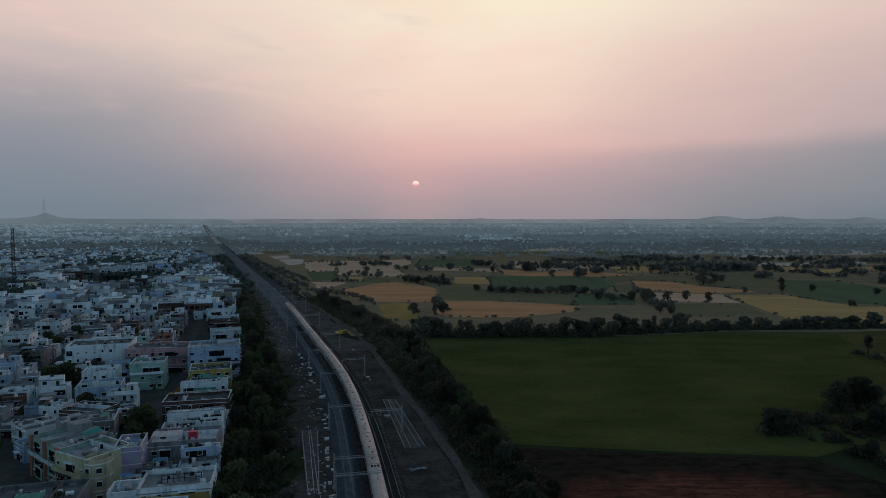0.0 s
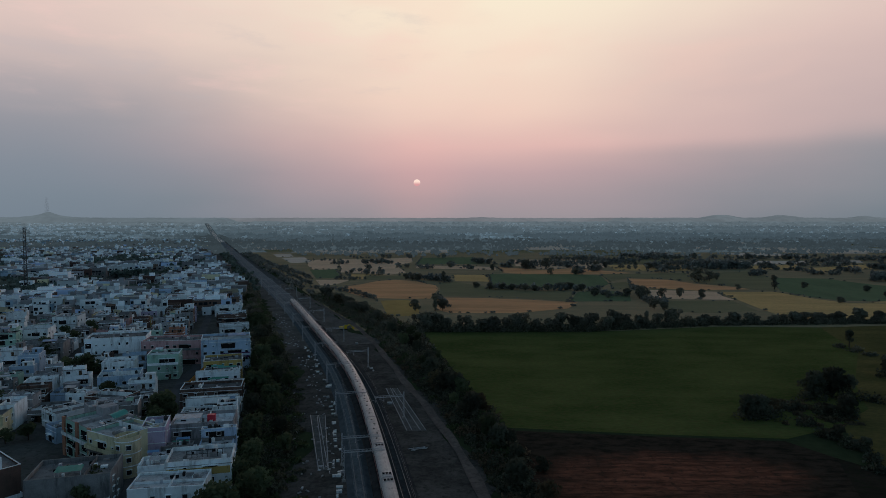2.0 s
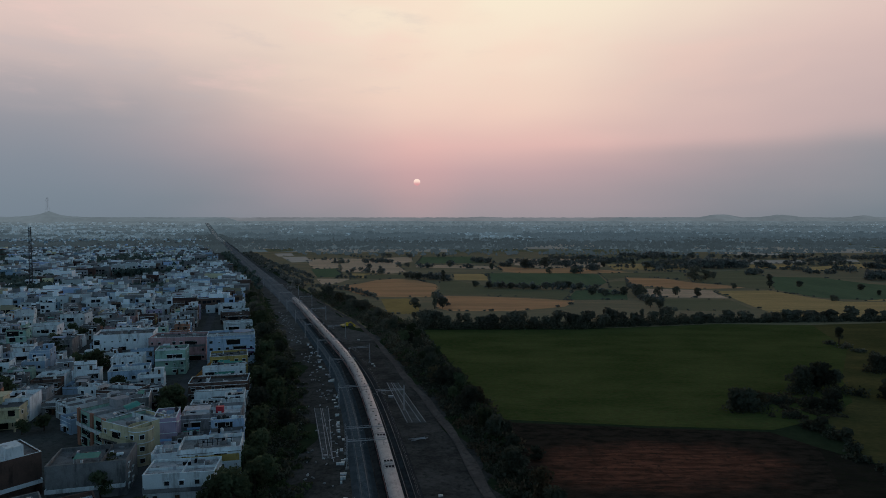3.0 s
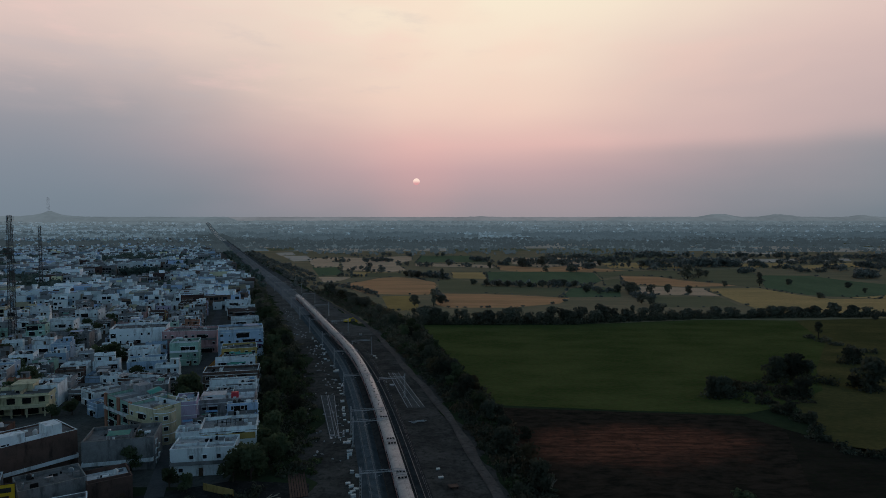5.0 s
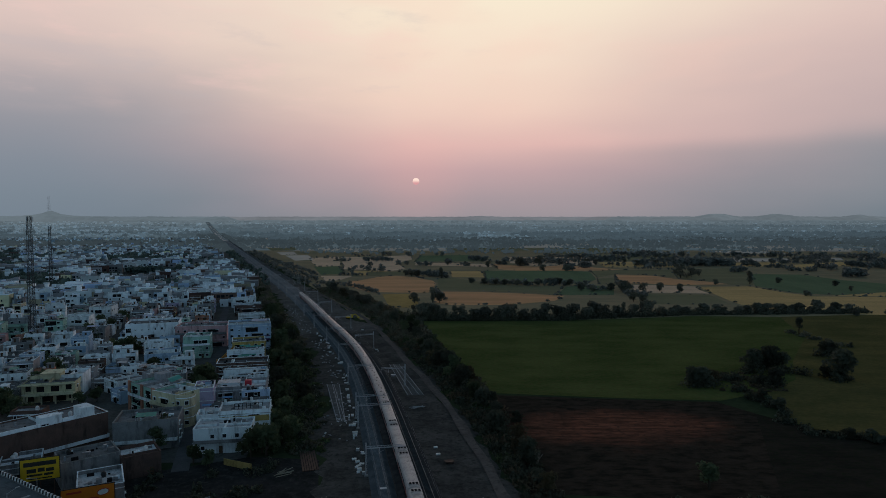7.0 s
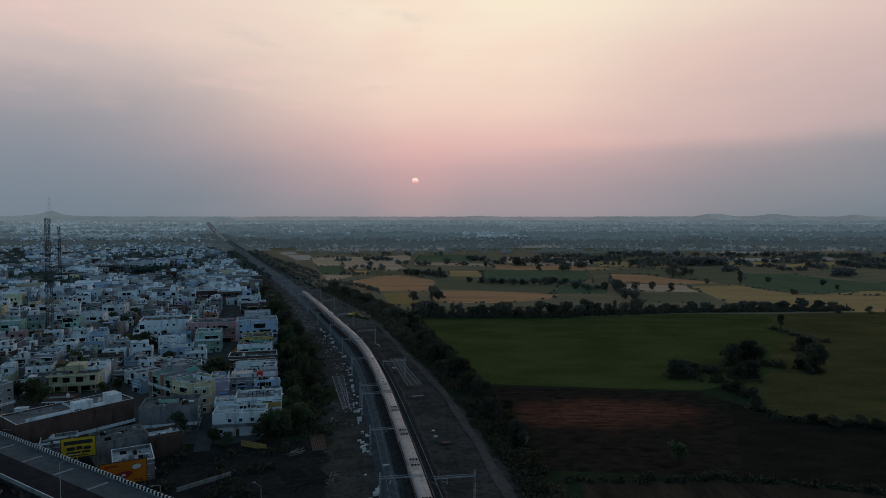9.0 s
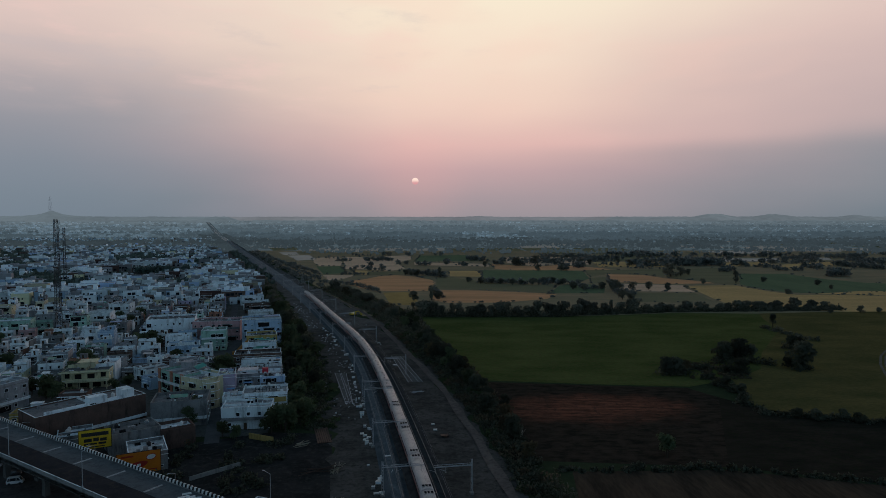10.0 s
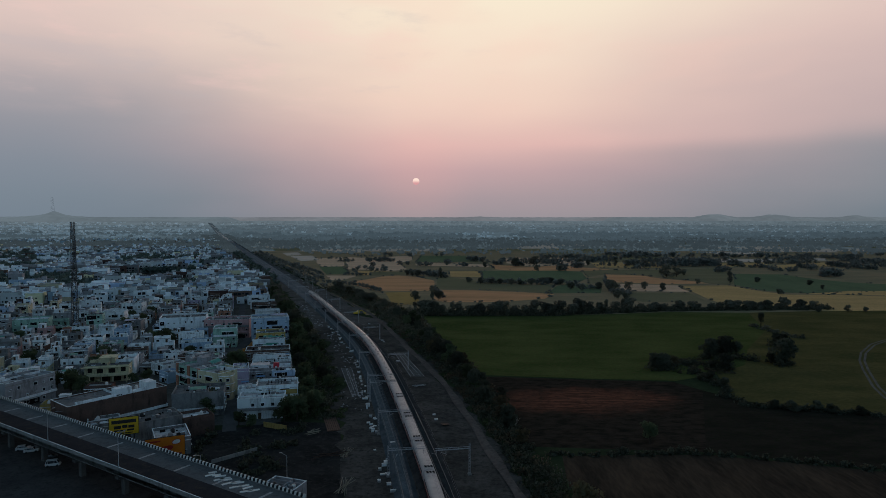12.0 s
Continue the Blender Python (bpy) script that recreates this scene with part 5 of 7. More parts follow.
def at_corner(x, y, w, d, floors, rot, colour, label, seed, **k):
    """A house by its front left corner."""
    c, n = math.cos(radians(rot)), math.sin(radians(rot))
    cx, cy = x + w / 2 * c - d / 2 * n, y + w / 2 * n + d / 2 * c
    TAKEN.append((cx, cy, w / 2, d / 2, radians(rot)))
    return house(cx, cy, w, d, floors, rot, colour, label, seed, **k)

# ---- houses along the lane ----
def row(*a, terrace=False, stair=False, **k):
    """A house whose top storey covers all of it, without a stair room, unless said otherwise."""
    return at_corner(*a, terrace=terrace, stair=stair, **k)


def plot(x, y, w, d, floors, rot, colour, label, seed, blocks=2, fh=2.8, **k):
    """A deep, narrow plot built over bit by bit: blocks of unequal height behind one another."""
    r = random.Random(seed)
    c, n = math.cos(radians(rot)), math.sin(radians(rot))
    cuts = sorted(r.uniform(0.25, 0.75) for i in range(blocks - 1)) if blocks == 2 else [r.uniform(0.26, 0.38), r.uniform(0.6, 0.72)]
    edges = [0.0, *cuts, 1.0]
    for i, (a, b) in enumerate(zip(edges, edges[1:])):
        off, deep = d * a, d * (b - a) - r.choice((0.15, 0.3, 1.2))
        side = r.uniform(0, 0.22) * w if r.random() < 0.5 else 0
        col = colour if i == 0 or r.random() < 0.35 else r.choice(("white", "white", "cement", "grey", "blue"))
        at_corner(x + side * c - off * n, y + side * n + off * c, w - side - (r.uniform(0, 0.2) * w if not side and r.random() < 0.3 else 0), deep, max(1, floors - r.choice((0, 0, 1))), rot, col,
                  label if i == 0 else f"{WORDS[col]} rear block of a terraced plot", seed * 7 + i, fh=fh * r.uniform(0.86, 1.08), stair=deep > 5 and r.random() < 0.4, terrace=False, parapet=r.choice((0.4, 0.8, 1.0)), shed=0.45, **k)



block = row(-68.6, 163.6, 15.5, 9.0, 2, 9, "white", "whitewashed block with stained walls at the lane end", 101, fh=3.3, roof="roof_slab", stair=False, tank=False, parapet=0.5, shed=0, front=False)
for x, z in ((-5.2, 1.2), (0.6, 4.4), (4.0, 4.4), (5.6, 1.2), (-2.6, 4.4)):
    put_window(block, pose(x, -4.5, z), (1.0, 1.1))
kiosk = row(-65.2, 174.2, 14.6, 10.0, 3, 13, "white", "white three-storey house with a yellow fascia", 102, fh=2.6, balcony=False, shed=0)
bm = bmesh.new()
box(bm, -7.0, 7.0, -5.25, -5.02, 5.4, 7.0)
part("fascia", bm, "wall_yellow", kiosk, "ochre yellow fascia board")
for k in range(8):
    bm = bmesh.new()
    beam(bm, (-3.2 + k * 1.15, -0.6, 7.8), (-3.2 + k * 1.15, -0.6, 9.6), 0.08)
    part("railing_post", bm, "black_paint", kiosk, "dark roof railing post")
for z in (8.7, 9.55):
    bm = bmesh.new()
    beam(bm, (-3.2, -0.6, z), (4.9, -0.6, z), 0.07)
    part("railing_bar", bm, "black_paint", kiosk, "dark roof railing bar")
plot(-72.6, 176.5, 6.4, 9.0, 2, 14, "white", "narrow white house beside a lane", 103, 2, fh=2.9)
plot(-64.9, 193.1, 9.0, 9.5, 3, 14, "blue", "pale blue and white terraced house", 104, 2, fh=2.65)
plot(-76.0, 189.5, 9.8, 12.0, 2, 13, "cement", "bare cement terraced house with a low roof", 105, 3, fh=2.5)
red = row(-77.2, 204.6, 16.8, 11.0, 2, 12, "grey", "grey terraced house with a red roof canopy", 106, fh=3.3)
bm = bmesh.new()
box(bm, 1.2, 3.4, -3.4, -1.8, 7.2, 9.0)
part("canopy", bm, "red_plastic", red, "bright red plastic canopy")
bm = bmesh.new()
box(bm, -1.0, 2.8, -5.4, -4.0, 7.0, 7.12)
part("canopy", bm, "tin_green", red, "green sheet canopy")
plot(-70.4, 219.6, 6.7, 7.0, 3, 15, "white", "white terraced house with dark windows", 107, 2, fh=2.5)
plot(-80.5, 218.0, 9.4, 8.5, 2, 14, "green", "pale green terraced house with a tin shed", 108, 2, fh=2.9)
plot(-83.8, 229.3, 17.0, 13.0, 2, 13, "white", "long white terraced house with several parapets", 109, 3, fh=3.1)
plot(-90.8, 244.0, 20.0, 14.0, 2, 13, "brick", "long dark brick house with a brown roof", 110, 2, fh=2.9)
plot(-92.5, 261.0, 15.7, 13.0, 2, 17, "grey", "grey terraced house with white parapet", 111, 3, fh=2.9)
row(-95.3, 277.0, 14.6, 12.0, 3, 18, "yellow", "ochre yellow house with an orange outside stair", 112, fh=2.6, balcony=True)
TALL_BLUE = row(-103.5, 296.0, 20.0, 15.0, 4, 18, "blue", "tall blue house with a purple balcony band", 113, fh=3.1, balcony=False)
band = bmesh.new()
box(band, -2.0, 9.6, -8.3, -7.52, 5.2, 7.4)
part("balcony_band", band, "wall_purple", TALL_BLUE, "dark purple balcony band")
plot(-119.0, 352.0, 16.0, 12.0, 1, 19, "grey", "low grey house behind trees", 114, 2)
plot(-126.9, 384.0, 16.0, 14.0, 1, 20, "white", "low white house near the railway trees", 115, 2, fh=3.6)
plot(-135.0, 402.0, 17.0, 13.0, 2, 20, "brick", "dark brick house with white parapet walls", 116, 3)
plot(-143.0, 424.0, 18.0, 15.0, 2, 20, "white", "white terraced house beside railway trees", 117, 3)
plot(-152.0, 446.0, 17.0, 14.0, 2, 20, "white", "white house with a flat roof near trees", 118, 3)
stair = thing("outside_stair", pose(-100.2, 274.6, 0, 0, 0, 18), "orange painted outside stair beside an ochre house", "stair", "")
for i in range(14):
    bm = bmesh.new()
    box(bm, i * 0.4, i * 0.4 + 0.42, -0.7, 0.7, max(0.0, i * 0.4 - 0.35), i * 0.4 + 0.4)
    part("step", bm, "wall_orange", stair)
for sy in (-0.82, 0.82):
    bm = bmesh.new()
    ribbon(bm, [[(x, sy + e, z) for e, z in ((-0.1, a), (-0.1, b), (0.1, b), (0.1, a), (-0.1, a))] for x, a, b in ((-0.2, 0.0, 1.4), (5.8, 4.6, 7.0))])
    part("stair_wall", bm, "wall_orange", stair)
bm = bmesh.new()
box(bm, -1.6, -0.21, -1.2, 0.9, 0, 1.3)
part("landing", bm, "wall_orange", stair)

# the corner house: green and terracotta wing, cream wing and rounded bay
wing = row(-105.0, 202.5, 15.8, 13.0, 3, -38, "green", "mint green house wing with terracotta pilasters", 121, shed=0, stair=False, roof="roof_slab")
for x in (-7.9, 0.4, 7.6):
    bm = bmesh.new()
    box(bm, x - 0.7, x + 0.7, -6.95, -6.4, 0, 10.6)
    part("pilaster", bm, "wall_terracotta", wing, "terracotta red pilaster")
# Near-black panels paint the shade of balconies on a flat wall.
for x in (-4.8, 4.2):
    for z in (0.6, 3.7, 6.8):
        bm = bmesh.new()
        box(bm, x - 1.5, x + 1.5, -6.62, -6.4, z, z + 2.3)
        part("loggia", bm, "dark_void", wing, "dark panel painted as balcony shade")
for x0, x1, y0, y1, hh in ((-7.2, -3.0, 1.5, 5.8, 2.5), (2.0, 5.5, 2.2, 5.9, 1.3), (-1.0, -0.8, -6.0, 6.0, 0.9)):
    bm = bmesh.new()
    box(bm, x0, x1, y0, y1, 9.35, 9.35 + hh)
    part("roof_room", bm, "wall_grey", wing)
bm = bmesh.new()
ribbon(bm, [[(2.2 + 0.5 * q, 0.5, 11.2 + 0.3 * math.sin(q * 0.6)) for q in range(9)], [(2.2 + 0.5 * q, 4.5, 11.9 + 0.3 * math.sin(q * 0.6)) for q in range(9)]])
canopy = part("canopy", bm, "tin_green", wing, "curved green roof canopy")
for q in (2.4, 6.0):
    for yy in (0.7, 4.3):
        bm = bmesh.new()
        beam(bm, (q, yy, 9.3), (q, yy, 11.5 if yy < 2 else 12.0), 0.07)
        part("canopy_post", bm, "galvanised", canopy)
row(-93.0, 192.2, 12.0, 12.0, 3, -29, "cream", "cream house wing with a roof terrace", 122, shed=0, balcony=True, stair=False, roof="roof_slab")
bay = thing("house", pose(-81.0, 189.0, 0, 0, 0, 0), "cream house with a rounded corner bay", "house", "town houses")
bm = bmesh.new()
lathe(bm, [(3.0, -0.2), (3.0, 9.4), (3.0, 10.2), (2.82, 10.2), (2.82, 9.4), (0.3, 9.4)], 24)
part("wall_shell", bm, "wall_cream", bay)
for k in range(3):
    bm = bmesh.new()
    lathe(bm, [(3.02, 2.9 + k * 3.1), (3.15, 2.92 + k * 3.1), (3.15, 3.1 + k * 3.1), (3.02, 3.12 + k * 3.1)], 24)
    part("ledge", bm, "wall_white", bay)
    for a in (-110, -60):
        put_window(bay, pose(2.98 * math.cos(radians(a)), 2.98 * math.sin(radians(a)), 1.0 + 3.1 * k, 0, 0, a + 90), (1.1, 1.2))
row(-80.0, 193.5, 6.0, 10.0, 3, 16, "lilac", "pale lilac house flank beside a lane", 123, front=False)
TAKEN.append((-79.2, 189.6, 4.3, 4.3, 0.0))
TAKEN.append((-108.0, 188.0, 9.0, 9.0, 0.6))
TAKEN.append((-91.0, 228.0, 4.0, 9.0, 0.3))
TAKEN.append((-135.0, 191.0, 13.0, 8.0, 0.3))
TAKEN.append((-150.0, 285.0, 4.5, 4.5, 0.0))
TAKEN.append((-149.0, 204.0, 6.0, 4.0, 0.0))
row(-104.7, 231.4, 12.5, 8.0, 2, 42, "cement", "dark cement terrace building with shaded bays", 151, fh=2.6, balcony=True, shed=0.0, parapet=0.4)
row(-120.1, 238.4, 13.4, 10.0, 2, -11, "brick", "low dark brick house with a cluttered roof", 152, fh=2.5, shed=1.0)
row(-127.6, 240.5, 6.5, 8.0, 2, 4, "white", "small white house with a flat white roof", 153, fh=3.0, parapet=0.3, roof="roof_pale")
row(-127.0, 226.9, 10.5, 10.0, 2, -37, "white", "white house with arched windows and a dark roof", 154, fh=2.6, parapet=0.25, roof="roof_grey", shed=0.0)
row(-141.0, 221.0, 8.5, 10.0, 2, 14, "white", "plain white house with a blank wall", 155, fh=3.4, front=False)
row(-118.0, 214.5, 7.0, 6.0, 1, -37, "blue", "small pale blue house with an outside stair", 156, fh=3.6, shed=0.0, stair=False, tank=False)
row(-103.0, 211.5, 11.0, 7.0, 3, 42, "grey", "grey house with a white roof terrace", 157, fh=3.1, roof="roof_pale", shed=1.0)
row(-98.5, 214.5, 7.0, 10.0, 3, 20, "cement", "cement house with a green roof shed", 158, fh=2.9, shed=1.0)

# houses west of the lane
row(-119.5, 281.5, 11.8, 11.0, 3, 15, "green", "mint green three-storey house beside a lane", 131)
row(-134.0, 307.0, 25.0, 13.0, 3, 8, "pink", "greyish pink three-storey house with long balconies", 132, fh=3.3, balcony=True)
row(-160.1, 309.0, 25.0, 16.0, 3, 17, "white", "large plain white house with small windows", 133, fh=3.5)
row(-209.0, 338.0, 13.0, 13.0, 3, 17, "white", "white house with small square windows", 134)
row(-126.0, 257.0, 14.0, 12.0, 2, 20, "blue", "pale blue house with a curved terrace wall", 135, fh=3.3)
row(-138.0, 282.0, 12.0, 10.0, 2, 17, "white", "white two-storey house with a door on the roof", 136)
row(-91.5, 165.0, 17.0, 12.0, 3, 15, "cement", "rough cement house with a water tank", 137, fh=2.5, front=False, ledges=False, roof="roof_grey", stair=False, shed=1.0)
brick = row(-115.1, 144.8, 32.1, 13.0, 3, 52, "brick", "long unplastered dark brick building with white roof rooms", 138, fh=3.2, stair=False, front=False, parapet=0.5, shed=0, roof="roof_grey", ledges=False)
LB = 0.87
for x0, x1, y0, y1, hh in ((-1, 5.0, -5.8, -2.5, 2.6), (10.5, 14.5, -6.0, -1.0, 2.9), (-15.5, -1.2, -6.0, -5.5, 1.2), (5.2, 10.2, -5.9, -5.4, 1.3)):
    bm = bmesh.new()
    box(bm, x0 * LB, x1 * LB, y0, y1, 9.65, 9.65 + hh)
    part("roof_room", bm, "wall_white", brick, "whitewashed roof room")
row(-153.5, 172.4, 19.3, 12.0, 3, 70, "grey", "grey three-storey school-like building with dark windows", 139, fh=3.0, stair=True)
villa = row(-147.8, 211.5, 17.0, 14.0, 2, 15, "cream", "cream villa with a deep veranda and overhanging slabs", 140, fh=3.2, front=False, shed=0, roof="roof_grey", parapet=0.5)
for z, y0, x0, x1 in ((3.1, -10.6, -6.4, 8.9), (6.25, -8.4, -9.3, 9.2)):
    bm = bmesh.new()
    box(bm, x0, x1, y0, -7.003, z, z + 0.28)
    part("overhanging_slab", bm, "wall_cream", villa)
for x in (-5.8, -1.4, 3.0, 8.2):
    bm = bmesh.new()
    box(bm, x - 0.22, x + 0.22, -10.3, -9.86, 0, 3.1)
    part("veranda_post", bm, "wall_cream", villa)
# Dark sheets on the flat front stand for shaded recesses.
for x, w_, z in ((-6.0, 2.6, 0.5), (-1.2, 3.0, 0.2), (3.8, 3.2, 0.2), (7.2, 1.4, 0.9), (-6.4, 1.6, 4.1), (-2.6, 2.4, 3.7), (2.0, 2.6, 3.7), (6.4, 1.8, 4.1)):
    bm = bmesh.new()
    box(bm, x - w_ / 2, x + w_ / 2, -7.04, -6.9, z, z + 1.9)
    part("opening", bm, "dark_void", villa, "dark panel painted as shade of a recess")
bm = bmesh.new()
box(bm, -6.2, 8.7, -10.55, -10.4, 3.38, 4.1)
part("balcony_wall", bm, "wall_cream", villa)
bm = bmesh.new()
box(bm, -3.5, 2.0, -1.0, 4.5, 6.45, 8.9)
box(bm, -4.2, 2.6, -1.9, 5.0, 8.9, 9.12)
part("roof_room", bm, "wall_cream", villa)
row(-244.0, 309.0, 18.0, 13.0, 3, 22, "green", "green and blue three-storey house", 141, balcony=True)
row(-193.7, 313.5, 19.0, 12.0, 2, 17, "cement", "bare cement house with a dark roof", 142, fh=3.4)
row(-214.6, 374.2, 12.6, 12.0, 3, 10, "white", "tall plain white house", 143, fh=3.4)
row(-90.7, 140.0, 13.0, 10.0, 2, 39.7, "cement", "grey low building with white parapet", 144, fh=3.0, stair=False, front=False, shed=0, parapet=0.7, ledges=False)
row(-79.4, 146.0, 9.2, 9.0, 2, 35, "brick", "dark low building with a pale roof", 145, fh=2.4, stair=False, front=False, roof="roof_pale", shed=0, ledges=False)
row(-80.5, 128.5, 9.5, 12.0, 1, 29, "cement", "low shop building behind an orange hoarding", 146, fh=4.4, stair=False, shed=0)
row(-108.0, 143.0, 9.0, 9.0, 1, 29, "cement", "low cement shed behind a flyover", 147, fh=4.0, stair=False)


def fill_town():
    v0 = 5.0
    col = 0
    while v0 < 330:
        depth_v = hrng.uniform(7.5, 12.0)
        u = -25.0
        while u < 300:
            du = hrng.uniform(6.5, 10.5) if u > 110 else hrng.uniform(7.5, 12.0)
            p = ALLEY + AL_U * (u + du / 2) + AL_V * (v0 + depth_v / 2)
            inside = p.y > (168 if p.x > -150 else 196) and p.x > -0.74 * (p.y + 49) - 12 and p.y < 470
            bridge = (p.x + 112.7) * 0.538 + (p.y - 140.9) * 0.843 > 11
            if inside and bridge and hrng.random() < 0.88 and free(p.x, p.y, 4.4):
                c = hrng.choices([a for a, _ in PALETTE], [b for _, b in PALETTE])[0]
                fl = hrng.choices((1, 2, 3, 4), (34, 42, 21, 3))[0] if p.y > 260 else hrng.choices((1, 2, 3), (52, 40, 8))[0]
                house(p.x, p.y, depth_v - hrng.uniform(0.3, 2.8), du - hrng.uniform(0.2, 2.4), fl, AL_ROT + hrng.uniform(-7, 7), c,
                      f"{WORDS[c]} flat-roofed house of {('one storey', 'two storeys', 'three storeys', 'four storeys')[fl - 1]}", hrng.randrange(10**6), fh=hrng.uniform(2.6, 3.1), parapet=hrng.choice((0.25, 0.6, 0.9, 0.9)))
            elif inside and bridge and hrng.random() < 0.4 and free(p.x, p.y, 3):
                plant("lush", p.x, p.y, hrng.uniform(5, 9))
            u += du + (2.6 if hrng.random() < 0.12 else 0)
        v0 += depth_v
        col += 1
        if col % 2 == 0:
            v0 += 3.4


fill_town()


def box_stuff(name, items, mats, label, category):
    vs, fs, sl = [], [], []
    for x, y, w, d, h, rot, s, *low in items:
        c, n = math.cos(rot), math.sin(rot)
        k = len(vs)
        up = far_rise(y)
        h += up
        for z in (low[0] if low else up - 0.2, h):
            for a, b in ((-w, -d), (w, -d), (w, d), (-w, d)):
                vs.append((x + (a * c - b * n) / 2, y + (a * n + b * c) / 2, z))
        for a, b in ((-w + 0.5, -d + 0.5), (w - 0.5, -d + 0.5), (w - 0.5, d - 0.5), (-w + 0.5, d - 0.5)):
            vs.append((x + (a * c - b * n) / 2, y + (a * n + b * c) / 2, h))
        for a, b in ((-w + 0.5, -d + 0.5), (w - 0.5, -d + 0.5), (w - 0.5, d - 0.5), (-w + 0.5, d - 0.5)):
            vs.append((x + (a * c - b * n) / 2, y + (a * n + b * c) / 2, h - 0.3))
        for i in range(4):
            j = (i + 1) % 4
            fs += [(k + i, k + j, k + 4 + j, k + 4 + i), (k + 4 + i, k + 4 + j, k + 8 + j, k + 8 + i), (k + 8 + i, k + 8 + j, k + 12 + j, k + 12 + i)]
            sl += [s, s, s]
        fs.append((k + 12, k + 13, k + 14, k + 15))
        sl.append(len(mats) - 1)
    ob = new(name, from_arrays(name, vs, fs, mats, sl))
    return tagged(ob, label, category, kind="stuff")


GROVES = [(-443, 880, 26, 60), (-403, 915, 24, 80), (-553, 810, 40, 50), (-480, 1000, 30, 90), (-330, 860, 16, 60), (-250, 560, 14, 18), (-620, 930, 40, 70)]
CLEARING = (-330, 700, 48, 96)


def in_grove(x, y, grow=1.0):
    return any(((x - a) / rx) ** 2 + ((y - b) / ry) ** 2 < grow for a, b, rx, ry in GROVES)


def wooded(x, y):
    """The belt of trees that parts the town from its far quarters, and groves between the houses."""
    k = y + 70 * noise.noise(Vector((x * 0.006, 0.5, 0.0)))
    return 1230 < k < 1640 or in_grove(x, y)


def far_town():
    r = random.Random(9)
    mats = ["far_white", "far_grey", "far_blue", "far_cement", "far_cream", "dark_glass", "far_brick", "roof_far"]
    items = []
    for i in range(17000):
        y = 455 + 1250 * r.random() ** 1.1
        edge = along([(455, -140), (618, -190), (1200, -440), (2100, -790)], y)
        x = edge - r.random() * (0.74 * (y + 60) + edge + 40)
        n = noise.noise(Vector((x * 0.008, y * 0.008, 3.0)))
        if n < -0.12 and r.random() < 0.9 or wooded(x, y) and r.random() < 0.93 or ((x - CLEARING[0]) / CLEARING[2]) ** 2 + ((y - CLEARING[1]) / CLEARING[3]) ** 2 < 1:
            continue
        w, d, h = r.uniform(3.5, 10.5), r.uniform(4, 8), r.choice((2.5, 2.8, 3.1, 3.4, 3.7, 5.4, 6.0, 6.6, 7.0, 9.4))
        if y < 1000 and r.random() < 0.07:
            w, d, h = r.uniform(11, 18), r.uniform(8, 12), r.uniform(8.5, 12)
        s = r.choices((0, 1, 2, 3, 4, 6), (40, 12, 12, 22, 5, 9))[0]
        rot = 0.29 + r.uniform(-0.12, 0.12)
        items.append((x, y, w, d, h, rot, s))
        if r.random() < 0.6:
            items.append((x + r.uniform(-2, 2), y + 1, r.uniform(2, 4.5), 2.8, h + r.uniform(1.7, 2.6), rot, r.choice((0, 0, 1))))
        if y < 1000:
            for k in range(int(w / 3)):
                for fl in range(int(h / 3)):
                    if r.random() < 0.8:
                        a, ow = -w / 2 + 1.5 + k * 3, r.choice((1.0, 1.2, 2.4, 2.6))
                        items.append((x + a * math.cos(rot) + d / 2 * math.sin(rot), y + a * math.sin(rot) - d / 2 * math.cos(rot), ow, 0.16, fl * 3 + 2.2, rot, 5, fl * 3 + (0.2 if ow > 2 else 1.0)))
    box_stuff("far_houses", items, mats, "crowded pale flat-roofed houses of a far town", "houses")
    for k, (y0, y1, n0) in enumerate(((1640, 2500, 3400), (2500, 3400, 3000), (3400, 4300, 2000))):
        far = []
        for i in range(n0):
            y = r.uniform(y0, y1)
            x = r.uniform(-0.78, 0.78) * y
            town = x < rail_x(y) - 40
            n = noise.noise(Vector((x * 0.004, y * 0.004, 8.0)))
            if abs(x - rail_x(y)) < 40 or n < (-0.12 if town else 0.16):
                continue
            far.append((x, y, r.uniform(5, 14) if town else r.uniform(4, 10), r.uniform(4, 9), r.choice((3.0, 3.4, 5, 6.5, 7) if town else (2.6, 3.0, 3.4, 5, 6)), r.uniform(-0.2, 0.3), 0))
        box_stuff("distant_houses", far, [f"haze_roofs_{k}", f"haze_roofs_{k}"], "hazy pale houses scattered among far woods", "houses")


far_town()


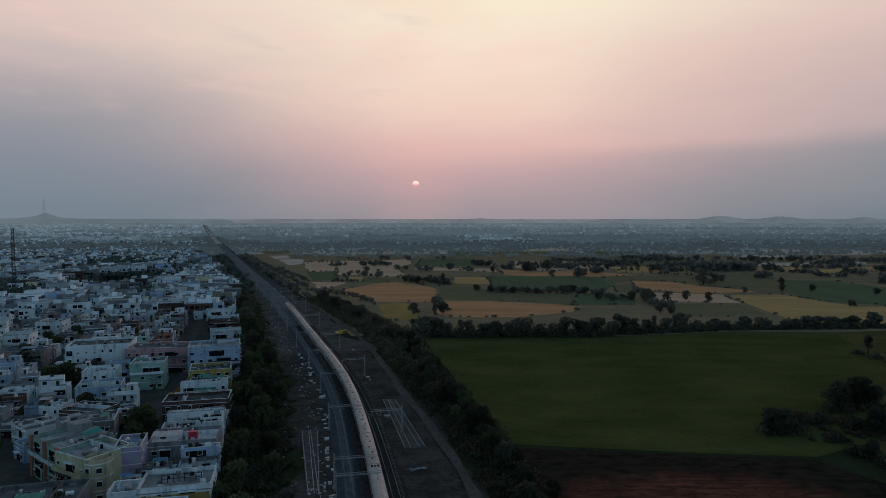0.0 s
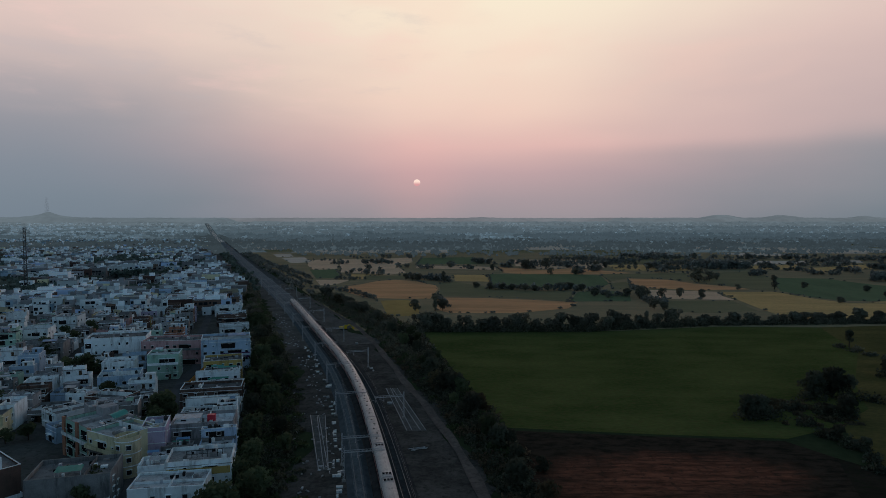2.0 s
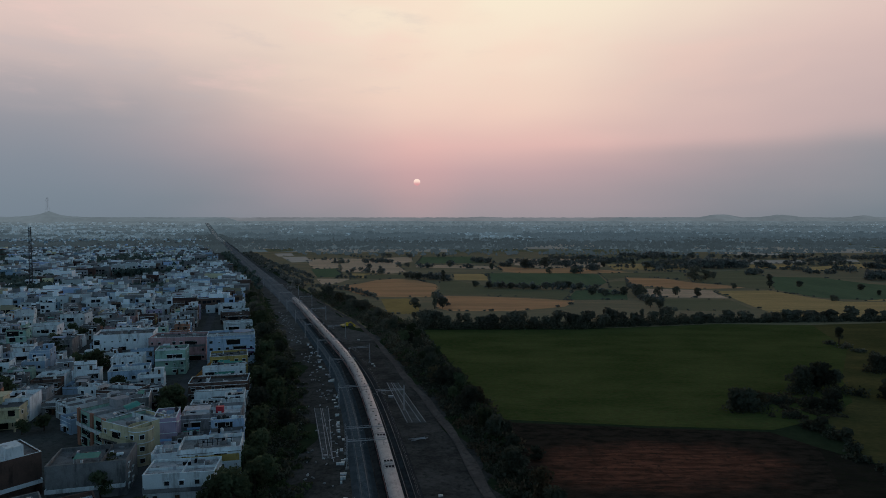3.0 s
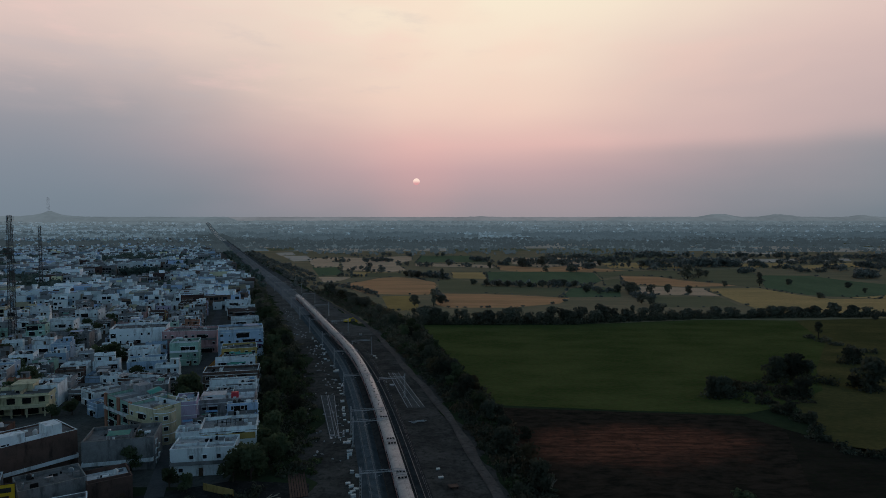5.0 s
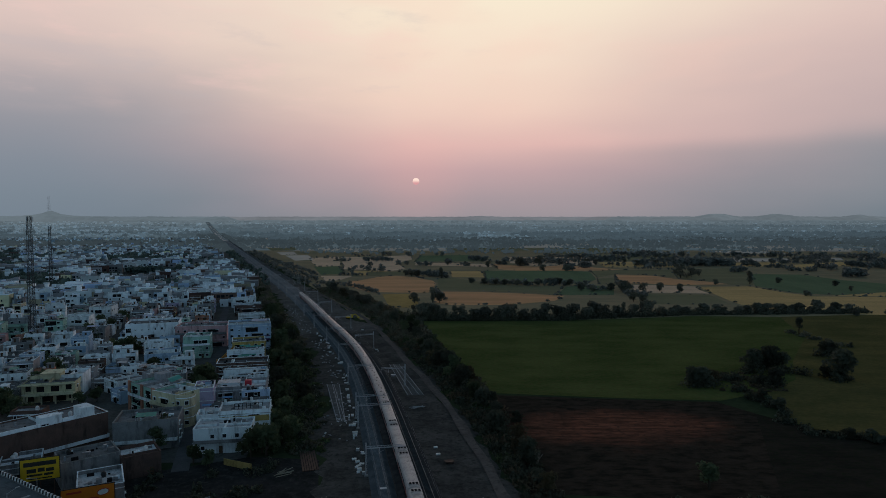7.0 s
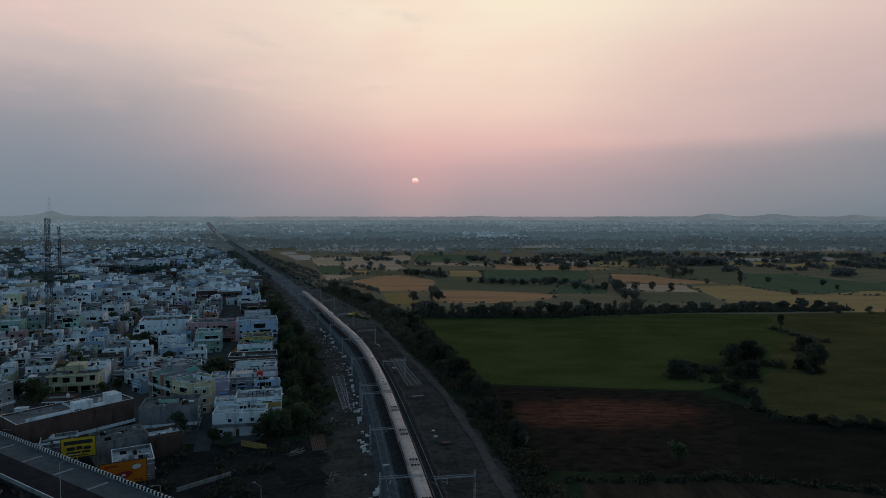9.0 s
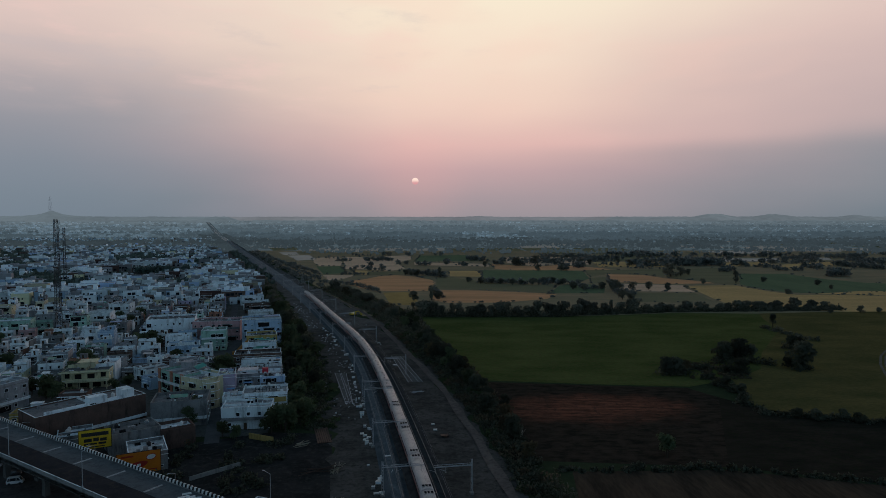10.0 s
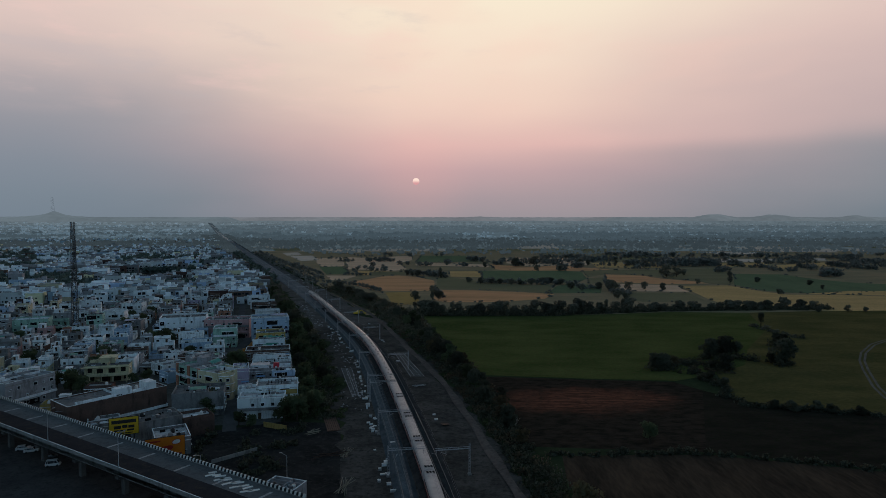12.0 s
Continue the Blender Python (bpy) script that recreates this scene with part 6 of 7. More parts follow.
def tree_stuff(name, spots, mat, label, seed, leaves=26):
    """Far trees, each a rough clump of facets round its own stem, in one mesh."""
    r = np.random.RandomState(seed)
    vs, fs = [], []
    for x, y, h, w in spots:
        d = r.normal(size=(leaves, 3))
        d /= np.linalg.norm(d, axis=1)[:, None]
        up = far_rise(y)
        lump = 1 + 0.3 * np.sin(d[:, :1] * 4 + x) * np.sin(d[:, 2:] * 5 + y)
        c = d * r.uniform(0.4, 1.0, (leaves, 1)) * lump * (w * 0.5, w * 0.5, h * 0.42) + (x, y, h * 0.54 + up)
        s = 0.2 * (w + h) / 2 * (40 / leaves) ** 0.4
        u = r.normal(size=(leaves, 3)) * s * 0.62
        q = r.normal(size=(leaves, 3)) * s * 0.62
        k = len(vs)
        vs += np.stack([c - u, c + q, c + u, c - q], 1).reshape(-1, 3).tolist()
        fs += [(k + i * 4, k + i * 4 + 1, k + i * 4 + 2, k + i * 4 + 3) for i in range(leaves)]
        k = len(vs)
        vs += [(x - 0.25, y, up - 0.2), (x + 0.25, y, up - 0.2), (x, y, up + h * 0.6)]
        fs.append((k, k + 1, k + 2))
    ob = new(name, from_arrays(name, vs, fs, mat))
    return tagged(ob, label, "trees", kind="stuff")


BELT_SPOTS = []
brng = random.Random(31)


def belt(x0, y0, x1, y1, n, h):
    """A row of n trees about h high between two places."""
    for i in range(n):
        f = (i + brng.uniform(0.1, 0.9)) / n
        t = h * brng.uniform(0.6, 1.15)
        BELT_SPOTS.append((x0 + (x1 - x0) * f, y0 + (y1 - y0) * f + brng.uniform(-4, 4), t, t * brng.uniform(0.75, 1.2)))
        if brng.random() < 0.6:
            BELT_SPOTS.append((BELT_SPOTS[-1][0] + brng.uniform(-5, 5), BELT_SPOTS[-1][1] + brng.uniform(-3, 3), t * 0.4, t * 0.8))


# rows of trees between the fields
belt(-199, 991, -155, 991, 6, 5.3)
belt(-116, 928, -72, 928, 9, 7.5)
belt(-65, 861, -45, 861, 4, 7.0)
belt(-33, 841, -14, 841, 5, 7.5)
belt(5, 872, 13, 882, 3, 7.9)
belt(24, 841, 37, 841, 4, 6.0)
belt(-39, 709, 5, 670, 14, 7.4)
belt(39, 607, 137, 592, 28, 6.5)
belt(75, 861, 86, 861, 3, 9.3)
belt(102, 841, 114, 841, 3, 13.6)
belt(127, 872, 158, 916, 6, 8.8)
belt(156, 861, 169, 861, 4, 9.3)
belt(152, 770, 161, 770, 3, 9.7)
belt(178, 804, 193, 804, 4, 8.7)
belt(232, 952, 254, 952, 5, 6.0)
belt(221, 841, 247, 841, 5, 6.0)
belt(258, 841, 277, 841, 4, 9.8)
belt(271, 822, 308, 822, 9, 8.9)
belt(312, 832, 391, 841, 24, 11.3)
belt(337, 738, 368, 754, 6, 7.4)
belt(406, 841, 423, 841, 5, 10.6)
belt(412, 822, 441, 795, 12, 5.8)
belt(418, 754, 452, 754, 9, 6.1)
belt(486, 822, 493, 786, 8, 7.9)
belt(439, 682, 462, 682, 8, 10.4)
belt(542, 841, 566, 770, 16, 8.7)
belt(481, 1148, 532, 1148, 8, 5.1)
belt(562, 1167, 589, 1167, 5, 8.4)
belt(634, 1205, 669, 1205, 7, 7.6)
belt(550, 978, 586, 978, 8, 6.1)
belt(623, 928, 681, 928, 8, 5.8)
belt(275, 1130, 416, 1113, 20, 5.0)
belt(164, 1130, 265, 1130, 16, 6.1)
belt(-116, 702, -83, 695, 8, 5.0)
belt(-157, 928, -135, 928, 4, 5.8)
belt(-238, 1186, -187, 1148, 6, 5.2)
belt(-156, 1064, -117, 1049, 6, 4.7)
belt(39, 940, 71, 916, 8, 8.3)
belt(132, 569, 147, 551, 7, 4.5)
belt(172, 612, 164, 551, 6, 6.3)
belt(154, 519, 167, 505, 9, 5.5)
belt(241, 795, 289, 770, 8, 3.5)
belt(-125, 618, -75, 578, 14, 4.8)
belt(-74, 569, -51, 519, 7, 4.4)
belt(-8, 547, 3, 481, 5, 5.1)
belt(-314, 1080, -127, 629, 26, 6.1)
belt(-213, 851, -140, 695, 12, 5.6)

for _k in range(34):
    _y = brng.uniform(860, 1220)
    _x = brng.uniform(60, 0.7 * _y)
    _w = brng.uniform(25, 110)
    belt(_x, _y, _x + _w, _y + brng.uniform(-14, 14), int(_w / 6), brng.uniform(5, 9.5))


def far_trees():
    r = random.Random(21)
    town_side, field_side, hazy = [], [p for p in BELT_SPOTS if p[1] < 1080], [p for p in BELT_SPOTS if p[1] >= 1080]
    # single trees and patches of wood over the farmland
    for i in range(9000):
        y = 700 + 1200 * r.random() ** 0.8
        lo = rail_x(y) + 30
        x = lo + r.random() * (0.78 * (y + 60) - lo)
        n = noise.noise(Vector((x * 0.007, y * 0.012, 1.0)))
        far = min(1.0, max(0.0, (y - 1000) / 560))
        if n < 0.24 - 0.7 * far or r.random() > 0.14 + 0.8 * far:
            continue
        h = r.uniform(3.5, 9)
        (field_side if y < 1080 else hazy).append((x, y, h, h * r.uniform(0.8, 1.4)))
    for i in range(6500):
        y = 300 + 1420 * r.random() ** 1.1
        hi = along([(455, -150), (618, -200), (1200, -445), (2100, -790)], y) - 5
        x = hi - r.random() * (0.74 * (y + 60) + hi)
        if y > 460 and (wooded(x, y) or noise.noise(Vector((x * 0.008, y * 0.008, 3.0))) < -0.1 or r.random() < 0.12):
            h = r.uniform(4, 9)
            (town_side if y < 1150 else hazy).append((x, y, h, h * r.uniform(0.9, 1.5)))
    for a, b, rx, ry in GROVES:
        for i in range(int(rx * ry / 22)):
            u, v = r.uniform(-1, 1), r.uniform(-1, 1)
            if u * u + v * v < 1:
                h = r.uniform(5, 10)
                town_side.append((a + u * rx, b + v * ry, h, h * r.uniform(0.9, 1.4)))
    # scrub along the railway
    for i in range(300):
        y = 560 + i * 6.0
        for s in (-1, 1):
            if r.random() < 0.75:
                h = r.uniform(2.5, 7)
                (hazy if y > 1150 else town_side if s < 0 else field_side).append((rail_x(y) + s * r.uniform(12, 27), y, h, h * 1.3))
    for i in range(520):
        y = r.uniform(1150, 2250)
        h = r.uniform(3.5, 8)
        hazy.append((rail_x(y) - r.uniform(15, 75), y, h, h * r.uniform(1.0, 1.8)))
    # low growth along the field edges
    for pts in FIELDS:
        for a, b in zip(pts, pts[1:] + pts[:1]):
            if 430 < a[1] < 1150 and 430 < b[1] < 1150:
                a, b = Vector(a), Vector(b)
                n = int((b - a).length / 4)
                keep = r.choice((0.05, 0.15, 0.45))
                for i in range(n):
                    if r.random() < keep:
                        p = a.lerp(b, (i + r.random()) / n)
                        h = r.uniform(0.5, 1.8)
                        field_side.append((p.x + r.uniform(-1, 1), p.y + r.uniform(-1, 1), h, h * r.uniform(1.3, 2.6)))
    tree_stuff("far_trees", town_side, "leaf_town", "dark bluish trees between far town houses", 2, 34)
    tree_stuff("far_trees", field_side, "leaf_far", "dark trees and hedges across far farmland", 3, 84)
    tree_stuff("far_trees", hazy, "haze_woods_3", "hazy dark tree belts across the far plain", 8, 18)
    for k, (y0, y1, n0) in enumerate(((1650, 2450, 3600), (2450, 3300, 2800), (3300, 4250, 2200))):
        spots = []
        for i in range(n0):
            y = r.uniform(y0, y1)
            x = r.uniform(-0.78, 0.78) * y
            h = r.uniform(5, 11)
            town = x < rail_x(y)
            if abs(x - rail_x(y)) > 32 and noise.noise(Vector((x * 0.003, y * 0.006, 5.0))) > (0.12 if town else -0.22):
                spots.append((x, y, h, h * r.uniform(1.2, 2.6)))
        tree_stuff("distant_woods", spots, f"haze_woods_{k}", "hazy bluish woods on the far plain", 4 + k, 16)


far_trees()

# ---- flyover ----
BR_A = Vector((-112.7, 140.9, 0))
BR_D = Vector((0.843, -0.538, 0))
BR_N = Vector((-0.538, -0.843, 0))
DECK = 7.3


def on_bridge(s, o, z=0.0):
    """s metres along the far edge, o metres in from it towards the near edge."""
    p = BR_A + BR_D * s + BR_N * o
    return Vector((p.x, p.y, z))


BR_ROT = math.degrees(math.atan2(BR_D.y, BR_D.x))
BR_W = 13.6


def bridge_pose(s, o, z):
    p = on_bridge(s, o)
    return pose(p.x, p.y, z, 0, 0, BR_ROT)


flyover = thing("flyover", bridge_pose(0, 0, 0), "concrete road flyover crossing beside the town", "bridge", kind="structure")
S0, S1, S2, CLIMB = -120.0, 100.0, 215.0, 5.5


def climbing(bm):
    """Lifts what lies past the level stretch, so that the deck clears the railway."""
    for v in bm.verts:
        v.co.z += max(0.0, (v.co.x - S1) / (S2 - S1)) * CLIMB
    return bm


for name, mat, z0, z1, o0, o1 in (("deck", "worn_concrete", DECK - 1.1, DECK - 0.1, 0.0, BR_W), ("girder", "worn_concrete", DECK - 2.2, DECK - 1.1, 1.2, 3.0), ("girder", "worn_concrete", DECK - 2.2, DECK - 1.1, 5.8, 7.6), ("girder", "worn_concrete", DECK - 2.2, DECK - 1.1, 10.6, 12.4),
                                 ("apron", "pale_apron", DECK - 0.1, DECK, 0.45, 6.6), ("carriageway", "asphalt", DECK - 0.1, DECK - 0.004, 6.6, BR_W - 0.45)):
    for a, b in ((S0, S1), (S1, S2)):
        bm = bmesh.new()
        box(bm, a, b, -o1, -o0, z0, z1)
        part(name, climbing(bm), mat, flyover)
bm = bmesh.new()
ribbon(bm, [[(s, -BR_W + a, z) for a, z in ((0.0, DECK - 1.1), (0.0, DECK + 0.85), (0.22, DECK + 0.85), (0.45, DECK + 0.1), (0.45, DECK - 0.05))] for s in (S0, S1, S2)])
part("near_parapet", climbing(bm), "worn_concrete", flyover)
for a, b in ((S0, S1), (S1, S2)):
    bm = bmesh.new()
    box(bm, a, b, -BR_W + 0.02, -BR_W + 0.2, DECK + 0.86, DECK + 0.92)
    part("parapet_cap", climbing(bm), "wall_white", flyover, "whitewashed parapet cap")
    bm = bmesh.new()
    box(bm, a, b, -0.32, -0.05, DECK - 0.1, DECK + 0.2)
    part("kerb", climbing(bm), "worn_concrete", flyover)
s = -52.0
white_block, black_block = None, None
k = 0
while s < 99.4:
    bm = bmesh.new() if (white_block is None or black_block is None) else None
    if bm:
        box(bm, 0, 0.62, -0.34, -0.03, DECK + 0.2, DECK + 1.0)
        for v in bm.verts:
            v.co.x += 0.3 * (v.co.z - DECK - 0.6)
        me = mesh_of("parapet_block", bm, "white_paint" if k % 2 == 0 else "black_paint")
        if k % 2 == 0:
            white_block = me
        else:
            black_block = me
    part("parapet_block", white_block if k % 2 == 0 else black_block, None, flyover, "", pose(s, 0, 0))
    s += 0.64
    k += 1
for i in range(-4, 7):
    bm = bmesh.new()
    box(bm, 0, 0.75, -6.4, -1.9, DECK + 0.004, DECK + 0.018)
    part("cross_line", bm, "worn_paint", flyover, "worn white line across the apron", pose(i * 14.6 + 3, 0, 0))
for i in range(-4, 9):
    for o in (3.0, 10.6):
        bm = bmesh.new()
        box(bm, -0.7, 0.7, -0.6, 0.6, -0.2, DECK - 2.9)
        part("pier", bm, "pier_concrete", flyover, "", pose(i * 20.0 + 8, -o, 0))
    bm = bmesh.new()
    box(bm, -0.8, 0.8, -BR_W + 0.8, -0.8, DECK - 2.9, DECK - 2.2)
    part("pier_cap", bm, "pier_concrete", flyover, "", pose(i * 20.0 + 8, 0, 0))
prng = random.Random(3)
for i in range(15):
    bm = bmesh.new()
    w = prng.uniform(1.6, 2.8)
    box(bm, -w / 2, w / 2, -0.38, 0.38, 0, 0.12)
    solid("concrete_plank", bm, "white_paint", "pale precast plank lying on the flyover", "plank", bridge_pose(70.5 + i * 1.15 + prng.uniform(-0.3, 0.3), 2.0 + i * 0.09 + (1.5 if i % 3 == 1 else 0) + prng.uniform(-0.3, 0.3), DECK) @ pose(0, 0, 0, 0, 0, prng.uniform(48, 68)), "planks on the flyover")


def street_lamp(m):
    root = thing("street_lamp", m, "thin grey street lamp post with one arm", "street lamp", "street lamps")
    bm = bmesh.new()
    beam(bm, (0, 0, 0), (0, 0, 8.0), 0.09, 8, 0.6)
    part("post", bm, "galvanised", root)
    bm = bmesh.new()
    beam(bm, (0, 0, 7.9), (1.6, 0, 8.5), 0.045, 6)
    part("arm", bm, "galvanised", root)
    bm = bmesh.new()
    box(bm, 1.4, 2.1, -0.13, 0.13, 8.45, 8.57)
    part("lamp_head", bm, "galvanised", root)
    bm = bmesh.new()
    box(bm, -0.2, 0.2, -0.2, 0.2, -0.02, 0.15)
    part("base_plate", bm, "worn_concrete", root)
    return root


lamp = street_lamp(bridge_pose(-18, BR_W - 0.25, DECK + 0.9) @ pose(0, 0, 0, 0, 0, 90))
for s, o in ((16, BR_W - 0.25), (50, BR_W - 0.25), (-52, BR_W - 0.25)):
    copy_thing(lamp, bridge_pose(s, o, DECK + 0.9) @ pose(0, 0, 0, 0, 0, 90))
for s in (-8, 12, 26, 60):
    copy_thing(lamp, bridge_pose(s, -2.5, 0) @ pose(0, 0, 0, 0, 0, -90))
copy_thing(lamp, pose(-38.6, 110.5, 0, 0, 0, 160))

# ---- hoardings ----
def hoarding(name, m, w, z0, z1, mat, label, bars):
    root = thing(name, m, label, "billboard", "hoardings")
    bm = bmesh.new()
    box(bm, -w / 2, w / 2, 0, 0.15, z0, z1)
    part("panel", bm, mat, root)
    bm = bmesh.new()
    for a, b, c, e in ((-w / 2 - 0.15, w / 2 + 0.15, z0 - 0.15, z0), (-w / 2 - 0.15, w / 2 + 0.15, z1, z1 + 0.15), (-w / 2 - 0.15, -w / 2, z0, z1), (w / 2, w / 2 + 0.15, z0, z1)):
        box(bm, a, b, -0.06, 0.2, c, e)
    part("border", bm, "black_paint", root)
    for x in (-w * 0.35, 0, w * 0.35):
        bm = bmesh.new()
        beam(bm, (x, 0.3, 0), (x, 0.3, z1), 0.1)
        part("support", bm, "rusty_steel", root)
    for x0, x1, a, b, mt in bars:
        bm = bmesh.new()
        box(bm, x0 * w, x1 * w, -0.02, 0.0, z0 + a * (z1 - z0), z0 + b * (z1 - z0))
        part("printed_bar", bm, mt, root)
    return root


hoarding("billboard", pose(-93.2, 136.0, 0, 0, 0, 24), 7.8, 4.6, 9.7, "sign_yellow", "yellow billboard with dark printed bars", [(-0.42, 0.42, 0.66, 0.86, "black_paint"), (-0.34, -0.10, 0.36, 0.54, "black_paint"), (-0.06, 0.12, 0.38, 0.56, "black_paint"), (0.15, 0.36, 0.36, 0.52, "black_paint"), (-0.34, 0.06, 0.20, 0.29, "black_paint"), (0.10, 0.34, 0.19, 0.30, "black_paint"), (-0.30, 0.30, 0.06, 0.11, "black_paint")])
hoard2 = hoarding("billboard", pose(-77.0, 126.9, 0, 0, 0, 26), 10.2, 1.3, 6.9, "sign_orange", "orange billboard with a red oval and white oval badge", [(-0.40, -0.12, 0.80, 0.88, "sign_red"), (0.22, 0.42, 0.10, 0.15, "sign_red")])


def oval(name, cx, cz, a, b, tilt, depth, mt, label):
    """A flat oval printed on the billboard's face."""
    bm = bmesh.new()
    ct, st = math.cos(radians(tilt)), math.sin(radians(tilt))
    pts = [(a * math.cos(q) * ct - b * math.sin(q) * st, a * math.cos(q) * st + b * math.sin(q) * ct) for q in (2 * math.pi * i / 24 for i in range(24))]
    lo, hi = [bm.verts.new((x + cx, -depth, z + cz)) for x, z in pts], [bm.verts.new((x + cx, 0.0, z + cz)) for x, z in pts]
    bm.faces.new(lo)
    for i in range(24):
        bm.faces.new((lo[i], lo[(i + 1) % 24], hi[(i + 1) % 24], hi[i]))
    part(name, bm, mt, hoard2, label)


oval("printed_oval", -0.9, 3.3, 3.1, 0.95, 14, 0.03, "sign_red", "tilted dark red oval")
oval("badge_rim", 2.9, 5.3, 1.25, 0.78, 8, 0.03, "sign_red", "red rim of an oval badge")
oval("oval_badge", 2.9, 5.3, 1.05, 0.6, 8, 0.045, "white_paint", "white oval badge")
for x0, z0 in ((-2.6, 2.75), (-1.5, 3.05), (-0.4, 3.3)):
    bm = bmesh.new()
    box(bm, x0, x0 + 0.85, -0.045, 0.0, z0, z0 + 0.55)
    part("printed_bar", bm, "white_paint", hoard2, "white printed bar")

# ---- parked cars ----
def car(m, mat, label, L=3.9, van=False):
    root = thing("parked_car", m, label, "car", "parked cars")
    W, top = 0.82, 1.82 if van else 1.46
    bm = bmesh.new()
    box(bm, -L / 2, L / 2, -W, W, 0.3, 0.98)
    bmesh.ops.bevel(bm, geom=bm.edges[:], offset=0.14, segments=2, affect="EDGES")
    part("body", bm, mat, root)
    x0, x1 = (-L / 2 + 0.1, L / 2 - 0.35) if van else (-L / 2 + 0.25, L / 2 - 0.95)
    bm = bmesh.new()
    lo_p = ((x0, -W + 0.06, 0.95), (x1, -W + 0.06, 0.95), (x1, W - 0.06, 0.95), (x0, W - 0.06, 0.95))
    hi_p = ((x0 + 0.25, -W + 0.18, top - 0.05), (x1 - 0.55, -W + 0.18, top - 0.05), (x1 - 0.55, W - 0.18, top - 0.05), (x0 + 0.25, W - 0.18, top - 0.05))
    lo, hi = [bm.verts.new(p) for p in lo_p], [bm.verts.new(p) for p in hi_p]
    for i in range(4):
        bm.faces.new((lo[i], lo[(i + 1) % 4], hi[(i + 1) % 4], hi[i]))
    bm.faces.new(hi)
    part("cabin", bm, mat, root)
    for i, pane in enumerate(("side_window", "windscreen", "side_window", "rear_window")):
        ring = [Vector(p) for p in (lo_p[i], lo_p[(i + 1) % 4], hi_p[(i + 1) % 4], hi_p[i])]
        mid = sum(ring, Vector()) / 4
        out = (ring[1] - ring[0]).cross(ring[3] - ring[0]).normalized() * 0.02
        bm = bmesh.new()
        outer = [bm.verts.new(mid + (p - mid) * 0.86 + out) for p in ring]
        inner = [bm.verts.new(mid + (p - mid) * 0.88 - out * 0.5) for p in ring]
        bm.faces.new(outer)
        for k in range(4):
            bm.faces.new((inner[k], inner[(k + 1) % 4], outer[(k + 1) % 4], outer[k]))
        part(pane, bm, "dark_glass", root)
    bm = bmesh.new()
    box(bm, x0 + 0.2, x1 - 0.5, -W + 0.15, W - 0.15, top - 0.05, top + 0.03)
    bmesh.ops.bevel(bm, geom=bm.edges[:], offset=0.03, segments=1, affect="EDGES")
    part("roof", bm, mat, root)
    for q in (0.0, 0.45):
        for s in (-1, 1):
            bm = bmesh.new()
            x = x0 + (x1 - x0) * (0.2 + q)
            beam(bm, (x, s * (W - 0.05), 0.95), (x + 0.06, s * (W - 0.16), top - 0.03), 0.05)
            part("pillar", bm, mat, root)
    for s in (-1, 1):
        for x in (-L * 0.31, L * 0.31):
            bm = bmesh.new()
            beam(bm, (x, s * W - 0.1, 0.31), (x, s * W + 0.04, 0.31), 0.31, 14)
            wheel = part("wheel", bm, "black_rubber", root)
            bm = bmesh.new()
            beam(bm, (x, s * (W + 0.035), 0.31), (x, s * (W + 0.06), 0.31), 0.17, 10)
            part("rim", bm, "galvanised", wheel)
    for x, mt, nm in ((L / 2 - 0.01, "porcelain", "headlight"), (-L / 2 + 0.01, "sign_red", "tail_light")):
        for s in (-0.55, 0.55):
            bm = bmesh.new()
            box(bm, x - 0.03, x + 0.03, s - 0.16, s + 0.16, 0.62, 0.78)
            part(nm, bm, mt, root)
    return root


car(pose(-106.8, 123.6, 0, 0, 0, 18), "car_white", "white minivan parked under the flyover", 3.8, True)
car(pose(-110.8, 128.6, 0, 0, 0, 30), "car_dark", "dark car parked beside a flyover pier", 3.8)
car(pose(-123.0, 135.6, 0, 0, 0, 22), "car_white", "white hatchback parked under the flyover", 3.9)
car(pose(-119.6, 134.0, 0, 0, 0, 26), "car_white", "white hatchback car parked beside another", 3.9)
car(pose(-80.5, 182.0, 0, 0, 0, 108), "car_white", "white car parked in the lane", 3.9)
car(pose(-92.0, 222.0, 0, 0, 0, 106), "car_white", "white car standing further up the lane", 3.9)

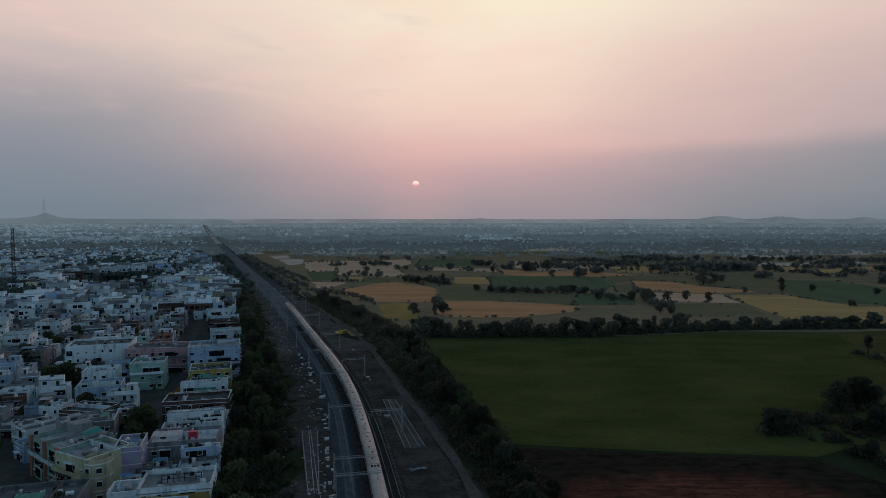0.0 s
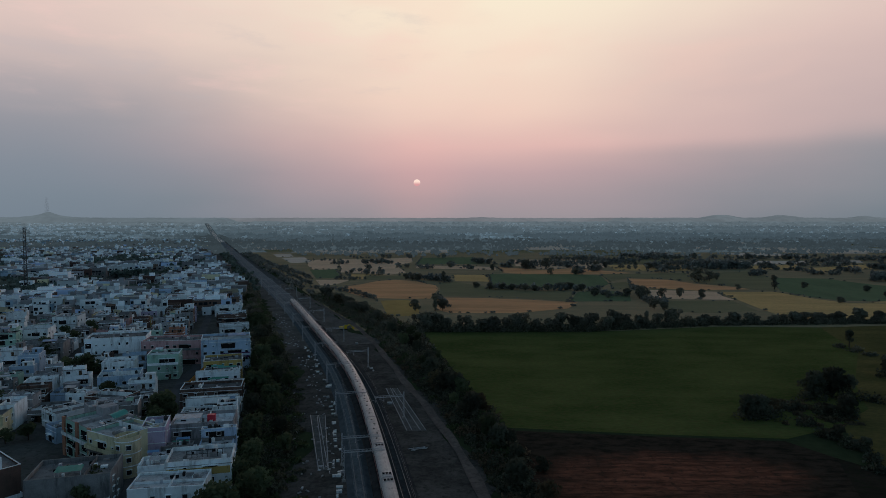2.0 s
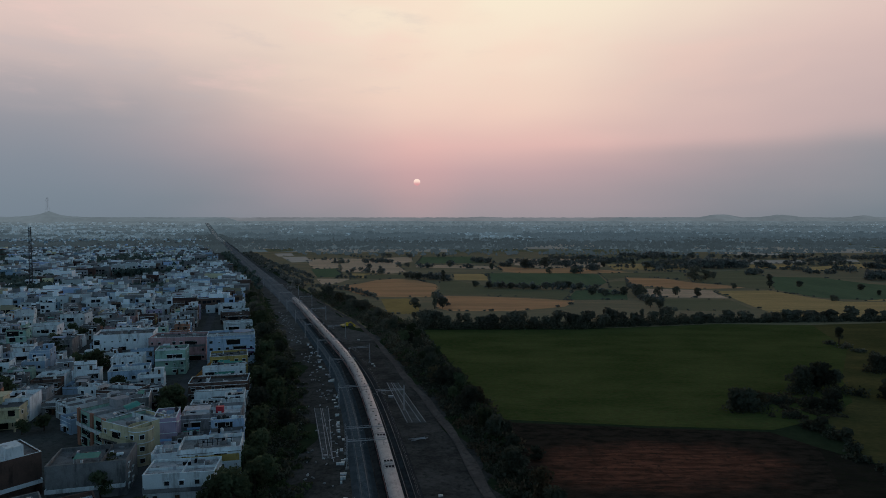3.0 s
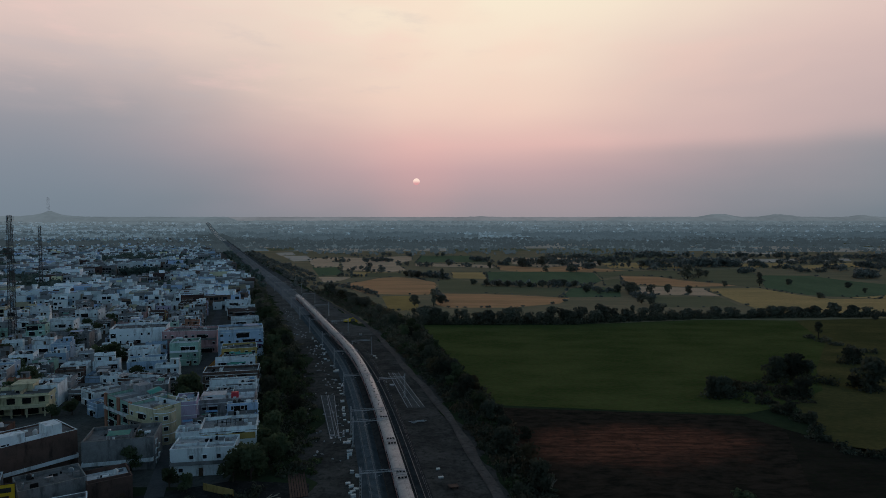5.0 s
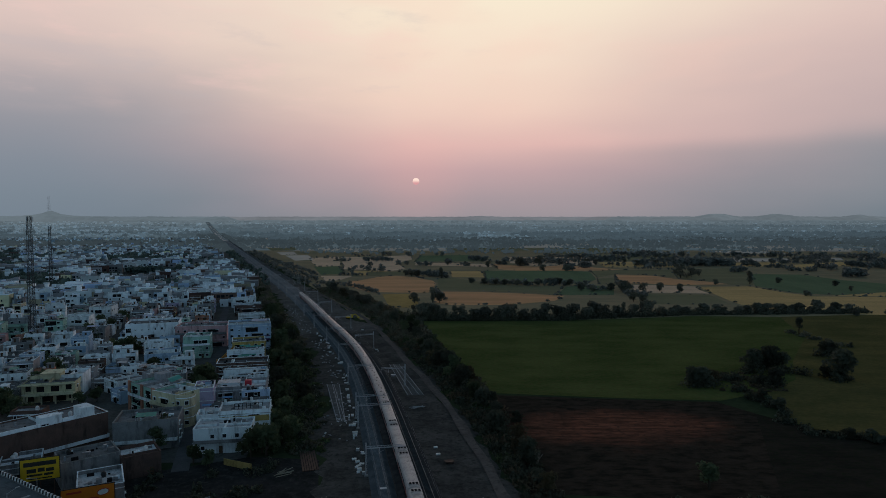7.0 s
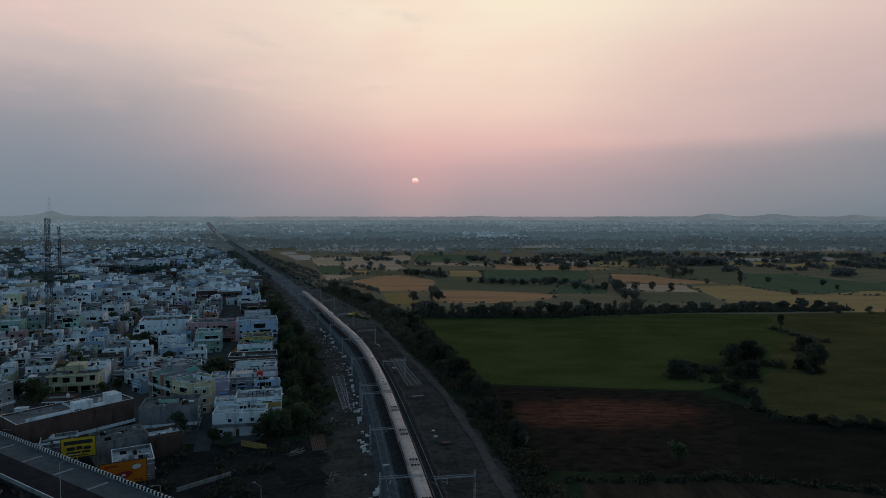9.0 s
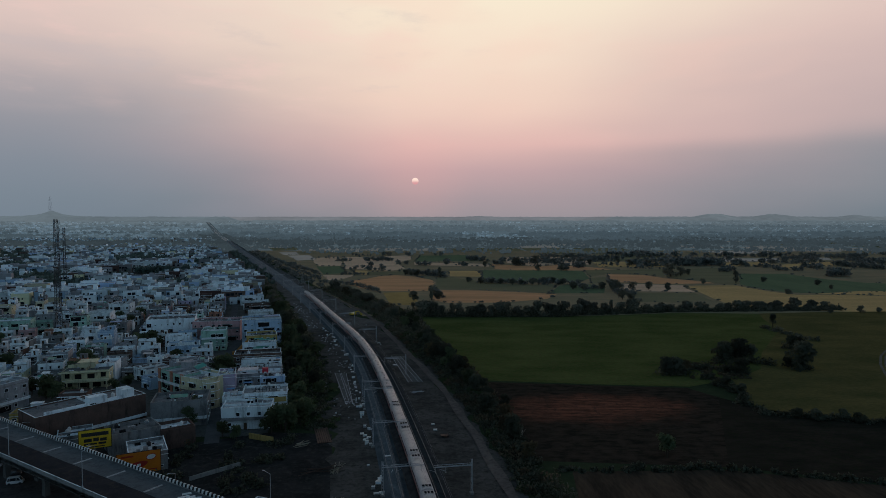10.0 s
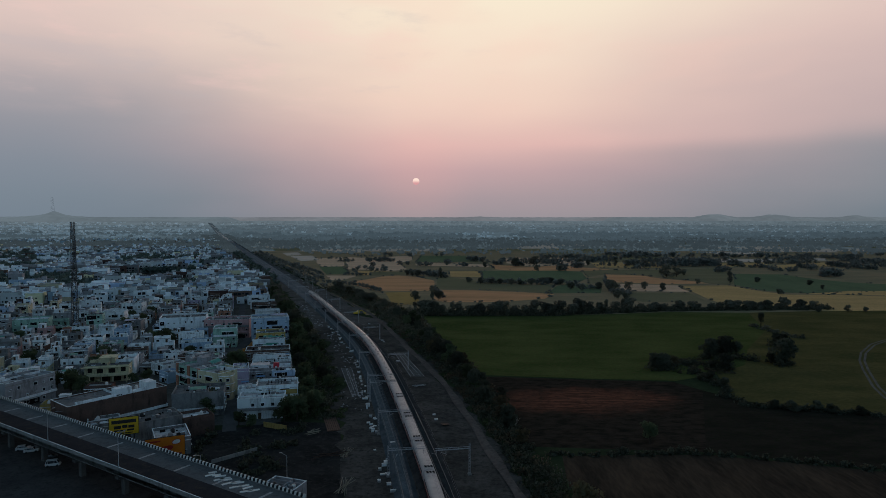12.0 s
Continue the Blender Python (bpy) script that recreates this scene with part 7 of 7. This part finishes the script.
# ---- masts on the skyline ----
def lattice_tower(m, h, base, label, bays=26, panels=True):
    root = thing("telecom_tower", m, label, "tower", "towers")
    wd = lambda z: base * (1 - 0.4 * z / h)
    for sx, sy in ((-1, -1), (1, -1), (1, 1), (-1, 1)):
        bm = bmesh.new()
        beam(bm, (sx * wd(0) / 2, sy * wd(0) / 2, 0), (sx * wd(h) / 2, sy * wd(h) / 2, h), 0.16, 4, 0.7)
        part("leg", bm, "tower_steel", root)
    bm = bmesh.new()
    for i in range(bays):
        z0, z1 = h * i / bays, h * (i + 1) / bays
        for (ax, ay), (bx, by) in (((-1, -1), (1, -1)), ((1, -1), (1, 1)), ((1, 1), (-1, 1)), ((-1, 1), (-1, -1))):
            a, b = wd(z0) / 2, wd(z1) / 2
            beam(bm, (ax * a, ay * a, z0), (bx * b, by * b, z1), 0.07)
            beam(bm, (bx * a, by * a, z0), (ax * b, ay * b, z1), 0.07)
            beam(bm, (ax * b, ay * b, z1), (bx * b, by * b, z1), 0.07)
    tagged(part("bracing", bm, "tower_steel", root), kind="stuff")
    if panels:
        for z in (h - 1.5, h - 6, h - 11):
            for a in (0, 120, 240):
                bm = bmesh.new()
                box(bm, 1.6, 1.85, -0.25, 0.25, z - 1.2, z + 1.2)
                part("antenna", bm, "wall_white" if z < h - 8 else "galvanised", root, "", pose(0, 0, 0, 0, 0, a + 20))
        bm = bmesh.new()
        beam(bm, (-2.2, -1, h * 0.68), (-1.6, -1, h * 0.68), 0.9, 14)
        part("dish", bm, "wall_white", root, "white dish antenna")
    return root


lattice_tower(pose(-216, 323, 0, 0, 0, 10), 66, 2.9, "tall dark lattice telecom tower among houses")
lattice_tower(pose(-368, 585, 0, 0, 0, 20), 57, 2.6, "slim lattice telecom tower far in town", 22)
lattice_tower(pose(-2606, 4190, 104, 0, 0, 0), 95, 16, "faint lattice mast on a far hilltop", 8, False)

# ---- things on the railway land ----
def lane(pts, w, mat, label):
    bm = bmesh.new()
    rows = []
    for i, (x, y) in enumerate(pts):
        a, b = Vector(pts[max(i - 1, 0)]), Vector(pts[min(i + 1, len(pts) - 1)])
        d = (b - a).normalized()
        rows.append([(x - d.y * w / 2, y + d.x * w / 2, 0.03), (x, y, 0.07), (x + d.y * w / 2, y - d.x * w / 2, 0.03)])
    ribbon(bm, rows)
    solid("lane", bm, mat, label, "lane", kind="structure")


lane([(-67.5, 152), (-70, 160), (-79, 190), (-93, 236), (-106.4, 286), (-107.6, 300), (-113, 320), (-138, 386), (-166, 480)], 4.4, "lane_paving", "narrow grey lane between houses")
lane([(-160, 175), (-125, 152), (-95, 128), (-66, 108), (-30, 84)], 9.0, "asphalt", "dark service road beside the flyover")
site = at_corner(-43.0, 100.5, 9.0, 7.0, 1, -20, "grey", "low site hut with a white parapet", 161, fh=3.2, stair=False, shed=0, tank=True, front=False)
bm = bmesh.new()
box(bm, 0, 14, -0.12, 0.12, 0, 2.4)
solid("compound_wall", bm, "wall_white", "white compound wall beside the railway land", "wall", pose(-34, 97.5, 0, 0, 0, -22), kind="structure")
bm = bmesh.new()
box(bm, 0, 9.2, -0.12, 0.12, 0, 1.7)
solid("compound_wall", bm, "wall_yellow", "faded yellow boundary wall before a white house", "wall", pose(-57.6, 156.5, 0, 0, 0, -24), kind="structure")
bm = bmesh.new()
box(bm, 0, 14, -0.15, 0.15, 0, 1.1)
solid("compound_wall", bm, "worn_concrete", "stained pale boundary wall on waste ground", "wall", pose(-63.4, 125.2, 0, 0, 0, 45), kind="structure")
for px_, py_, ph in ((-50, 165, 8.0), (-46, 172, 7.0), (-66, 157, 5.0), (-61, 155, 4.5), (-80.5, 168, 6.5), (-89.5, 222, 7.0), (-90.5, 230.5, 9.5), (-93.5, 235, 8.0), (-86.8, 227, 7.0), (-187.9, 325.3, 9.0), (-182, 318, 8.0), (-152.4, 281.6, 9.0), (-147.5, 289.3, 9.0), (-150, 286, 8.0), (-127, 210.4, 4.5), (-149, 204.4, 7.5), (-154, 203, 6.5), (-140, 196, 7.0), (-133, 192, 6.0), (-146, 199, 7.0), (-127, 190, 4.5), (-80.5, 172.4, 8.0), (-84.9, 172.4, 4.0), (-48.1, 162.7, 8.5), (-52, 161, 7.5)):
    plant("lush", px_, py_, ph)


def pole_pile(m, n, L, mat, label, seed, rad=0.09):
    r = random.Random(seed)
    root = thing("pole_pile", m, label, "pole pile", "piles")
    for i in range(n):
        bm = bmesh.new()
        a, z = r.uniform(-0.5, 0.5), 0.1 + r.random() * 0.5
        c = Vector((r.uniform(-1, 1), r.uniform(-1, 1), z))
        d = Vector((math.cos(a), math.sin(a), r.uniform(-0.03, 0.12))) * L * r.uniform(0.35, 0.55)
        beam(bm, c - d * 0.9, c + d, rad, 5)
        part("pole", bm, mat, root)


pole_pile(pose(-27.0, 132.0, 0.25, 0, 0, 75), 9, 6, "bamboo", "heap of pale poles on waste ground", 1)
pole_pile(pose(-31.0, 131.0, 0.2, 0, 0, 5), 6, 11, "rusty_steel", "rusty steel bars lying on earth", 2)
pole_pile(pose(-24.0, 109.0, 0.25, 0, 0, 80), 8, 9, "bamboo", "long pale poles leaning together", 3)
pole_pile(pose(-12.6, 128.6, 0.3, 0, 0, 60), 8, 3.2, "white_paint", "stack of white painted posts by the track", 4, 0.12)
pole_pile(pose(-40.0, 150.0, 0.1, 0, 0, 40), 9, 4.5, "bamboo", "scattered branches and poles on the ground", 5)
pole_pile(pose(-8.5, 205.0, 0.3, 0, 0, 20), 6, 5, "galvanised", "loose steel sections near the dirt road", 6)
sheets = thing("rail_stack", pose(-35.5, 159.0, 0.05, 0, 0, 16), "rusty stack of rails on railway land", "rail stack", "piles")
for i in range(7):
    bm = bmesh.new()
    box(bm, -2.2 + i * 0.62, -1.75 + i * 0.62, -7, 7, 0, 0.22)
    part("rail_bundle", bm, "rusty_steel", sheets)
digger = thing("excavator", pose(-59.3, 396.3, 0.1, 0, 0, 30), "yellow excavator parked beside the tracks", "excavator", "")
for nm, dims, mt in (("track_unit", (-2, 2, -1.5, -0.9, 0, 0.8), "black_rubber"), ("track_unit", (-2, 2, 0.9, 1.5, 0, 0.8), "black_rubber"), ("cab", (0.2, 1.6, -1.2, 0.0, 0.9, 2.9), "machine_yellow"), ("body", (-2.4, 1.6, -1.3, 1.3, 0.8, 1.9), "machine_yellow"), ("bucket", (5.4, 6.4, -0.6, 0.6, 0.1, 1.1), "machine_yellow")):
    bm = bmesh.new()
    box(bm, *dims)
    bmesh.ops.bevel(bm, geom=bm.edges[:], offset=0.12, segments=2, affect="EDGES")
    part(nm, bm, mt, digger)
bm = bmesh.new()
beam(bm, (1.2, 0.4, 1.6), (3.8, 0.4, 2.8), 0.28)
beam(bm, (3.8, 0.4, 2.8), (5.8, 0.2, 1.0), 0.22)
part("arm", bm, "machine_yellow", digger)
trolley = thing("rail_trolley", pose(2.2, 157.0, 0.3, 0, 0, 15), "small rusty push trolley beside the track", "trolley", "")
for nm, dims in (("platform", (-1.2, 1.2, -0.9, 0.9, 0.45, 0.6)), ("frame", (-1.1, 1.1, -0.1, 0.1, 0.3, 0.45))):
    bm = bmesh.new()
    box(bm, *dims)
    part(nm, bm, "rusty_steel", trolley)
for sx in (-0.8, 0.8):
    for sy in (-0.8, 0.8):
        bm = bmesh.new()
        beam(bm, (sx, sy - 0.05, 0.22), (sx, sy + 0.05, 0.22), 0.22, 10)
        part("wheel", bm, "black_rubber", trolley)


def track_panel(corners, label, lines, mat="panel_concrete"):
    """A prefabricated turnout panel that lies on the ground: sleepers with rails on top."""
    (ax, ay), (bx, by), (cx, cy), (dx, dy) = corners
    c0, c1 = Vector(((ax + bx) / 2, (ay + by) / 2, 0)), Vector(((cx + dx) / 2, (cy + dy) / 2, 0))
    root = thing("turnout_panel", pose(0, 0, 0), label, "track panel", "turnout panels")
    A, B, C, D = (Vector((x, y, 0)) for x, y in corners)
    n = int((c1 - c0).length / 0.75)
    for i in range(n + 1):
        f = i / n
        p, q = A.lerp(D, f), B.lerp(C, f)
        t = (q - p).normalized()
        s = Vector((-t.y, t.x, 0)) * 0.15
        bm = bmesh.new()
        lo = [bm.verts.new((*(v.xy), 0.08)) for v in (p - s, q - s, q + s, p + s)]
        hi = [bm.verts.new((*(v.xy), 0.33)) for v in (p - s, q - s, q + s, p + s)]
        bm.faces.new(hi)
        for j in range(4):
            bm.faces.new((lo[j], lo[(j + 1) % 4], hi[(j + 1) % 4], hi[j]))
        part("sleeper", bm, mat, root)
    for u0, u1 in lines:
        bm = bmesh.new()
        p, q = A.lerp(B, u0), D.lerp(C, u1)
        beam(bm, (p.x, p.y, 0.42), (q.x, q.y, 0.42), 0.1)
        part("rail", bm, "galvanised", root)


track_panel([(-45.0, 236.0), (-39.8, 236.0), (-30.6, 191.5), (-33.6, 191.0)], "pale concrete turnout panel lying on bare earth", [(0.04, 0.1), (0.45, 0.55), (0.55, 0.9), (0.96, 0.92)])
track_panel([(-23.3, 269.0), (-18.6, 269.0), (-6.4, 221.8), (-12.7, 221.0)], "concrete turnout panel lying beside the dirt road", [(0.05, 0.05), (0.4, 0.3), (0.55, 0.7), (0.95, 0.95)])


def relay_box(m, w, d, h, seed):
    root = thing("relay_box", m, "white trackside equipment box on a footing", "equipment box", "trackside boxes")
    bm = bmesh.new()
    box(bm, -w / 2 - 0.1, w / 2 + 0.1, -d / 2 - 0.1, d / 2 + 0.1, -0.2, 0.2)
    part("footing", bm, "worn_concrete", root)
    bm = bmesh.new()
    box(bm, -w / 2, w / 2, -d / 2, d / 2, 0.2, h)
    part("cabinet", bm, brng.choice(("wall_white", "wall_white", "wall_grey")), root)
    bm = bmesh.new()
    box(bm, -w / 2 - 0.07, w / 2 + 0.07, -d / 2 - 0.07, d / 2 + 0.07, h, h + 0.08)
    part("lid", bm, "white_paint", root)
    return root


brng = random.Random(8)
spots = [(-28.1, 186.7), (-26.1, 180.2), (-23.4, 159.0), (-22.0, 153.4), (-13.8, 139.9), (-12.1, 133.4), (-15.7, 119.7), (-14.6, 116.6), (-15.1, 112.3), (-12.4, 110.2), (-11.0, 106.2), (-35.7, 227.8), (-39.8, 245.1), (-45.6, 270.2),
         (-33.4, 216.0), (-31.6, 207.0), (-30.0, 204.9), (-37.4, 237.1), (-58.6, 315.6), (-56.4, 308.5), (-53.8, 293.6), (-61.8, 326.4), (-32.2, 300.1), (-30.9, 296.0), (-19.9, 248.6), (-1.6, 167.8), (-0.8, 162.5), (-45.7, 353.6)]
for bx, by in spots:
    relay_box(pose(bx, by, 0.3, 0, 0, 14 + brng.uniform(-6, 6)), brng.uniform(0.5, 1.7), brng.uniform(0.4, 0.8), brng.uniform(0.35, 0.7), 0)
yy = 104.0
while yy < 345:
    yy += brng.uniform(6.0, 15.0)
    off = brng.uniform(-11.4, -9.6)
    for q in range(brng.choice((1, 2, 3, 4))):
        p = line_at(yy + brng.uniform(-2.2, 2.2), off + brng.uniform(-0.9, 0.9))
        relay_box(pose(p.x, p.y, 0.28, 0, 0, 14 + brng.uniform(-25, 25)), brng.uniform(0.25, 1.3), brng.uniform(0.25, 0.6), brng.uniform(0.25, 0.8), 0)

# ---- rubbish strewn between the bushes and the tracks ----
lrng = random.Random(12)
vs, fs = [], []
for i in range(170):
    ly = lrng.uniform(175, 470)
    c = line_at(ly, -lrng.choice((lrng.uniform(11.5, 16), lrng.uniform(13, 23))))
    a, b, e, q = lrng.uniform(0.15, 0.7), lrng.uniform(0.12, 0.4), lrng.uniform(0.06, 0.3), lrng.uniform(0, 3)
    k = len(vs)
    for z, f in ((0.2, 1.0), (0.32 + e, 0.75)):
        for u, v in ((-a, -b), (a, -b * 0.7), (a * 0.8, b), (-a * 0.9, b * 0.8)):
            vs.append((c.x + (u * math.cos(q) - v * math.sin(q)) * f, c.y + (u * math.sin(q) + v * math.cos(q)) * f, z))
    fs += [(k + 4, k + 5, k + 6, k + 7), (k, k + 1, k + 5, k + 4), (k + 1, k + 2, k + 6, k + 5), (k + 2, k + 3, k + 7, k + 6), (k + 3, k, k + 4, k + 7)]
tagged(new("rubbish", from_arrays("rubbish", vs, fs, "pale_litter")), "pale rubbish and stones strewn over railway land", "rubbish", kind="stuff")

# ---- crossover between the middle and the field-side track ----
cross = thing("crossover_track", pose(0, 0, 0), "steel crossover rails linking two tracks", "railway track", "tracks", "structure")
for side in (-0.87, 0.87):
    bm = bmesh.new()
    rows_ = []
    for i in range(15):
        f = i / 14
        e = f * f * (3 - 2 * f)
        yy = 142 - 62 * f
        rows_.append([(*line_at(yy, e * 4.2 + side + o)[:2], z) for o, z in ((-0.075, BALLAST_TOP + 0.01), (-0.04, RAIL_TOP + 0.012), (0.04, RAIL_TOP + 0.012), (0.075, BALLAST_TOP + 0.01))])
    ribbon(bm, rows_)
    part("rail", bm, "rail_steel", cross)

# ---- single trees in the fields ----
NEAR = [("thick", 97.5, 234.0, 7.6), ("thick", 102.5, 236.0, 7.0), ("scrub", 107.0, 238.0, 5.4), ("thick", 132.0, 257.0, 9.5), ("thick", 139.5, 258.5, 10.5), ("broad", 145.0, 258.0, 8.5), ("thick", 129.5, 234.0, 7.0), ("bush", 125.0, 236.0, 4.2),
        ("bush", 113.5, 214.0, 4.6), ("bush", 115.5, 205.0, 4.2), ("thick", 182.0, 289.5, 6.5), ("bush", 188.0, 294.0, 5.0), ("tall", 200.5, 344.0, 9.5), ("thick", 161.0, 243.5, 12.0), ("bush", 156.5, 247.0, 5.2)]
NEAR2 = [("bush", 120.9, 175.9, 3.6), ("bush", 125.8, 172.9, 3.9), ("bush", 135.1, 173.9, 3.6), ("bush", 138.5, 170.9, 3.3), ("bush", 147.0, 168.4, 3.5), ("round", 64.7, 141.1, 6.8), ("bush", 24.0, 191.0, 3.8), ("thick", 17.0, 207.0, 5.5)]
MID = [("broad", 161.1, 545.3, 10.6), ("broad", 176.6, 545.3, 8.5), ("round", 193.0, 550.0, 8.0), ("round", 207.0, 540.8, 7.9), ("thick", 148.8, 479.7, 7.6), ("broad", 264.5, 600.7, 5.8), ("tall", 300.2, 606.2, 12.9), ("broad", 254.8, 667.3, 16.6), ("broad", 272.6, 681.0, 11.7), ("round", 285.9, 695.1, 8.0),
       ("bush", 334.1, 617.6, 5.4), ("bush", 373.6, 589.8, 5.1), ("round", 362.3, 549.9, 4.8), ("bush", 303.2, 514.7, 4.5)]
MID2 = [("bush", 273.9, 407.1, 4.1), ("broad", 295.2, 407.1, 5.7), ("bush", 310.2, 409.9, 3.3), ("round", -21.3, 472.6, 8.5), ("tall", -7.2, 472.6, 12.1), ("thick", -2.0, 474.0, 8.0), ("bush", 151.2, 554.7, 6.5), ("bush", 132.9, 545.4, 5.3), ("bush", 124.1, 554.7, 6.5), ("thick", 156.0, 538.0, 8.0), ("thick", 152.0, 470.0, 7.0)]
FAR1 = [("broad", 102.8, 831.5, 13.4), ("broad", 131.7, 852.1, 14.5), ("round", 85.3, 873.7, 7.4), ("round", 30.9, 852.1, 5.6), ("round", 58.9, 811.8, 8.5), ("round", 6.7, 852.1, 6.4), ("broad", 121.8, 757.6, 8.6), ("broad", 150.7, 757.6, 8.6), ("round", 194.1, 945.1, 8.9), ("round", 167.2, 971.4, 8.2), ("broad", 196.3, 852.0, 9.7), ("round", 208.4, 852.0, 8.0), ("round", 254.6, 873.6, 6.6), ("broad", 258.9, 831.4, 9.4), ("broad", 282.5, 831.4, 9.4)]
FAR2 = [("thick", 40.2, 600.8, 6.4), ("thick", 51.8, 600.8, 5.2), ("bush", 60.6, 600.8, 5.2), ("thick", 71.1, 589.9, 5.7), ("bush", 80.3, 595.3, 4.6), ("thick", 91.1, 589.9, 5.7), ("thick", 104.3, 600.7, 7.0), ("thick", 113.0, 600.7, 7.0), ("bush", 29.2, 617.7, 5.4), ("tall", -0.8, 667.5, 11.5), ("thick", -27.0, 681.1, 7.8), ("thick", -40.9, 695.2, 6.6), ("thick", -34.0, 684.0, 7.0), ("thick", 122.0, 596.0, 6.0)]
for kind, tx, ty, th in NEAR + NEAR2 + MID + MID2 + FAR1 + FAR2:
    plant(kind, tx, ty, th)



def bare_bush(x, y, h, seed):
    """A leafless shrub: pale twigs fanning out from one root."""
    r = random.Random(seed)
    root = thing("bare_shrub", pose(x, y, 0), "leafless shrub with pale dry twigs beside a field", "shrub", group="shrubs")
    for i in range(16):
        a, lean = r.uniform(0, 2 * math.pi), r.uniform(0.15, 0.6)
        mid = Vector((math.cos(a) * lean * h * 0.45, math.sin(a) * lean * h * 0.45, h * 0.5))
        tip = Vector((math.cos(a + r.uniform(-0.3, 0.3)) * lean * h, math.sin(a + r.uniform(-0.3, 0.3)) * lean * h, h * r.uniform(0.85, 1.1)))
        bm = bmesh.new()
        beam(bm, (0, 0, -0.1), mid, 0.06, 5, 0.7)
        beam(bm, mid, tip, 0.042, 4, 0.3)
        for q in range(3):
            p = mid.lerp(tip, r.uniform(0.1, 0.7))
            beam(bm, p, p + Vector((r.uniform(-0.7, 0.7), r.uniform(-0.7, 0.7), r.uniform(0.4, 1.0))), 0.025, 3, 0.4)
        part("branch", bm, "dry_twig", root)


bare_bush(23.0, 159.0, 4.6, 5)
bare_bush(25.5, 156.0, 3.6, 6)

# kinds of tree that stand nowhere are taken away again
for kind, ob in TREES.items():
    if kind not in used:
        for piece in [*ob.children, ob]:
            bpy.data.objects.remove(piece)
